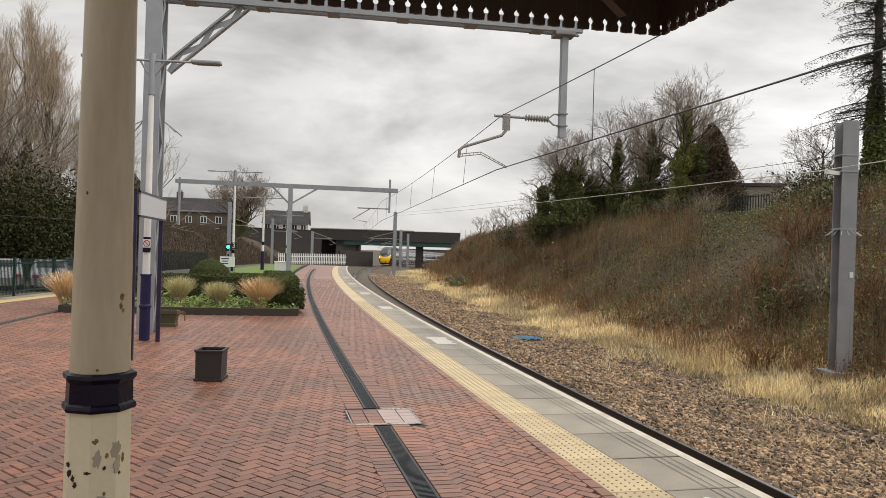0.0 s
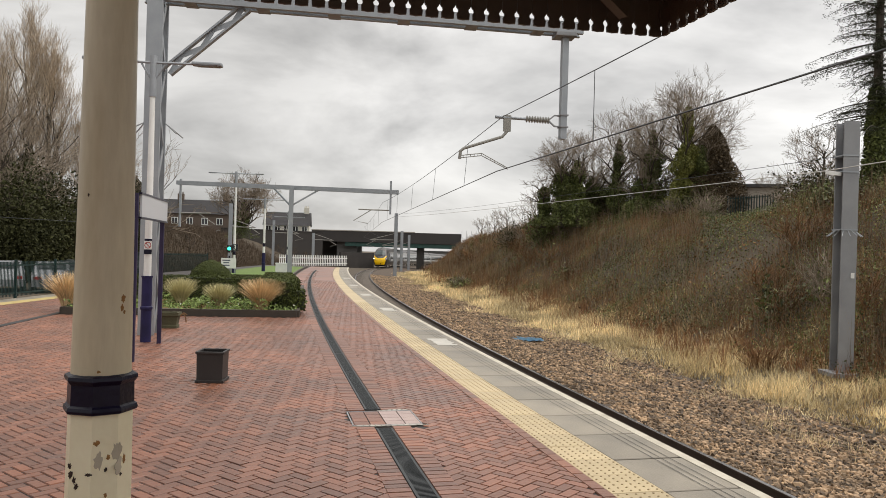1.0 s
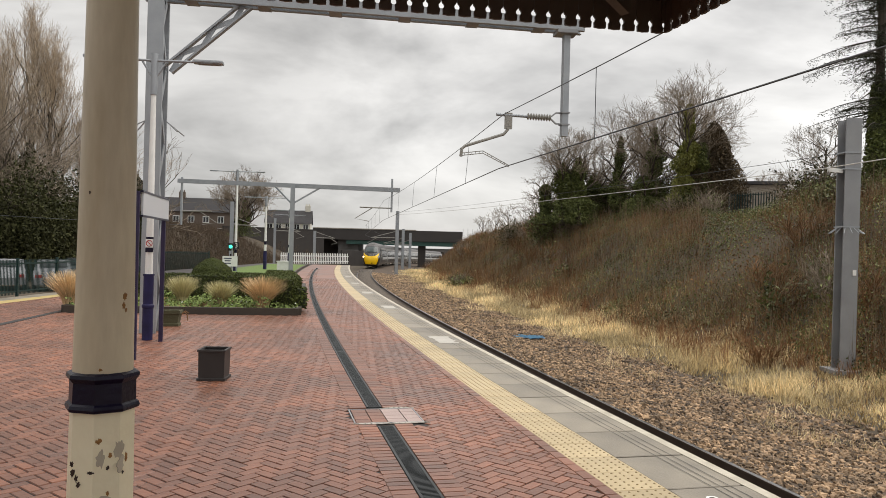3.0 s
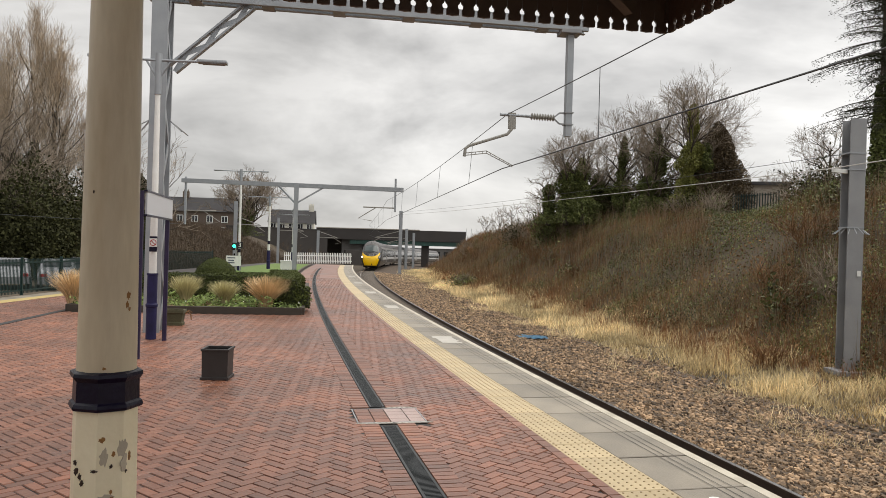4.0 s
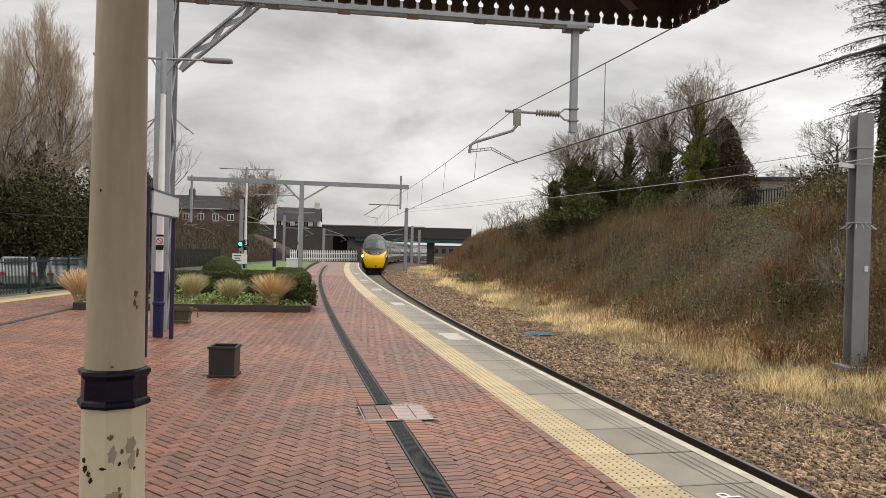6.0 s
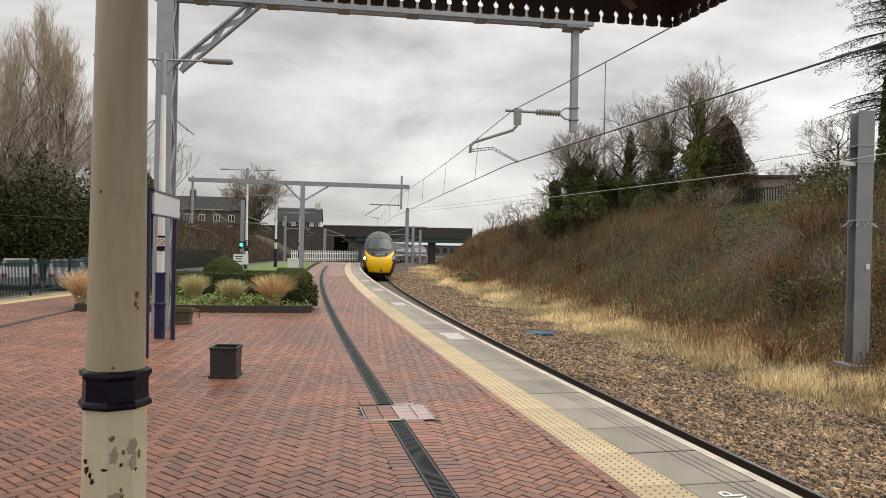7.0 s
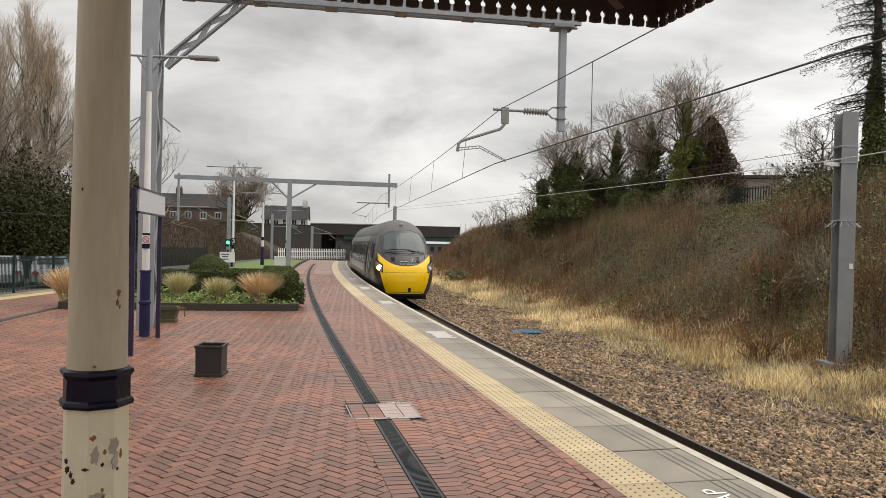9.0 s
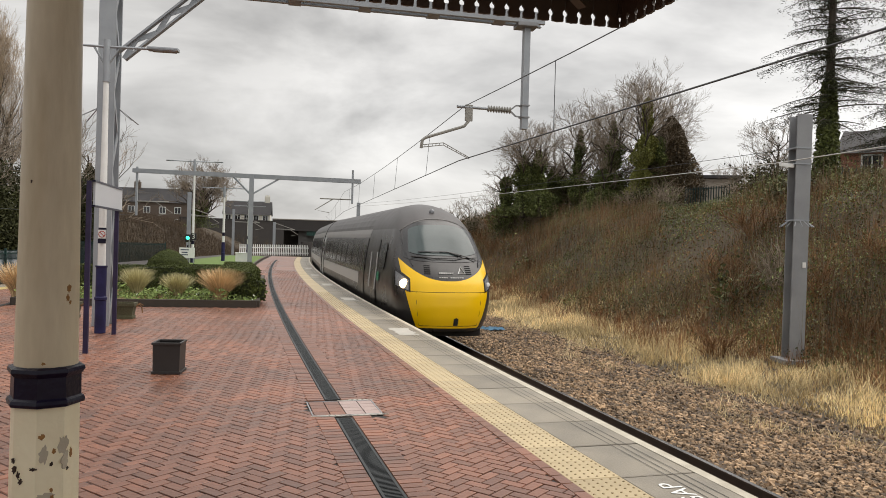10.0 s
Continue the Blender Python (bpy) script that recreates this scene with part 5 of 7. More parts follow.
make_grass_clump(-9.95, 19.5, 0.1, 0.55, 0.92, 1400, M_STRAW, "straw-coloured ornamental grass clump at the bed's end", 4)


# lawn with kerb, box cabinet, signals, posts
def make_lawn():
    l = thing("lawn", "bright short lawn with a dark kerb beside the paving", "lawn", kind="structure")
    bm = nb()
    pts = [off(y, EDGE - 3.9, 0.05) for y in (41, 46, 52, 58, 64, 70)]
    lf = [Vector((p.x - w, p.y, 0.05)) for p, w in zip(pts, (5.6, 5.4, 5.0, 4.5, 4.0, 3.4))]
    for k in range(5):
        bm.faces.new([bm.verts.new(v) for v in (lf[k], pts[k], pts[k + 1], lf[k + 1])])
    bmesh.ops.remove_doubles(bm, verts=bm.verts[:], dist=0.001)
    bmesh.ops.solidify(bm, geom=bm.faces[:], thickness=0.1)
    part("turf", bm, M_GRASS, l)
    bm = nb()
    for a, b in zip(pts, pts[1:]):
        beam(bm, a + Vector((0.08, 0, 0.0)), b + Vector((0.08, 0, 0.0)), 0.12, 0.20)
    part("kerb", bm, M_TIMBER, l)


make_lawn()
c = thing("equipment_cabinet", "small pale stone-coloured equipment cabinet on the lawn", "cabinet", on(-10.4, 47.3, 0.05, 8))
bm = nb()
box(bm, (0, 0, 0.36), (0.78, 0.5, 0.72), bevel=0.03)
part("body", bm, M_WHITE, c)
bm = nb()
box(bm, (0, 0, 0.75), (0.84, 0.56, 0.06), bevel=0.02)
part("lid", bm, M_WHITE, c)

make_lamp_post(-13.92, 48.75, 4, 6.78, "tall white lamp post with two flat lanterns", blue=0.8, reach=2.0)
make_lamp_post(-13.12, 53.5, 4, 5.4, "white lamp post with two flat lanterns", blue=1.4, reach=1.6)
make_lamp_post(-13.6, 64.0, 4, 5.0, "white lamp post far along the platform", blue=1.2, reach=1.4)
make_lamp_post(-14.6, 69.0, 4, 4.8, "white lamp post far along the platform", blue=1.2, reach=1.4)


def make_signal():
    s = thing("railway_signal", "platform signal showing green beside a number plate", "signal", on(-13.98, 48.2, -0.44, 6))
    bm = nb()
    rod(bm, (0, 0, 0.44), (0, 0, 2.1), 0.06, n=10)
    part("post", bm, M_STEELD, s)
    bm = nb()
    box(bm, (-0.06, 0.02, 2.08), (0.42, 0.14, 0.50), bevel=0.06)
    part("head", bm, M_T_BLACK, s)
    bm = nb()
    bmesh.ops.create_uvsphere(bm, u_segments=14, v_segments=8, radius=0.115, matrix=Matrix.Translation((-0.10, -0.07, 2.1)) @ Matrix.Diagonal((1, 0.4, 1, 1)))
    part("green_lamp", bm, M_SIGGREEN, s, "lit green lens")
    bm = nb()
    box(bm, (0.26, -0.03, 2.18), (0.36, 0.05, 0.44), bevel=0.01)
    pl = part("number_board", bm, M_T_BLACK, s)
    cu = bpy.data.curves.new("digit", "FONT")
    cu.body, cu.size, cu.align_x, cu.align_y, cu.extrude = "3", 0.42, "CENTER", "CENTER", 0.004
    cu.materials.append(M_WHITE)
    o = new("digit", cu)
    o.parent = pl
    o.matrix_basis = pose(0.26, -0.062, 2.18, 90, 0, 0)
    bm = nb()
    box(bm, (-0.05, 0, 1.45), (0.18, 0.10, 0.36), bevel=0.02)
    part("repeater", bm, M_T_BLACK, s)
    return s


make_signal()
s = thing("direction_sign", "white direction sign with blue bars on two posts", "sign", on(-13.93, 47.6, -0.24, 6))
for x in (-0.4, 0.4):
    bm = nb()
    rod(bm, (x, 0, 0.24), (x, 0, 1.30), 0.035, n=8)
    part("post", bm, M_STEEL, s)
bm = nb()
box(bm, (0, -0.04, 0.95), (0.95, 0.03, 0.66))
fc = part("face", bm, M_WHITE, s)
bm = nb()
for z, w in ((1.14, 0.5), (0.98, 0.36), (0.82, 0.42)):
    box(bm, (-0.14, -0.06, z), (w, 0.008, 0.06))
part("text_bars", bm, M_BLUEPOST, fc)


# picket fence at the platform's end
def make_picket():
    f = thing("picket_fence", "white painted picket fence closing the platform end", "fence")
    a, b = Vector((-16.3, 72.6, -0.05)), Vector((-10.5, 79.6, -0.05))
    bm = nb()
    box(bm, (0, 0, 0.58), (0.105, 0.022, 1.06))
    vs = [bm.verts.new(v) for v in ((-0.0525, -0.011, 1.11), (0.0525, -0.011, 1.11), (0.0, -0.011, 1.18), (-0.0525, 0.011, 1.11), (0.0525, 0.011, 1.11), (0.0, 0.011, 1.18))]
    bm.faces.new(vs[:3])
    bm.faces.new(vs[3:][::-1])
    bm.faces.new((vs[1], vs[4], vs[5], vs[2]))
    bm.faces.new((vs[0], vs[2], vs[5], vs[3]))
    me = bpy.data.meshes.new("picket")
    bm.to_mesh(me)
    bm.free()
    me.materials.append(M_WHITE)
    d = b - a
    n = int(d.length / 0.235)
    ang = math.atan2(d.y, d.x)
    for i in range(n):
        o = new("picket", me)
        o.parent = f
        o.matrix_basis = Matrix.Translation(a + d * ((i + 0.5) / n)) @ Matrix.Rotation(ang, 4, "Z")
    for z in (0.3, 0.85):
        bm = nb()
        beam(bm, a + Vector((0.03, 0.03, z)), b + Vector((0.03, 0.03, z)), 0.05, 0.09)
        part("rail", bm, M_WHITE, f)
    return f


make_picket()


def make_bar_fence(name, label, pts, h, material, gap=0.11, r=0.012, post_gap=2.4):
    f = thing(name, label, "fence")
    verts, faces = [], []
    for a, b in zip(pts, pts[1:]):
        a, b = Vector(a), Vector(b)
        d = b - a
        u = d.normalized()
        n = int(d.length / gap)
        for i in range(n):
            p = a + d * (i / n)
            k = len(verts)
            for z in (0.08, h):
                for q in ((-r, -r), (r, -r), (r, r), (-r, r)):
                    verts.append((p.x + q[0], p.y + q[1], p.z + z))
            for j in range(4):
                faces.append((k + j, k + (j + 1) % 4, k + 4 + (j + 1) % 4, k + 4 + j))
            faces.append((k + 4, k + 5, k + 6, k + 7))
        for z in (0.18, h - 0.12):
            bm = nb()
            beam(bm, a + Vector((0, 0, z)), b + Vector((0, 0, z)), 0.03, 0.05)
            part("rail", bm, material, f)
        m = max(1, int(d.length / post_gap))
        for i in range(m + 1):
            bm = nb()
            p = a + d * (i / m)
            box(bm, (p.x, p.y, p.z + h / 2 + 0.03), (0.07, 0.07, h + 0.06), rz=math.atan2(u.y, u.x))
            part("post", bm, material, f)
    tagged(mesh_part("bar_infill", verts, faces, material, f), kind="stuff")
    return f


make_bar_fence("car_park_fence", "dark green steel bar fence between platform and car park", [(-13.75, 14.0, -0.05), (-13.85, 31.0, -0.05)], 1.2, M_GREENF, 0.075, 0.009)
make_bar_fence("car_park_fence", "dark green steel bar fence across the back of the platform", [(-22.5, 50.0, -0.68), (-17.2, 53.5, -0.68)], 1.9, M_GREENF, 0.05)
make_bar_fence("bank_top_fence", "dark green palisade fence on top of the bank", [(17.75, 46.2, 4.25), (19.8, 44.4, 4.35)], 1.55, M_GREENF, 0.16, 0.025)
make_bar_fence("bank_top_fence", "dark green palisade fence on top of the bank", [(20.9, 34.5, 4.5), (31.0, 33.0, 4.5)], 1.5, M_GREENF, 0.16, 0.025)


def make_car(label, paint, x, y, deg):
    c = thing("parked_car", label, "car", on(x, y, ground_z(x, y) + 0.005, deg), group="cars in the car park")
    prof = [(-2.1, 0.30), (-2.12, 0.62), (-1.95, 0.86), (-1.55, 0.95), (-1.0, 1.38), (-0.5, 1.47), (0.4, 1.46), (1.0, 1.02), (1.9, 0.88), (2.12, 0.66), (2.12, 0.30)]
    bm = nb()
    rings = []
    for s, w in ((-1, 0.80), (-1, 0.86), (1, 0.86), (1, 0.80)):
        rings.append([bm.verts.new((px, s * (w - 0.16 * smooth(0.9, 1.5, pz)), pz)) for px, pz in prof])
    for a, b in zip(rings, rings[1:]):
        for k in range(len(prof) - 1):
            bm.faces.new((a[k], a[k + 1], b[k + 1], b[k]))
    bm.faces.new(rings[0])
    bm.faces.new(rings[-1][::-1])
    bmesh.ops.recalc_face_normals(bm, faces=bm.faces[:])
    part("body", bm, paint, c)
    for s in (-1, 1):
        bm = nb()
        vs = [bm.verts.new((px, s * (0.868 - 0.16 * smooth(0.9, 1.5, pz)), pz)) for px, pz in ((-1.35, 0.98), (0.85, 0.98), (0.35, 1.38), (-0.95, 1.34))]
        bm.faces.new(vs)
        part("side_window", bm, M_GLASSD, c)
    for px, q in ((-1.35, -1), (0.75, 1)):
        bm = nb()
        vs = [bm.verts.new(v) for v in ((px - q * 0.0 + q * 0.02, -0.6, 1.16), (px + q * 0.02, 0.6, 1.16), (px - q * 0.28 + q * 0.02, 0.55, 1.40), (px - q * 0.28 + q * 0.02, -0.55, 1.40))]
        bm.faces.new(vs)
        part("windscreen", bm, M_GLASSD, c)
    for px in (-1.3, 1.3):
        for s in (-1, 1):
            bm = nb()
            rod(bm, (px, s * 0.70, 0.31), (px, s * 0.875, 0.31), 0.31, n=18)
            w = part("wheel", bm, M_TYRE, c)
            bm = nb()
            rod(bm, (px, s * 0.872, 0.31), (px, s * 0.885, 0.31), 0.19, n=14)
            part("rim", bm, M_STEEL, w)
    for s in (-1, 1):
        bm = nb()
        box(bm, (-2.09, s * 0.62, 0.72), (0.08, 0.28, 0.14), bevel=0.02)
        part("tail_lamp", bm, M_RED, c)
    return c


make_car("silver parked car behind the green fence", M_CARWHITE, -21.5, 36.0, 120)
make_car("silver parked car behind the green fence", M_CARWHITE, -19.5, 36.6, 118)
make_car("dark parked car behind the green fence", M_CARDARK, -20.6, 41.6, 116)
make_car("red parked car behind the green fence", M_CARRED, -22.4, 46.6, 114)
make_car("dark parked car behind the green fence", M_CARDARK, -22.5, 52.8, 80)


# trackside pieces
bs = thing("blue_sheet", "faded blue plastic sheet lying on the ballast", "sheet", on(3.1, 26.6, -1.26))
bm = nb()
rnd = random.Random(9)
grid = [[bm.verts.new((-0.55 + 0.11 * i + rnd.uniform(-.03, .03), -0.55 + 0.11 * j + rnd.uniform(-.03, .03), 0.06 + rnd.uniform(-0.035, 0.035))) for i in range(11)] for j in range(11)]
for j in range(10):
    for i in range(10):
        if abs(i - 4.5) + abs(j - 4.5) < 6.5 + rnd.uniform(-1, 1):
            bm.faces.new((grid[j][i], grid[j][i + 1], grid[j + 1][i + 1], grid[j + 1][i]))
bmesh.ops.solidify(bm, geom=bm.faces[:], thickness=0.01)
part("sheet", bm, M_BLUE, bs)


def make_plain_mast(x, y, top, w, label, arms=()):
    z0 = min(-1.2 + dip(y), ground_z(x, y) - 0.2)
    m = thing("line_side_mast", label, "mast")
    bm = nb()
    h_column(bm, (x, y, z0), top, w, w, rz=0.2, t=0.03)
    part("column", bm, M_STEEL, m)
    for z, reach in arms:
        bm = nb()
        tube(bm, [(x, y, z), (x - reach, y, z - 0.05)], 0.05, 6)
        tube(bm, [(x, y, z + 0.9), (x - reach * 0.95, y, z)], 0.04, 6)
        tube(bm, [(x - reach * 0.75, y, z), (x - reach * 1.15, y, z - 0.75), (x - reach * 0.85, y, z - 0.95)], 0.04, 6)
        part("cantilever_arm", bm, M_INS, m)
    return m


make_plain_mast(-6.45, 97.5, 6.75, 0.42, "grey steel line-side mast far along the track", ((3.2, 3.4),))
make_plain_mast(-7.4, 128.0, 5.2, 0.45, "grey steel line-side mast near the bridge", ((2.7, 3.4),))
make_plain_mast(-7.0, 146.0, 4.9, 0.45, "grey steel line-side mast near the bridge", ((2.6, 3.2),))
make_plain_mast(-24.2, 83.0, 6.6, 0.40, "grey steel mast behind the platform end", ((4.0, -2.9),))
make_plain_mast(-22.1, 95.0, 5.3, 0.32, "grey steel mast behind the platform end", ((3.7, -3.3),))
make_plain_mast(-19.6, 110.0, 4.1, 0.40, "grey steel mast in front of the bridge", ((3.1, -3.0),))


# ---- road bridge, retaining wall and houses ----
def make_bridge():
    b = thing("road_bridge", "dark parapet road bridge on green girders over the railway", "bridge")
    y0 = 165.0
    bm = nb()
    box(bm, (-13.0, y0 + 5, 4.0), (33.4, 9.9, 0.7))
    part("deck", bm, M_BRIDGE, b)
    for yy in (y0 - 0.2, y0 + 10.2):
        bm = nb()
        box(bm, (-13.0, yy, 4.63), (33.6, 0.4, 2.45), bevel=0.05)
        part("parapet", bm, M_BRIDGE, b)
        bm = nb()
        box(bm, (-18.2, yy, 5.92), (23.2, 0.60, 0.20))
        part("coping", bm, M_PALESTONE, b, "pale stone coping")
    for k in range(4):
        bm = nb()
        yy = y0 + 0.2 + k * 3.0
        box(bm, (-9.0, yy - 0.3, 2.96), (26.5, 0.05, 0.9))
        for z in (2.50, 3.40):
            box(bm, (-9.0, yy - 0.3, z), (26.5, 0.4, 0.06))
        for j in range(14):
            box(bm, (-21.0 + j * 1.85, yy - 0.3, 2.96), (0.05, 0.36, 0.84))
        part("girder", bm, M_GIRDER, b, "green painted plate girder")
    for x in (-5.4,):
        bm = nb()
        box(bm, (x, y0 + 5, 0.0), (1.5, 9.0, 5.2), bevel=0.05)
        part("pier", bm, M_STONEWALL, b)
    for x, w in ((-21.9, 4.6), (3.6, 2.6)):
        bm = nb()
        box(bm, (x, y0 + 5.9, -0.2), (w, 10, 7.2))
        part("abutment", bm, M_CONC if x < 0 else M_STONEWALL, b)
    bm = nb()
    box(bm, (-28.5, y0 + 9.0, 0.0), (9.0, 0.6, 7.4))
    part("back_wall", bm, M_STONEWALL, b)
    for k in range(9):
        bm = nb()
        x = 2.0 + k * 1.1
        rod(bm, (x + 2, y0 + 4, 5.0), (x + 2, y0 + 4, 6.7), 0.04, n=6)
        part("railing_post", bm, M_STEELD, b)
    return b


make_bridge()
w = thing("retaining_wall", "soot-dark stone retaining wall beside the bridge", "wall", kind="structure")
bm = nb()
beam(bm, (-44.0, 145, 1.2), (-26.6, 159.5, 1.2), 0.8, 8.0)
beam(bm, (-44.0, 145, 5.27), (-26.6, 159.5, 5.27), 1.0, 0.14)
part("masonry", bm, M_STONEWALL, w)
bm = nb()
beam(bm, (-21.2, 150, -0.9), (-15.2, 158, -0.9), 0.5, 4.0)
part("wing_wall", bm, M_STONEWALL, w)


def make_house(label, x, y, z, deg, L, W, H, R, wall, roof_m, win_rows, chimneys, nwin=4):
    h = thing("house", label, "house", on(x, y, z, deg))
    bm = nb()
    box(bm, (0, 0, H / 2), (L, W, H))
    for s in (-1, 1):
        vs = [bm.verts.new(v) for v in ((s * L / 2, -W / 2, H), (s * L / 2, W / 2, H), (s * L / 2, 0, H + R))]
        bm.faces.new(vs)
    part("wall", bm, wall, h)
    bm = nb()
    for s in (-1, 1):
        n = Vector((0, s * R, W / 2)).normalized()
        a = Vector((0, s * (W / 2 + 0.35), H - 0.15))
        b = Vector((0, 0, H + R + 0.08))
        vs = [bm.verts.new(v) for v in (a + Vector((-L / 2 - .3, 0, 0)), a + Vector((L / 2 + .3, 0, 0)), b + Vector((L / 2 + .3, 0, 0)), b + Vector((-L / 2 - .3, 0, 0)))]
        bm.faces.new(vs)
    bmesh.ops.solidify(bm, geom=bm.faces[:], thickness=0.12)
    rf = part("roof", bm, roof_m, h)
    for cxx in chimneys:
        bm = nb()
        box(bm, (cxx, 0, H + R + 0.4), (1.2, 0.7, 1.7))
        for k in (-0.35, 0, 0.35):
            rod(bm, (cxx + k, 0, H + R + 1.2), (cxx + k, 0, H + R + 1.65), 0.13, 0.1, n=8)
        part("chimney", bm, wall, rf)
    for z in win_rows:
        for k in range(nwin):
            xx = -L / 2 + L * (k + 0.5) / nwin
            bm = nb()
            box(bm, (xx, -W / 2 - 0.02, z), (1.25, 0.10, 1.35))
            fr = part("window", bm, M_WHITE, h)
            for q in (-0.28, 0.28):
                bm = nb()
                box(bm, (xx + q, -W / 2 - 0.07, z), (0.48, 0.03, 1.15))
                part("pane", bm, M_GLASSD, fr)
    return h


M_PALEW = mat("cream_render", (0.68, 0.65, 0.56), None, 0.8, 1, 20, 0.1)
M_SHED = mat("pale_shed_boards", (0.55, 0.49, 0.42), (0.42, 0.37, 0.31), 0.7, 3, 30, 0.2)
make_house("cream house with a dark slate roof above the wall", -36.3, 170, 1.6, 8, 10.0, 8, 5.3, 2.9, M_PALEW, M_SLATE, (4.4,), (4.2, -5.4), 5)
make_house("brown stone terrace with a slate roof on the bank", -54.0, 150, 2.9, 6, 26.0, 9, 5.2, 2.8, M_BROWNBRICK, M_SLATE, (3.6, 1.3), (-9, 0, 9), 9)
make_house("orange brick house with a grey roof behind the fence", 34.8, 46.3, 4.5, -38, 11.0, 8, 4.0, 1.8, M_REDBRICK, M_SLATE, (3.1,), (), 3)
sh = thing("timber_shed", "pale boarded shed with a dark felt roof on the bank", "shed", on(22.4, 53.5, 5.0, -14))
for k in range(12):
    bm = nb()
    box(bm, (0, -1.2, 0.1 + k * 0.17), (3.6, 0.05 + (k % 2) * 0.008, 0.165))
    part("board", bm, M_SHED, sh)
bm = nb()
box(bm, (0, 0, 1.0), (3.5, 2.3, 2.0))
part("body", bm, M_SHED, sh)
bm = nb()
box(bm, (0, 0, 2.15), (4.0, 2.9, 0.14))
box(bm, (0, 0.3, 2.3), (3.9, 1.6, 0.18))
part("roof", bm, M_SLATE, sh)


def make_far_building(x, y, z, L, W, H, label):
    f = thing("distant_building", label, "building", on(x, y, z, 4))
    bm = nb()
    box(bm, (0, 0, H / 2), (L, W, H))
    part("wall", bm, M_CONC, f)
    bm = nb()
    box(bm, (0, 0, H + 0.12), (L + 0.6, W + 0.6, 0.25))
    part("roof", bm, M_SLATE, f)
    for k in range(int(L / 3)):
        bm = nb()
        box(bm, (-L / 2 + 1.5 + k * 3, -W / 2 - 0.03, H * 0.55), (1.6, 0.08, H * 0.45))
        part("window", bm, M_GLASSD, f)


make_far_building(2, 300, -2.5, 46, 10, 4.2, "pale low depot building far beyond the bridge")
# ---- vegetation and ballast ----
M_TURF = mat("dead_turf", (0.42, 0.30, 0.135), (0.25, 0.17, 0.075), 0.85, 0.5, 12, 0.0, island=0.45, spec=0.15)


def segs_mesh(name, segs, sides, material, parent):
    """Joins tapered sticks (p, q, r0, r1) into one mesh."""
    if not segs:
        return None
    P = np.array([s[0] for s in segs], float)
    Q = np.array([s[1] for s in segs], float)
    R0 = np.array([s[2] for s in segs])[:, None]
    R1 = np.array([s[3] for s in segs])[:, None]
    D = Q - P
    D /= np.maximum(np.linalg.norm(D, axis=1, keepdims=True), 1e-9)
    up = np.where(np.abs(D[:, 2:3]) > 0.9, np.array([[1.0, 0, 0]]), np.array([[0, 0, 1.0]]))
    U = np.cross(D, up)
    U /= np.linalg.norm(U, axis=1, keepdims=True)
    V = np.cross(D, U)
    rings = []
    for C, R in ((P, R0), (Q, R1)):
        for k in range(sides):
            a = 2 * math.pi * k / sides
            rings.append(C + (U * math.cos(a) + V * math.sin(a)) * R)
    verts = np.stack(rings, 1).reshape(-1, 3)
    n = len(segs)
    f = np.array([(k, (k + 1) % sides, sides + (k + 1) % sides, sides + k) for k in range(sides)])
    F = (f[None] + 2 * sides * np.arange(n)[:, None, None]).reshape(-1, 4)
    return mesh_part(name, verts.tolist(), F.tolist(), material, parent)


def leaves_mesh(name, pts, size, material, parent, rng, flat=0.0, aspect=0.55):
    """Joins small rhombic leaves at the points given."""
    pts = np.asarray(pts, float)
    n = len(pts)
    A = rng.normal(size=(n, 3))
    A[:, 2] *= 1 - flat
    A /= np.linalg.norm(A, axis=1, keepdims=True)
    B = np.cross(A, rng.normal(size=(n, 3)))
    B /= np.linalg.norm(B, axis=1, keepdims=True)
    s = size * rng.uniform(0.6, 1.4, size=(n, 1))
    v = np.stack([pts - A * s, pts + B * s * aspect, pts + A * s, pts - B * s * aspect], 1).reshape(-1, 3)
    F = (np.array([[0, 1, 2, 3]]) + 4 * np.arange(n)[:, None])
    return mesh_part(name, v.tolist(), F.tolist(), material, parent)


def grow(rnd, p, d, length, r, depth, spread, up, out, kids=3, gnarl=0.25):
    """Branches that fork and thin towards the tips."""
    n = 3 if depth > 1 else 2
    q = p
    pts = [p]
    for k in range(n):
        d = (d + Vector((rnd.gauss(0, gnarl), rnd.gauss(0, gnarl), rnd.gauss(0, gnarl) + up)) * 0.5).normalized()
        nq = q + d * length / n
        r1 = r * (1 - 0.35 * (k + 1) / n)
        out.append((tuple(q), tuple(nq), r * (1 - 0.35 * k / n), r1, depth))
        q = nq
        pts.append(q)
    if depth <= 0:
        return
    for k in range(kids):
        a = rnd.uniform(0.35, 1.0)
        i = min(n - 1, int(a * n))
        base = pts[i] + (pts[i + 1] - pts[i]) * rnd.random() if k else q
        t = d.orthogonal().normalized()
        t = Matrix.Rotation(rnd.uniform(0, 6.283), 3, d) @ t
        nd = (d + t * spread * rnd.uniform(0.6, 1.3)).normalized()
        grow(rnd, base, nd, length * rnd.uniform(0.62, 0.85), max(r * 0.55, 0.006), depth - 1, spread, up, out, kids, gnarl)


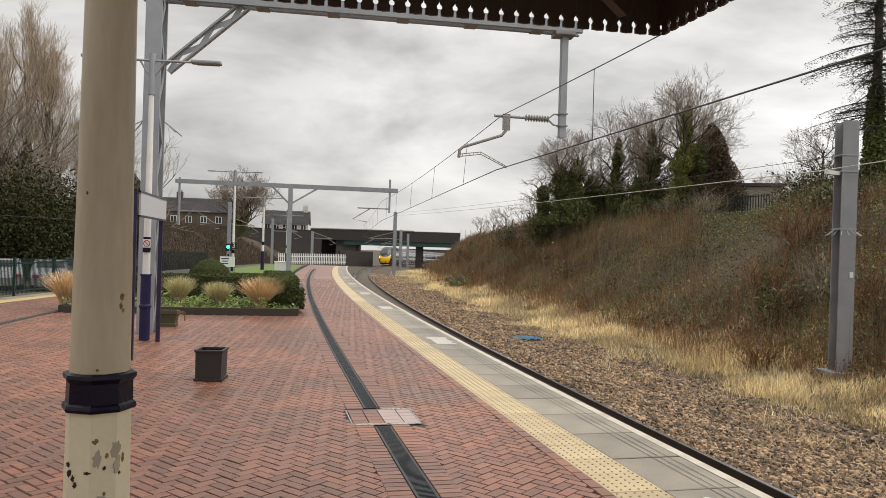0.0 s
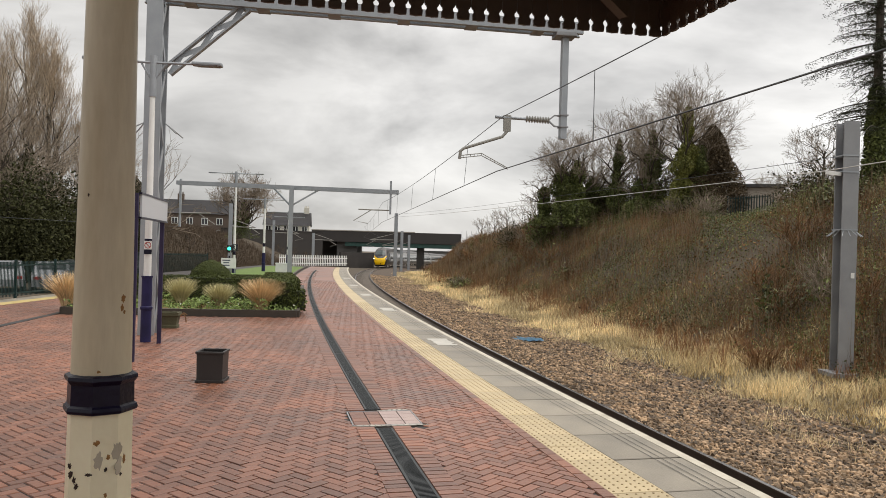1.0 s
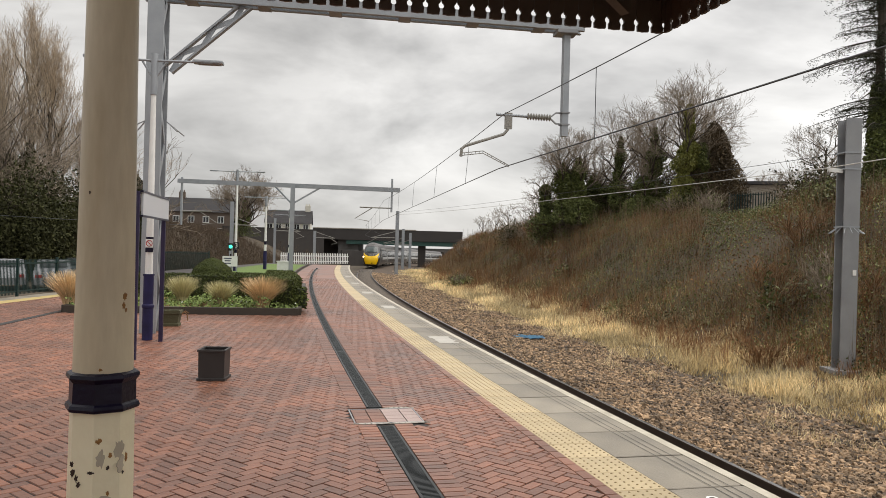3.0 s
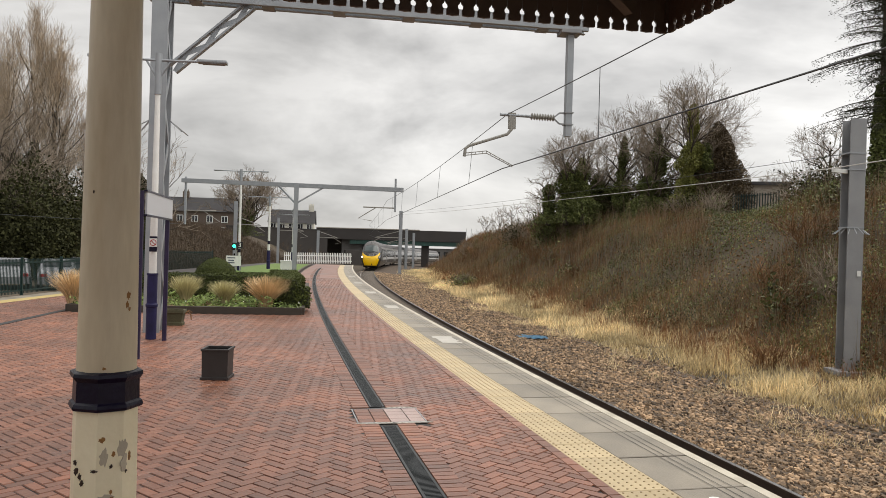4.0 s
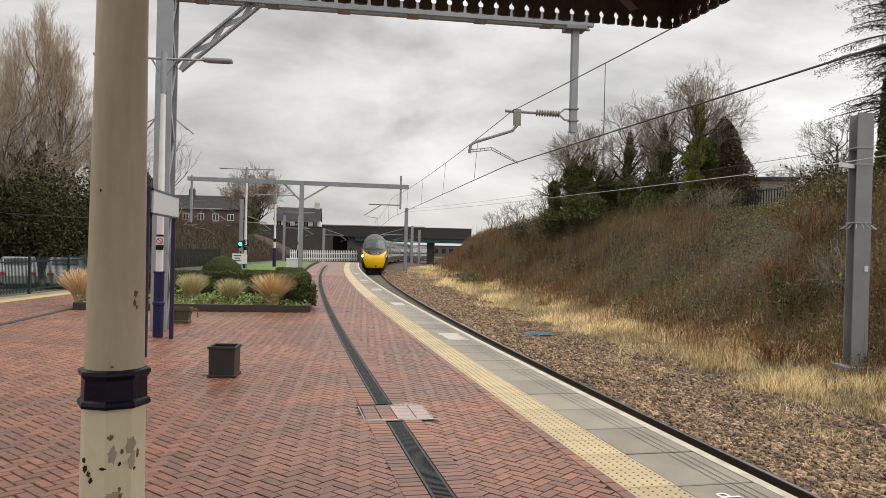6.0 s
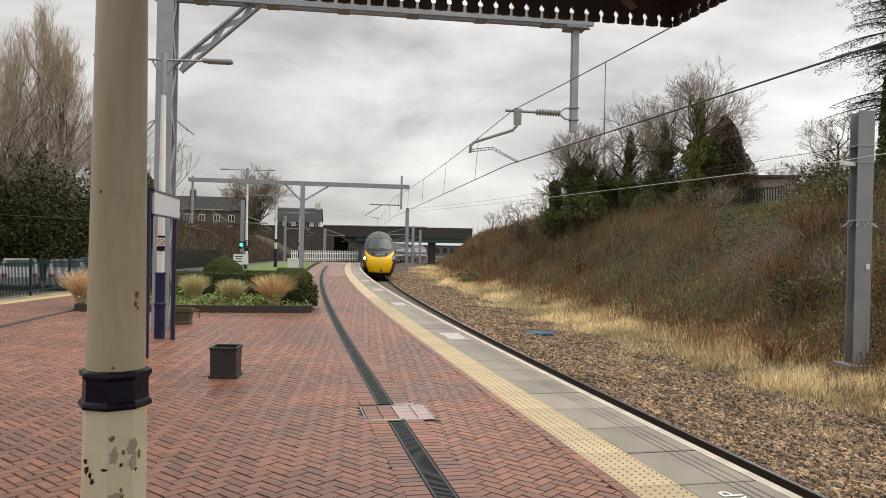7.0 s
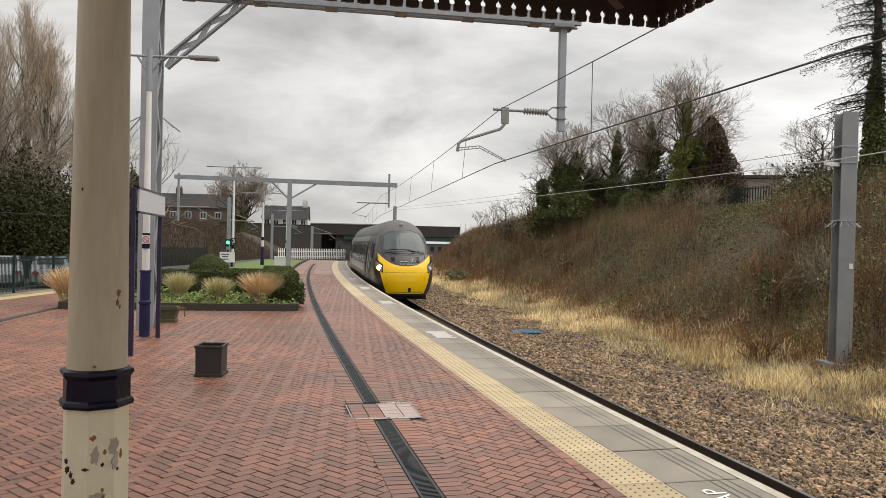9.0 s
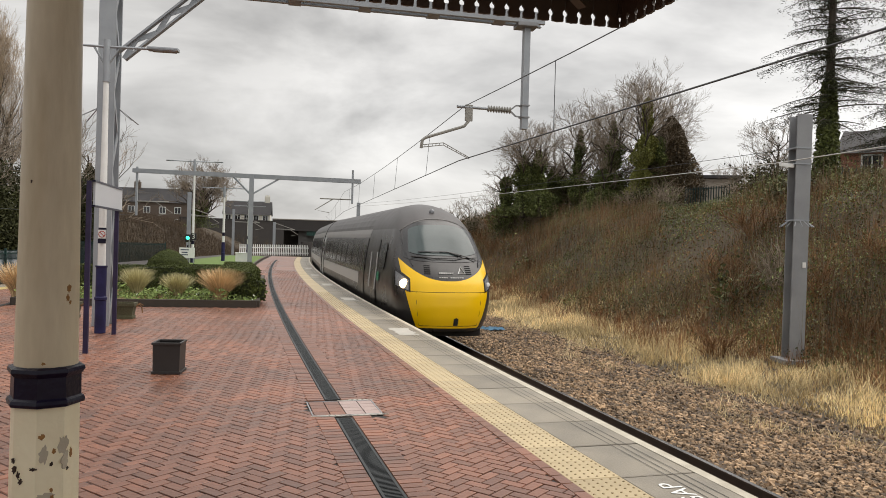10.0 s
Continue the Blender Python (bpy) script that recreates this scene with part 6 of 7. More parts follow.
def make_tree(label, x, y, z, h, seed, spread=0.7, up=0.12, twig=None, depth=5, kids=3, ivy_h=0.0, ivy_r=0.6, ivy_n=0, trunk_r=0.22, limbs=9, first=0.25, crown_r=1.0, twig_r=0.012, ivy_m=None, ivy_leaf=0.072, name="bare_tree"):
    rnd = random.Random(seed)
    rng = np.random.default_rng(seed)
    t = thing(name, label, "tree")
    segs = []
    base = Vector((x, y, z - 0.3))
    n = 8
    q, d = base, Vector((0, 0, 1))
    trunk = []
    for k in range(n):
        d = (d + Vector((rnd.gauss(0, 0.06), rnd.gauss(0, 0.06), 0.3))).normalized()
        nq = q + d * h * 0.80 / n
        trunk.append((tuple(q), tuple(nq), trunk_r * (1 - 0.85 * k / n), trunk_r * (1 - 0.85 * (k + 1) / n), 9))
        q = nq
    for k in range(limbs):
        f = first + (1 - first) * (k + rnd.random() * 0.6) / limbs
        i = min(n - 1, int(f * n))
        a, b = Vector(trunk[i][0]), Vector(trunk[i][1])
        p = a + (b - a) * (f * n - i)
        ang = k * 2.4 + rnd.uniform(-.4, .4)
        dd = Vector((math.cos(ang) * spread, math.sin(ang) * spread, 0.75)).normalized()
        ln = h * 0.24 * crown_r * (1.15 - 0.55 * abs(f - 0.5))
        grow(rnd, p, dd, ln, trunk_r * 0.42 * (1.1 - 0.7 * f), depth - 1, 0.62, up, segs, kids)
    thick = trunk + [s for s in segs if s[4] >= depth - 2]
    thin = [(a, b, max(c, twig_r), max(e, twig_r * 0.7), g) for a, b, c, e, g in segs if g < depth - 2]
    segs_mesh("trunk", thick, 6, M_BARK, t)
    o = segs_mesh("crown", thin, 3, twig or M_TWIG, t)
    if o:
        tagged(o, kind="stuff")
    if ivy_n:
        k = int(ivy_n * 2.6)
        zz = rng.random(k) ** 0.9 * ivy_h
        taper = ivy_r * (1.05 - 0.88 * (zz / ivy_h) ** 1.4)
        wob = 1 + 0.35 * np.sin(zz * 2.1 + seed) + 0.2 * np.sin(zz * 5.3)
        a = rng.random(k) * 6.283
        rr = taper * wob * (0.55 + 0.5 * rng.random(k)) * (1 + 0.3 * np.sin(3 * a + zz * 1.7))
        ix = np.interp(zz / (h * 0.80), np.linspace(0, 1, n + 1), [v[0][0] for v in trunk] + [trunk[-1][1][0]])
        iy = np.interp(zz / (h * 0.80), np.linspace(0, 1, n + 1), [v[0][1] for v in trunk] + [trunk[-1][1][1]])
        pts = np.stack([ix + rr * np.cos(a), iy + rr * np.sin(a), z - 0.2 + zz], 1)
        tagged(leaves_mesh("ivy", pts, ivy_leaf, ivy_m or M_IVY, t, rng), "dark green ivy round the trunk", kind="stuff")
    return t


BANKTREES = "bare winter tree with an ivy-clad trunk on the bank"
make_tree(BANKTREES, 8.7, 55, 4.2, 6.2, 1, ivy_h=4.6, ivy_r=1.0, ivy_n=4600, limbs=11, first=0.4, crown_r=0.72, twig_r=0.0045, depth=6)
make_tree(BANKTREES, 9.9, 54.5, 4.2, 6.2, 12, ivy_h=4.9, ivy_r=0.9, ivy_n=4200, limbs=10, first=0.45, crown_r=0.75, twig_r=0.0045, depth=6)
make_tree(BANKTREES, 7.5, 56, 4.2, 3.9, 21, ivy_h=3.0, ivy_r=0.8, ivy_n=2000, limbs=7, first=0.35, crown_r=0.8, twig_r=0.006)
make_tree(BANKTREES, 11.2, 57, 4.2, 4.8, 2, ivy_h=3.9, ivy_r=1.1, ivy_n=3600, limbs=7, twig_r=0.008)
make_tree(BANKTREES, 12.8, 55, 4.3, 7.6, 3, ivy_h=6.6, ivy_r=0.62, ivy_n=3800, limbs=11, first=0.4, twig_r=0.0045, depth=6, crown_r=0.72)
make_tree(BANKTREES, 12.1, 58, 4.3, 5.0, 33, ivy_h=3.4, ivy_r=1.5, ivy_n=3800, limbs=7, first=0.35, twig_r=0.008)
make_tree(BANKTREES, 15.0, 54, 4.4, 7.6, 4, ivy_h=7.0, ivy_r=0.95, ivy_n=5600, limbs=11, first=0.4, twig_r=0.008)
make_tree(BANKTREES, 14.2, 53, 4.3, 4.2, 44, ivy_h=3.4, ivy_r=1.5, ivy_n=4600, limbs=5, twig_r=0.008)
make_tree(BANKTREES, 16.15, 50.5, 4.4, 8.6, 5, ivy_h=7.9, ivy_r=0.85, ivy_n=7600, limbs=10, first=0.45, ivy_m=M_IVYL, crown_r=0.8, twig_r=0.008)
make_tree(BANKTREES, 17.1, 50.3, 4.4, 6.0, 55, ivy_h=5.4, ivy_r=1.15, ivy_n=6400, limbs=6, first=0.5, crown_r=0.7, twig_r=0.008)
make_tree("tall bare winter tree with a wide twiggy crown on the bank", 17.4, 52.5, 4.4, 9.4, 6, ivy_h=4.6, ivy_r=1.2, ivy_n=4000, limbs=14, first=0.42, crown_r=0.74, trunk_r=0.24, twig_r=0.0038, depth=6)
make_tree("bare winter tree with a fine twiggy crown on the bank", 19.2, 55, 4.4, 7.6, 7, limbs=11, first=0.25, crown_r=0.75, twig_r=0.0038, depth=6)
make_tree("bare winter tree with a fine twiggy crown on the bank", 15.6, 59, 4.4, 8.6, 8, limbs=11, first=0.35, crown_r=0.72, twig_r=0.0038, depth=6)
make_tree("bare winter tree behind the fence on the bank", 24.6, 48, 4.5, 6.2, 9, limbs=10, first=0.3, crown_r=0.8, spread=0.9, twig_r=0.005, depth=6)
make_tree("low bare winter tree behind the shed on the bank", 24.2, 54, 4.5, 3.2, 10, limbs=9, first=0.3, crown_r=1.05, spread=1.1, twig_r=0.005, depth=6)
for k, (fx, fy, fh) in enumerate(((11.5, 95, 5.0), (9.0, 105, 4.4), (13.5, 100, 6.0), (8.0, 120, 4.0), (15.5, 88, 5.5), (6.5, 128, 3.6))):
    make_tree("slender bare winter tree far along the bank", fx, fy, 3.9, fh, 60 + k, limbs=8, depth=4, first=0.25, crown_r=1.1, trunk_r=0.12, twig_r=0.014)


def make_copper_tree():
    """A dense cone that keeps its dead brown leaves."""
    t = thing("beech_tree", "dense cone-shaped tree holding brown dead leaves on the bank", "tree")
    rng = np.random.default_rng(77)
    n = 34000
    q = rng.random(n) ** 0.85
    a = rng.random(n) * 6.283
    r = 2.35 * (1 - q ** 1.5) ** 0.75 * (0.45 + 0.6 * rng.random(n)) * (1 + 0.16 * np.sin(3 * a + 9 * q))
    pts = np.stack([18.4 + r * np.cos(a), 51.0 + r * np.sin(a), 4.6 + q * 6.6], 1)
    segs_mesh("trunk", [((18.4, 51.0, 4.0), (18.4, 51.0, 11.0), 0.16, 0.03, 0)], 6, M_BARK, t)
    tagged(leaves_mesh("crown", pts, 0.075, M_COPPER, t, rng), kind="stuff")


make_copper_tree()


def make_conifer(label, x, y, z, h, seed, r0=3.0, first=0.32, gap=0.36, dens=1.0, name="conifer"):
    rnd = random.Random(seed)
    rng = np.random.default_rng(seed)
    t = thing(name, label, "tree")
    trunk = [((x, y, z - 0.3), (x + 0.05, y, z + h * 0.5), 0.30, 0.17, 0), ((x + 0.05, y, z + h * 0.5), (x, y, z + h), 0.17, 0.02, 0)]
    br, leaf = [], []
    zz = h * first
    while zz < h:
        f = zz / h
        for k in range(4):
            a = rnd.uniform(0, 6.283)
            L = r0 * (1.06 - f) ** 0.7 * rnd.uniform(0.4, 1.1) + 0.3
            p = Vector((x, y, z + zz))
            d = Vector((math.cos(a), math.sin(a), rnd.uniform(-0.05, 0.2)))
            pts = [p]
            m = 6
            for j in range(m):
                d.z -= 0.07
                pts.append(pts[-1] + d.normalized() * L / m)
            for j in range(m):
                br.append((tuple(pts[j]), tuple(pts[j + 1]), 0.035 * (1 - j / m) + 0.008, 0.035 * (1 - (j + 1) / m) + 0.006, 0))
                cnt = int(40 * dens)
                for _ in range(cnt):
                    b = pts[j] + (pts[j + 1] - pts[j]) * rnd.random()
                    side = Vector((-math.sin(a), math.cos(a), 0)) * rnd.gauss(0, 0.26 * (0.4 + j / m))
                    leaf.append(tuple(b + side + Vector((0, 0, -abs(rnd.gauss(0, 0.16))))))
        zz += gap * rnd.uniform(0.7, 1.3)
    segs_mesh("trunk", trunk, 8, M_BARK, t)
    tagged(segs_mesh("bough_mass", br, 4, M_BARK, t), kind="stuff")
    tagged(leaves_mesh("needles", leaf, 0.075, M_CONIFER, t, rng, 0.35, 0.16), kind="stuff")
    k = 7000
    q = rng.random(k) * h * 0.30
    a = rng.random(k) * 6.283
    r = (0.30 + 0.32 * rng.random(k)) * (1.25 - q / (h * 0.42))
    tagged(leaves_mesh("ivy", np.stack([x + r * np.cos(a), y + r * np.sin(a), z + q], 1), 0.09, M_IVY, t, rng), "ivy round the trunk", kind="stuff")
    return t


make_conifer("tall sparse conifer with drooping boughs and an ivy-clad trunk", 21.0, 36.0, 4.5, 20.0, 15, r0=4.1, first=0.20, gap=0.30, dens=1.1)
make_conifer("tall dark conifer beside the brick house", 26.4, 37.5, 4.5, 15.0, 16, r0=3.6, first=0.2, gap=0.32, dens=1.1)

# far left: dark evergreen belt with tall poplars
rnd = random.Random(31)
for k in range(13):
    tx = -49 + k * 2.05 + rnd.uniform(-.6, .6)
    ty = 47 + rnd.uniform(-4, 8)
    make_tree("tall tree smothered in dark ivy behind the car park", tx, ty, ground_z(tx, ty), rnd.uniform(9.5, 12.5) - max(0, (k - 8)) * 0.8, 100 + k, ivy_h=rnd.uniform(6, 9) - max(0, (k - 8)) * 0.7, ivy_r=1.5, ivy_n=4200, limbs=9, first=0.35, crown_r=0.9, depth=5, ivy_m=M_IVYSHADE, ivy_leaf=0.11, twig_r=0.009)
for k, (px_, py_, ph) in enumerate(((-33.4, 58, 16.4), (-30.9, 57.5, 15.2), (-36.2, 60, 14.0), (-29.6, 60, 11.0))):
    make_tree("tall upright poplar with warm bare twigs", px_, py_, ground_z(px_, py_), ph, 140 + k, spread=0.30, up=0.55, twig=M_TWIGWARM, limbs=19, first=0.24, crown_r=0.66, depth=6, trunk_r=0.26, twig_r=0.0065, kids=3, name="poplar_tree")
make_tree("dark ivy-clad tree beside the platform", -24.6, 58, ground_z(-24.6, 58), 10.9, 151, ivy_h=8, ivy_r=1.3, ivy_n=3800, limbs=8, depth=4, ivy_m=M_IVYSHADE)
make_tree("rounded bare tree with a dense crown below the houses", -31.2, 112, 3.2, 7.6, 152, limbs=20, first=0.22, crown_r=1.15, depth=6, spread=1.15, trunk_r=0.40, twig_r=0.016, ivy_h=5.5, ivy_r=1.5, ivy_n=3500)
for k in range(9):
    bx, by = -44 + k * 3.1, 96 + rnd.uniform(-8, 8)
    make_tree("low brown thicket tree on the far bank", bx, by, ground_z(bx, by), rnd.uniform(2.2, 3.6), 170 + k, limbs=10, first=0.05, crown_r=1.5, depth=4, spread=0.9, trunk_r=0.06, twig_r=0.014, twig=M_THICKET)


# cover of the right-hand bank: straw grass, stems, brambles
def scatter(rng, n, y0, y1, d0, d1, pw=1.6):
    y = y0 + (y1 - y0) * rng.random(n) ** pw
    d = d0 + (d1 - d0) * rng.random(n)
    s = CL[1] + 2 * CL[2] * y + 3 * CL[3] * y * y
    k = 1 / np.sqrt(1 + s * s)
    cxx = CL[0] + CL[1] * y + CL[2] * y * y + CL[3] * y ** 3
    x, yy = cxx + d * k, y - d * s * k
    z = np.array([ground_z(a, b) for a, b in zip(x, yy)])
    return x, yy, z, d, y


def blades(name, label, rng, x, y, z, h, lean, w, material, cat, nseg=2):
    n = len(x)
    a = rng.random(n) * 6.283
    le = lean * rng.random(n) * h
    dx, dy = np.cos(a), np.sin(a)
    b = rng.random(n) * 6.283
    sx, sy = np.cos(b) * w, np.sin(b) * w
    rows = []
    for q in np.linspace(0, 1, nseg + 1):
        k = (1 - 0.85 * q)
        ox, oy, oz = dx * le * q ** 1.6, dy * le * q ** 1.6, h * q
        rows += [np.stack([x + ox - sx * k, y + oy - sy * k, z - 0.03 + oz], 1), np.stack([x + ox + sx * k, y + oy + sy * k, z - 0.03 + oz], 1)]
    v = np.stack(rows, 1).reshape(-1, 3)
    m = 2 * (nseg + 1)
    f = np.array([(2 * i, 2 * i + 1, 2 * i + 3, 2 * i + 2) for i in range(nseg)])
    F = (f[None] + m * np.arange(n)[:, None, None]).reshape(-1, 4)
    return tagged(mesh_part(name, v.tolist(), F.tolist(), material), label, cat, kind="stuff")


def make_bank_cover():
    rng = np.random.default_rng(5)
    def clump(x, y, sc, seed):
        return np.array([noise.noise(Vector((a * sc, b * sc, seed))) for a, b in zip(x, y)])
    def trim(x, y):
        return 1 - 0.7 * smooth_np(10.0, 12.0, x) * smooth_np(26, 30, y) * smooth_np(0.34, 0.36, x / y) * (1 - smooth_np(0.44, 0.46, x / y)) * (1 - smooth_np(21.0, 22.5, x)) * (1 - smooth_np(52, 55, y))
    # straw grass along the foot of the bank
    x, y, z, d, yy = scatter(rng, 250000, 7, 120, 3.4, 12.0, 2.0)
    c = clump(x, y, 0.55, 1.0)
    edge = smooth_np(3.2, 5.8, d + c * 2.6) * (1 - smooth_np(8.2, 11.2, d + c * 3.0))
    c2 = clump(x, y, 1.3, 4.0)
    keep = rng.random(len(x)) < edge * (0.25 + 0.75 * smooth_np(-0.25, 0.12, c2))
    x, y, z, c = x[keep], y[keep], z[keep], c[keep]
    h = (0.10 + 0.30 * rng.random(len(x)) ** 1.4) * (1 + 0.9 * c)
    w = 0.0025 + 0.00026 * np.hypot(x, y)
    blades("dry_grass", "dry straw-yellow grass along the foot of the bank", rng, x, y, z, h, 1.0, w, M_GRASSDRY, "grass")
    # short dead turf between the clumps
    x, y, z, d, yy = scatter(rng, 64000, 7, 100, 4.0, 12.0, 1.9)
    c = clump(x, y, 0.55, 1.0)
    keep = rng.random(len(x)) < smooth_np(4.0, 5.6, d + c * 1.2)
    x, y, z = x[keep], y[keep], z[keep]
    blades("dead_turf", "short dead turf between the grass clumps", rng, x, y, z, 0.05 + 0.13 * rng.random(len(x)), 1.2, 0.006 + 0.0004 * np.hypot(x, y), M_TURF, "grass", 1)
    # russet weeds in a broken band between the straw and the brambles
    x, y, z, d, yy = scatter(rng, 60000, 8, 90, 6.6, 12.5, 1.8)
    c = clump(x, y, 0.45, 21.0)
    c2 = clump(x, y, 1.5, 24.0)
    keep = rng.random(len(x)) < smooth_np(6.8, 8.8, d + 2.0 * c) * (1 - smooth_np(10.2, 12.0, d + c)) * (0.12 + 0.88 * smooth_np(-0.15, 0.2, c2))
    x, y, z, c = x[keep], y[keep], z[keep], c[keep]
    blades("russet_weeds", "russet dead weed stems at the foot of the bank", rng, x, y, z, (0.22 + 0.42 * rng.random(len(x))) * (1 + 0.6 * c), 0.8, 0.0022 + 0.00020 * np.hypot(x, y), M_RUSSET, "undergrowth")
    # thin reddish-brown stems
    x, y, z, d, yy = scatter(rng, 74000, 9, 135, 6.5, 18.5, 1.7)
    c = clump(x, y, 0.28, 7.0)
    keep = rng.random(len(x)) < smooth_np(7.5, 11.0, d + 1.5 * c) * (0.35 + 0.65 * smooth_np(-0.25, 0.2, c))
    x, y, z, c = x[keep], y[keep], z[keep], c[keep]
    h = (0.45 + 0.75 * rng.random(len(x)) ** 1.5) * (1 + 0.6 * c) * trim(x, y)
    w = 0.002 + 0.00016 * np.hypot(x, y)
    blades("dead_stems", "dead reddish-brown stems covering the bank", rng, x, y, z, h, 0.55, w, M_STEM, "undergrowth")
    # taller pale saplings and canes
    x, y, z, d, yy = scatter(rng, 6500, 12, 110, 9.0, 18.0, 1.5)
    h = (0.9 + 1.3 * rng.random(len(x))) * trim(x, y)
    w = 0.0025 + 0.00013 * np.hypot(x, y)
    blades("pale_canes", "pale bare canes standing out of the undergrowth", rng, x, y, z, h, 0.35, w, M_CANE, "undergrowth", 3)
    # bramble leaves in drifts
    x, y, z, d, yy = scatter(rng, 300000, 9, 130, 8.0, 18.5, 1.8)
    c = clump(x, y, 0.22, 12.0)
    keep = rng.random(len(x)) < smooth_np(8.0, 10.5, d + c) * (0.30 + 0.70 * smooth_np(-0.16, 0.14, c + 0.26 * (1 - smooth_np(28, 62, yy))))
    x, y, z, c = x[keep], y[keep], z[keep], c[keep]
    zz = z + rng.random(len(x)) ** 1.3 * (0.45 + 0.5 * np.maximum(c, 0))
    o = leaves_mesh("bramble_leaves", np.stack([x, y, zz], 1), 0.036, M_BRAMBLE, None, rng)
    tagged(o, "green-brown bramble leaves over the bank", "undergrowth", kind="stuff")
    # dead leaf litter and russet bracken
    x, y, z, d, yy = scatter(rng, 26000, 9, 135, 9.0, 18.5, 1.8)
    o = leaves_mesh("bracken", np.stack([x, y, z + rng.random(len(x)) ** 2 * 0.4], 1), 0.06, M_BRACKEN, None, rng)
    tagged(o, "russet dead bracken and leaf litter on the bank", "undergrowth", kind="stuff")


def smooth_np(a, b, x):
    t = np.clip((x - a) / (b - a), 0, 1)
    return t * t * (3 - 2 * t)


make_bank_cover()


def make_left_bank_cover():
    """Brown scrub on the bank below the houses and under the belt of trees."""
    rng = np.random.default_rng(15)
    n = 40000
    x, y = -50 + 34 * rng.random(n), 62 + 75 * rng.random(n)
    keep = np.array([offset_of(a, b) < (-11.5 if b > 80 else -14.5) for a, b in zip(x, y)])
    x, y = x[keep], y[keep]
    z = np.array([ground_z(a, b) for a, b in zip(x, y)])
    h = 0.5 + 1.1 * rng.random(len(x))
    blades("dead_stems", "dead brown scrub on the bank below the houses", rng, x, y, z, h, 0.5, np.full(len(x), 0.020), M_THICKET, "undergrowth")
    n = 14000
    x, y = -50 + 34 * rng.random(n), 62 + 75 * rng.random(n)
    keep = np.array([offset_of(a, b) < (-11.5 if b > 80 else -14.5) for a, b in zip(x, y)])
    x, y = x[keep], y[keep]
    z = np.array([ground_z(a, b) for a, b in zip(x, y)]) + rng.random(len(x)) ** 1.5 * 1.1
    tagged(leaves_mesh("bracken", np.stack([x, y, z], 1), 0.11, M_COPPER, None, rng), "russet scrub leaves on the bank below the houses", "undergrowth", kind="stuff")
    # dark evergreen undergrowth behind the car park
    n = 190000
    x, y = -54 + 31 * rng.random(n), 42 + 16 * rng.random(n)
    lump = np.array([4.6 + 3.0 * noise.noise(Vector((a * 0.33, b * 0.33, 8.0))) + 1.8 * noise.noise(Vector((a * 0.9, b * 0.9, 2.0))) for a, b in zip(x, y)])
    z = np.array([ground_z(a, b) for a, b in zip(x, y)]) + rng.random(n) ** 1.2 * np.maximum(lump, 0.8) * 1.25
    tagged(leaves_mesh("evergreen_undergrowth", np.stack([x, y, z], 1), 0.105, M_IVYSHADE, None, rng), "dark evergreen undergrowth behind the car park", "undergrowth", kind="stuff")


make_left_bank_cover()


def make_shrub(label, x, y, r, h, seed, material, leaf_n=0, leaf=None):
    rnd = random.Random(seed)
    z = ground_z(x, y)
    t = thing("bank_shrub", label, "shrub")
    segs = []
    for k in range(int(26 * r)):
        a = rnd.uniform(0, 6.283)
        p = Vector((x + math.cos(a) * r * 0.3 * rnd.random(), y + math.sin(a) * r * 0.3 * rnd.random(), z - 0.1))
        d = Vector((math.cos(a) * rnd.uniform(0.2, 0.9), math.sin(a) * rnd.uniform(0.2, 0.9), 1)).normalized()
        grow(rnd, p, d, h * rnd.uniform(0.4, 0.7), 0.014, 2, 0.6, 0.05, segs, 3)
    w = 0.005 + 0.00013 * math.hypot(x, y)
    tagged(segs_mesh("stem_mass", [(a, b, max(c, w), max(e, w * 0.7), g) for a, b, c, e, g in segs], 3, material, t), kind="stuff")
    if leaf_n:
        rng = np.random.default_rng(seed)
        q = rng.normal(size=(leaf_n, 3)) * np.array([r * 0.42, r * 0.42, h * 0.28]) + np.array([x, y, z + h * 0.45])
        tagged(leaves_mesh("leaves", q, 0.08, leaf or M_BRAMBLE, t, rng), kind="stuff")
    return t


rnd = random.Random(50)
for k in range(44):
    sy_ = 15 + 95 * rnd.random() ** 1.4
    sd_ = rnd.uniform(10.5, 18.5)
    pp = off(sy_, sd_)
    if pp.x < 0.68 * pp.y + 3 and not (11 < pp.x < 22 and 28 < pp.y < 54):
        make_shrub("brown bare-stemmed shrub on the bank", pp.x, pp.y, rnd.uniform(0.5, 1.1), rnd.uniform(0.8, 1.7), 300 + k, rnd.choice((M_STEM, M_TWIG, M_STEM)), rnd.choice((0, 0, 250)))
make_shrub("russet twiggy shrub beside the mast", 9.0, 20.5, 0.8, 0.9, 401, M_STEM)
make_shrub("russet twiggy shrub beside the mast", 11.9, 18.6, 0.7, 0.8, 402, M_STEM)
make_shrub("dark evergreen shrub on the crest of the bank", 16.0, 48.5, 1.6, 2.0, 403, M_TWIG, 2200, M_IVYSHADE)
make_shrub("pale twiggy shrub in front of the fence", 16.4, 45.5, 1.3, 1.7, 404, M_TWIG, 300)
make_shrub("dark evergreen shrub on the crest of the bank", 20.8, 41.0, 2.1, 2.8, 405, M_TWIG, 7500, M_IVYSHADE)
make_shrub("dark evergreen shrub on the crest of the bank", 6.5, 70.0, 1.8, 2.0, 406, M_TWIG, 2000, M_IVYSHADE)
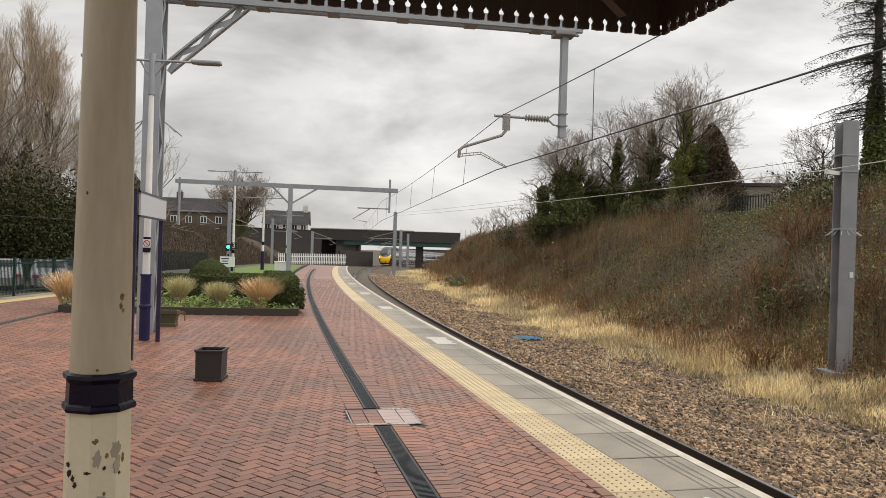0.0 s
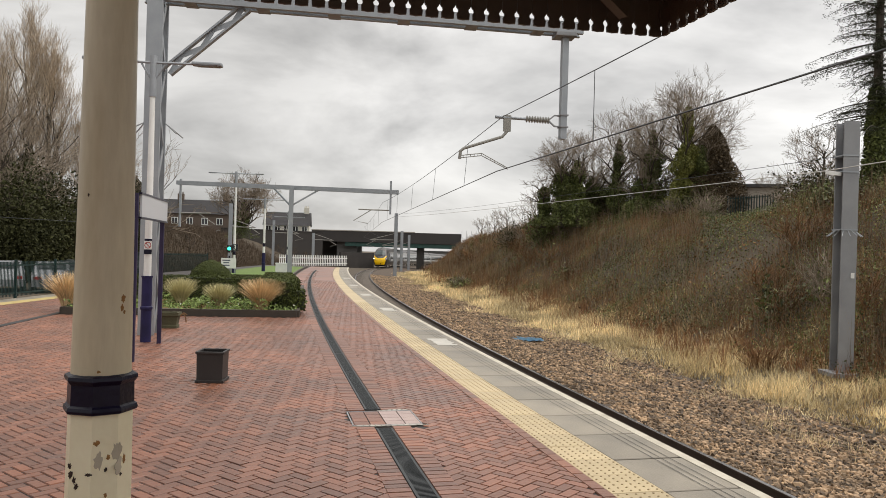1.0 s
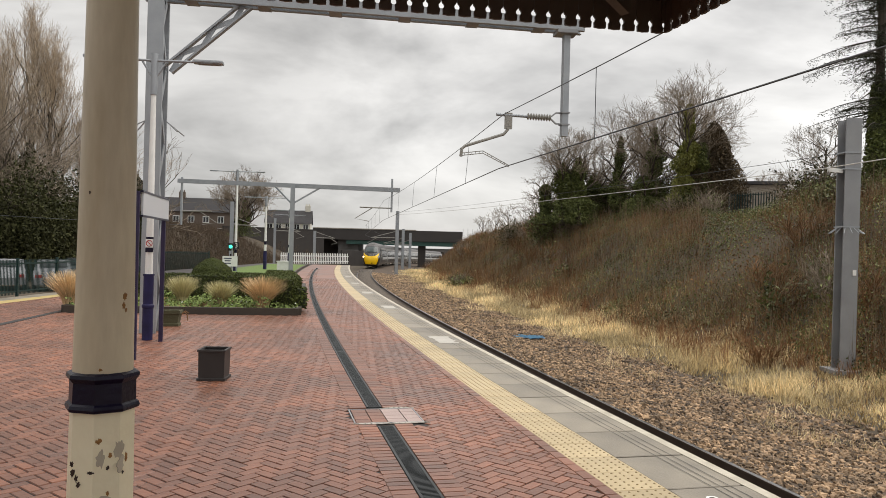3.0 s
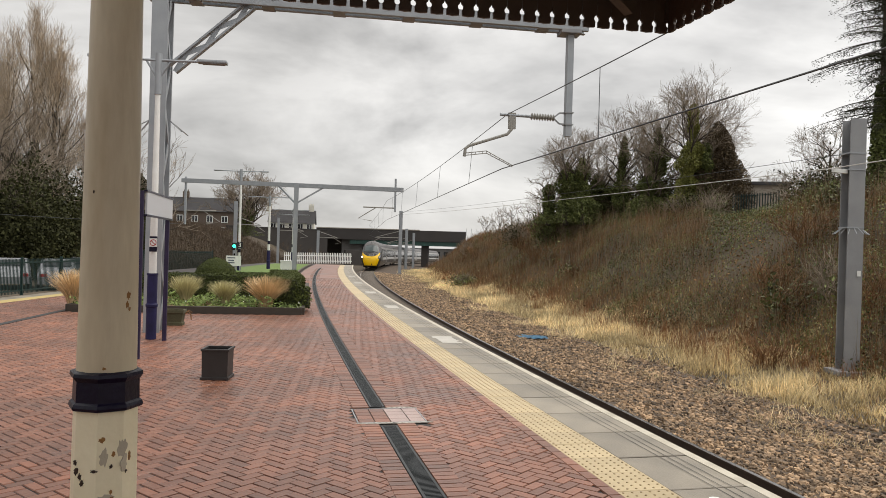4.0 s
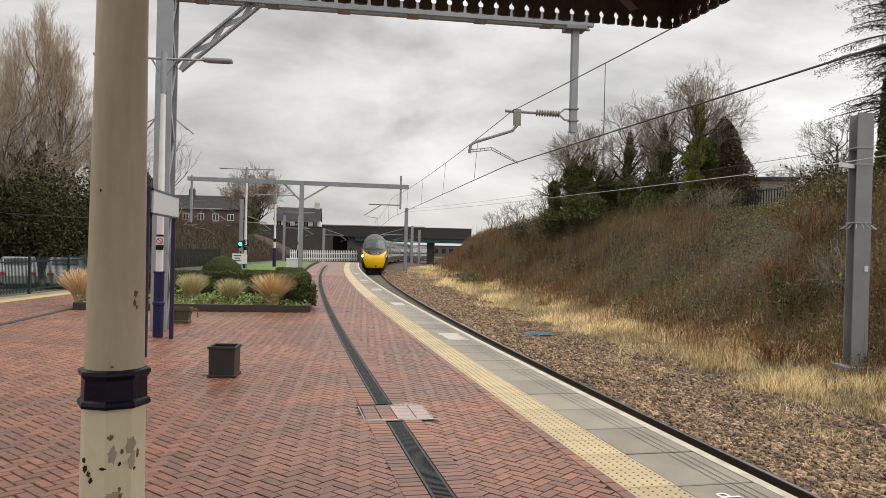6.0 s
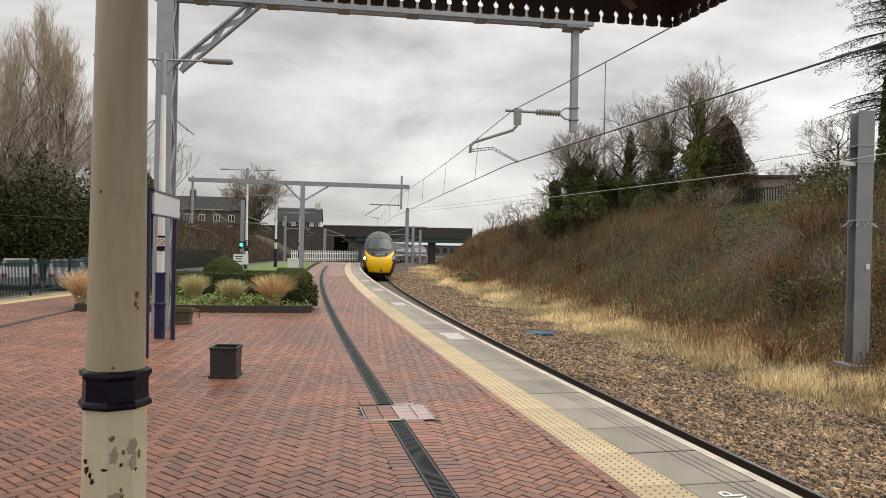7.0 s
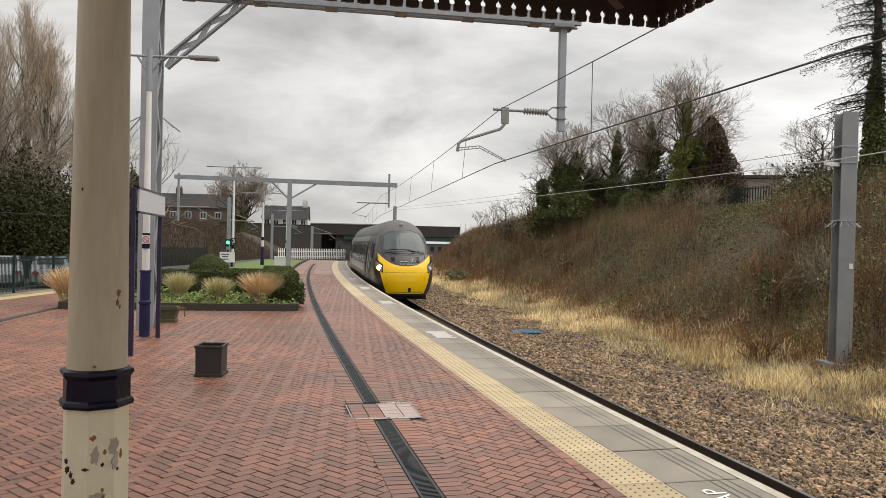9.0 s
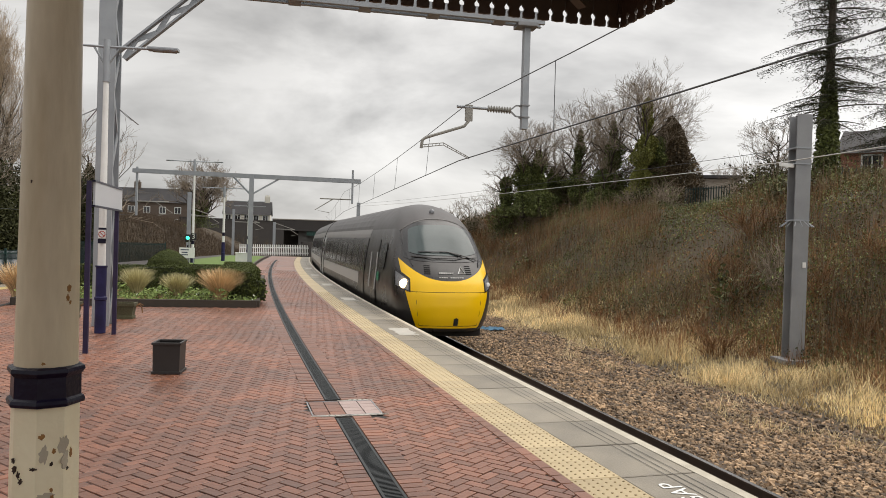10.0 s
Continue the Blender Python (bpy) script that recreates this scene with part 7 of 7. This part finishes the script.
for k, (bx, by, br, bh) in enumerate(((8.0, 59, 1.6, 2.8), (10.4, 60, 1.8, 3.2), (12.6, 60, 1.8, 3.6), (14.4, 57, 1.8, 3.8), (16.2, 55, 1.8, 4.4), (18.2, 54, 1.6, 4.0), (19.6, 53, 1.3, 2.8))):
    make_shrub("dense dark evergreen shrub under the ivy-clad trees", bx, by, br, bh, 420 + k, M_THICKET, 3600, M_IVY)
for k, (bx, by, br, bh) in enumerate(((19.4, 38.5, 1.3, 1.5), (21.8, 38.0, 1.6, 2.2), (23.6, 39.5, 1.8, 2.6), (18.2, 34.5, 1.2, 1.2), (20.0, 33.0, 1.4, 1.5), (22.5, 32.0, 1.5, 1.6), (16.8, 30.5, 1.3, 1.0), (18.6, 29.0, 1.3, 1.1))):
    make_shrub("dark green bramble mass on the bank below the fence", bx, by, br, bh, 450 + k, M_THICKET, 3400, M_BRAMBLE if k > 4 else M_IVY)
make_shrub("dark bramble mound at the foot of the bank", 1.4, 62.0, 1.6, 1.0, 407, M_TWIG, 900)


# loose ballast stones
def make_stones():
    rng = np.random.default_rng(8)
    n = 66000
    y = 5 + 85 * rng.random(n) ** 2.2
    d = 0.85 + 5.2 * rng.random(n) ** 1.05
    s = CL[1] + 2 * CL[2] * y + 3 * CL[3] * y * y
    k = 1 / np.sqrt(1 + s * s)
    x = CL[0] + CL[1] * y + CL[2] * y * y + CL[3] * y ** 3 + d * k
    yy = y - d * s * k
    z = np.interp(d, [-1.3, 1.35, 1.9, 3.4, 5.6, 6.2], [-1.08, -1.06, -1.10, -1.28, -1.33, -1.32]) + np.array([dip(v) for v in y])
    keep = rng.random(n) < 1 - 0.85 * smooth_np(4.6, 6.0, d)
    x, yy, z, y = x[keep], yy[keep], z[keep], y[keep]
    n = len(x)
    r = (0.021 + 0.034 * rng.random(n) ** 1.8) * (1 + 0.014 * y)
    base = np.array([(1, 0, 0), (-.5, .87, 0), (-.5, -.87, 0), (.45, .5, .9), (-.75, .05, .85), (.4, -.55, .8)], float)
    ang = rng.random(n) * 6.283
    c, sn = np.cos(ang), np.sin(ang)
    bx = base[None] * rng.uniform(0.65, 1.3, size=(n, 6, 1))
    X = (bx[..., 0] * c[:, None] - bx[..., 1] * sn[:, None]) * r[:, None] + x[:, None]
    Y = (bx[..., 0] * sn[:, None] + bx[..., 1] * c[:, None]) * r[:, None] * 0.9 + yy[:, None]
    Z = (bx[..., 2] - 0.2) * r[:, None] + z[:, None]
    v = np.stack([X, Y, Z], -1).reshape(-1, 3)
    f = np.array([(3, 4, 5), (0, 3, 5), (1, 4, 3), (2, 5, 4), (0, 1, 3), (1, 2, 4), (2, 0, 5)])
    F = (f[None] + 6 * np.arange(n)[:, None, None]).reshape(-1, 3)
    return tagged(mesh_part("ballast_stones", v.tolist(), F.tolist(), M_BALLAST), "loose grey-brown ballast stones beside the rail", "ballast", kind="stuff")


make_stones()
# ---- paving: coping slabs, tactile tiles, drain, blocks ----


def slab_mesh(name, w, l, t, material, bev=0.006):
    bm = nb()
    b = bev
    lo = [bm.verts.new((sx * w / 2, sy * l / 2, -t)) for sx, sy in ((-1, -1), (1, -1), (1, 1), (-1, 1))]
    mid = [bm.verts.new((sx * w / 2, sy * l / 2, -b)) for sx, sy in ((-1, -1), (1, -1), (1, 1), (-1, 1))]
    hi = [bm.verts.new((sx * (w / 2 - b), sy * (l / 2 - b), 0)) for sx, sy in ((-1, -1), (1, -1), (1, 1), (-1, 1))]
    for a, c in ((lo, mid), (mid, hi)):
        for k in range(4):
            j = (k + 1) % 4
            bm.faces.new((a[k], a[j], c[j], c[k]))
    bm.faces.new(hi)
    me = bpy.data.meshes.new(name)
    bm.to_mesh(me)
    bm.free()
    me.materials.append(material)
    return me


def along(me_list, name, y0, y1, pitch, d, z, choose=None):
    s, k = s_of(y0), 0
    while s < s_of(y1):
        y = y_of(s)
        o = new(name, me_list[0] if choose is None else me_list[choose(y)])
        o.parent = platform
        o.matrix_basis = Matrix.Translation(off(y, d, z + 0.0015 * math.sin(k * 2.3))) @ Matrix.Rotation(heading(y), 4, "Z")
        s += pitch
        k += 1


COPE_W = 0.785
TACT_W = 0.46
along([slab_mesh("coping_slab", COPE_W, 0.872, 0.10, M_COPE)], "coping_slab", -4.5, P_Y1, 0.90, EDGE - COPE_W / 2 + 0.03, 0.0)


def blister_tile():
    me = slab_mesh("tactile_tile", TACT_W - 0.005, TACT_W - 0.005, 0.06, M_TACT, 0.004)
    bm = nb()
    bm.from_mesh(me)
    for i in range(6):
        for j in range(6):
            n0 = len(bm.faces)
            bmesh.ops.create_cone(bm, cap_ends=True, segments=8, radius1=0.0125, radius2=0.009, depth=0.006, matrix=Matrix.Translation(((i - 2.5) * TACT_W / 6, (j - 2.5) * TACT_W / 6, 0.0028)))
            bm.faces.ensure_lookup_table()
            for f in bm.faces[n0:]:
                f.material_index = 1
    me2 = bpy.data.meshes.new("tactile_tile")
    bm.to_mesh(me2)
    bm.free()
    me2.materials.append(M_TACT)
    me2.materials.append(M_TACTD)
    return me2


along([blister_tile(), slab_mesh("tactile_tile", TACT_W - 0.005, TACT_W - 0.005, 0.06, M_TACT, 0.004)], "tactile_tile", -4.5, P_Y1 - 1.5, TACT_W, EDGE - COPE_W - TACT_W / 2 + 0.03, 0.001, lambda y: 0 if y < 26 else 1)
bm = nb()
extrude_profile(bm, [(EDGE - 0.075, 0.0045), (EDGE + 0.025, 0.0045), (EDGE + 0.032, 0.0), (EDGE + 0.032, -0.02), (EDGE + 0.026, -0.02), (EDGE - 0.075, 0.0)], steps(-4.5, P_Y1, 1.5))
part("white_edge_line", bm, M_EDGE, platform, "worn white line along the platform edge")
for d in (-0.20, -0.285, -0.36):
    bm = nb()
    strip(bm, -4.5, 60, 1.0, EDGE + d - 0.0035, EDGE + d + 0.0035, 0.0046)
    part("edge_groove", bm, M_DARK, platform)

# painted warning that faces the train, and worn remains of others
gapt = bpy.data.curves.new("painted_words", "FONT")
gapt.body, gapt.size, gapt.align_x, gapt.align_y, gapt.extrude = "MIND THE GAP", 0.25, "RIGHT", "CENTER", 0.001
gapt.materials.append(M_WHITE)
go = tagged(new("painted_words", gapt), "white painted words on the coping")
go.parent = platform
_pt = off(6.20, EDGE - 0.48, 0.0055)
_dr = off(4.0, EDGE - 0.46) - off(6.20, EDGE - 0.48)
go.matrix_basis = Matrix.Translation(_pt) @ Matrix.Rotation(math.atan2(-_dr.y, -_dr.x), 4, "Z")
for _y in (15.6, 23.5, 30.5, 38.0, 46.0):
    bm = nb()
    random.seed(int(_y))
    a = off(_y, EDGE - 0.42, 0)
    for k in range(7):
        box(bm, (random.uniform(-.02, .02), -0.48 + k * 0.155, random.uniform(-0.0004, 0.0004)), (random.uniform(.34, .44), 0.157, 0.004))
    bm.transform(Matrix.Translation(a + Vector((0, 0, 0.004))) @ Matrix.Rotation(heading(_y), 4, "Z"))
    part("worn_marking", bm, M_WORN, platform, "worn pale painted marking")

# drain channel, set in bands of blocks laid across it
DRAIN = EDGE - 2.66
GAP0, GAP1 = 8.72, 9.50


def make_drain(y0, y1, bars_to):
    dr = thing("drainage_channel", "dark slotted drainage channel set in the paving", "drain")
    bm = nb()
    strip(bm, y0, y1, 1.0, DRAIN - 0.07, DRAIN + 0.07, -0.0105)
    part("channel_bed", bm, M_DARK, dr)
    for s in (-1, 1):
        bm = nb()
        extrude_profile(bm, [(DRAIN + s * 0.088, 0.002), (DRAIN + s * 0.066, 0.002), (DRAIN + s * 0.066, -0.012), (DRAIN + s * 0.088, -0.012)], steps(y0, y1, 1.0))
        part("side_rail", bm, M_GRATE, dr)
    verts, faces = [], []
    y = y0
    while y < y1:
        a = off(y, DRAIN, 0)
        h = heading(y)
        c, sn = math.cos(h), math.sin(h)
        step = 0.028 if y < bars_to else 0.09
        w = step * 0.46
        k = len(verts)
        for z in (-0.010, 0.0):
            for qx, qy in ((-0.068, -w / 2), (0.068, -w / 2), (0.068, w / 2), (-0.068, w / 2)):
                verts.append((a.x + qx * c - qy * sn, a.y + qx * sn + qy * c, z))
        faces += [(k + 4, k + 5, k + 6, k + 7), (k, k + 1, k + 5, k + 4), (k + 2, k + 3, k + 7, k + 6)]
        y += step
    tagged(mesh_part("grating", verts, faces, M_GRATE, dr), kind="stuff")
    return dr


make_drain(-4.5, GAP0 - 0.05, 12)
make_drain(GAP1 + 0.05, 62.0, 14)

# inspection cover between the two channels
ic = thing("inspection_cover", "recessed inspection cover with pink-grey blocks and pale mortar", "cover", Matrix.Translation(off(9.11, DRAIN + 0.06, 0.0)) @ Matrix.Rotation(heading(8.0), 4, "Z"))
for k, (x, w) in enumerate(((-0.27, 0.16), (-0.10, 0.16), (0.09, 0.20), (0.28, 0.16))):
    for j in range(4):
        bm = nb()
        box(bm, (x, -0.24 + j * 0.16, 0.001), (w, 0.152, 0.008), bevel=0.002)
        part("cover_block", bm, M_STAINWHITE if k in (2, 3) else M_BRICKP, ic)
for a, b in (((-0.37, -0.33), (0.37, -0.33)), ((-0.37, 0.33), (0.37, 0.33)), ((-0.37, -0.33), (-0.37, 0.33)), ((0.37, -0.33), (0.37, 0.33))):
    bm = nb()
    beam(bm, (*a, 0.0), (*b, 0.0), 0.014, 0.012)
    part("cover_frame", bm, M_STEELD, ic)
random.seed(4)
for a, b in (((-0.36, -0.36), (0.02, -0.37)), ((0.0, -0.37), (0.40, -0.36)), ((0.02, 0.36), (0.36, 0.36))):
    bm = nb()
    for k in range(7):
        q = k / 6
        r = 0.05 * math.sin(math.pi * q) + 0.012
        box(bm, (a[0] + (b[0] - a[0]) * q, a[1] + (b[1] - a[1]) * q + r * 0.3, 0.002), (0.075, r, 0.007), rz=random.uniform(-.3, .3))
    part("mortar_smear", bm, M_WORN, ic)

# paving blocks in a diagonal herringbone
BW = 0.100


def block_boxes(items, name, parent):
    """Joins blocks (x, y, angle, length, width, height) into one mesh."""
    n = len(items)
    it = np.array(items)
    base = np.array([(-1, -1, 0), (1, -1, 0), (1, 1, 0), (-1, 1, 0), (-.90, -.90, 1), (.90, -.90, 1), (.90, .90, 1), (-.90, .90, 1)], float)
    base[4:, 0] = np.sign(base[4:, 0]) * 0.955
    c, s = np.cos(it[:, 2]), np.sin(it[:, 2])
    lx = base[None, :, 0] * it[:, 3:4] / 2
    ly = base[None, :, 1] * it[:, 4:5] / 2
    X = it[:, 0:1] + lx * c[:, None] - ly * s[:, None]
    Y = it[:, 1:2] + lx * s[:, None] + ly * c[:, None]
    Zz = base[None, :, 2] * (0.008 + it[:, 5:6]) - 0.010
    v = np.stack([X, Y, Zz * np.ones_like(X)], -1).reshape(-1, 3)
    f = np.array([(4, 5, 6, 7), (0, 1, 5, 4), (1, 2, 6, 5), (2, 3, 7, 6), (3, 0, 4, 7)])
    F = (f[None] + 8 * np.arange(n)[:, None, None]).reshape(-1, 4)
    o = mesh_part(name, v.tolist(), F.tolist(), M_BRICK, parent)
    return tagged(o, kind="stuff")


def block_ok(x, y):
    d = offset_of(x, y)
    if d > EDGE - COPE_W - TACT_W - 0.02 or abs(d - DRAIN) < 0.235:
        return False
    if GAP0 < y + 0.95 < GAP1 and abs(d - DRAIN - 0.06) < 0.35:
        return False
    if x > 5.0 or y < -4.6 or (y < 6 and x < -7):
        return False
    if x > -9.9 and y > 18.6 + (x + 9.7) * 0.15 and d < DRAIN - 0.85:
        return False
    return x > -12.5 and y < 42 and (x > -9.9 or y < 34)


def make_paving():
    rnd = random.Random(21)
    ang = radians(52)
    c, s = math.cos(ang), math.sin(ang)
    near, rest = [], []
    N = 420
    for i in range(-N, N):
        for j in range(-N, N):
            m = (i - j) % 4
            if m not in (0, 3):
                continue
            if m == 0:
                px, py, a = (i + 1.0) * BW, (j + 0.5) * BW, 0.0
            else:
                px, py, a = (i + 0.5) * BW, (j + 1.0) * BW, math.pi / 2
            x, y = px * c - py * s - 2.0, px * s + py * c + 14.0
            if y < -4.6 or y > 42 or x < -12.5 or not block_ok(x, y):
                continue
            t = (x, y, ang + a + rnd.gauss(0, 0.006), 2 * BW - 0.013, BW - 0.013, rnd.gauss(0, 0.0012))
            if len(near) < 300 and 5.0 < y < 7.2 and -2.2 < x < 1.4:
                near.append(t)
            else:
                rest.append(t)
    # blocks across the drain bands and along the tactile strip
    for sd in (-1, 1):
        sy = s_of(-4.6)
        while sy < s_of(60):
            y = y_of(sy)
            if not (GAP0 < y < GAP1):
                p = off(y, DRAIN + sd * 0.194)
                rest.append((p.x, p.y, heading(y) + rnd.gauss(0, 0.008), 0.199, 0.092, 0.0045 + rnd.gauss(0, 0.001)))
            sy += 0.1
    sy = s_of(-4.6)
    while sy < s_of(60):
        y = y_of(sy)
        p = off(y, EDGE - COPE_W - TACT_W - 0.02)
        rest.append((p.x, p.y, heading(y) + math.pi / 2, 0.192, 0.110, 0.0055))
        sy += 0.2
    block_boxes(rest, "paving_blocks", platform)
    me = slab_mesh("paving_block", 0.187, 0.087, 0.010, M_BRICKP, 0.003)
    for x, y, a, _l, _w, dz in near:
        o = new("paving_block", me)
        o.parent = platform
        o.matrix_basis = Matrix.Translation((x, y, -0.002 + dz)) @ Matrix.Rotation(a, 4, "Z")


make_paving()

# plain paved sheet further off, where single blocks are lost
bm = nb()
prev = None
for y in steps(41.9, P_Y1 - 0.5, 2.0):
    a, b = off(y, DRAIN - 1.0, -0.004), off(y, EDGE - COPE_W - TACT_W, -0.004)
    v = (bm.verts.new(a), bm.verts.new(b))
    if prev:
        bm.faces.new((prev[0], prev[1], v[1], v[0]))
    prev = v
part("far_paving", bm, M_BRICKFAR, platform)

# the far side of the platform: yellow line, second drain, pale coping
for d0, d1, mt, nm, z in ((-13.55, -12.95, M_COPE, "coping_strip", 0.002), (-12.95, -12.45, M_YLINE, "yellow_line", 0.003)):
    bm = nb()
    box(bm, ((d0 + d1) / 2, 22, z - 0.02), (d1 - d0 - 0.006, 24, 0.04))
    part(nm, bm, mt, platform)
bm = nb()
beam(bm, (-9.15, 13.2, 0.0), (-9.98, 19.6, 0.0), 0.17, 0.012)
tagged(part("drainage_channel", bm, M_GRATE), "dark drainage channel across the paving", "drain")
bm = nb()
beam(bm, (-10.0, 19.7, 0.0), (-12.4, 40.0, 0.0), 0.17, 0.012)
tagged(part("drainage_channel", bm, M_GRATE), "dark drainage channel across the paving", "drain")
motions()
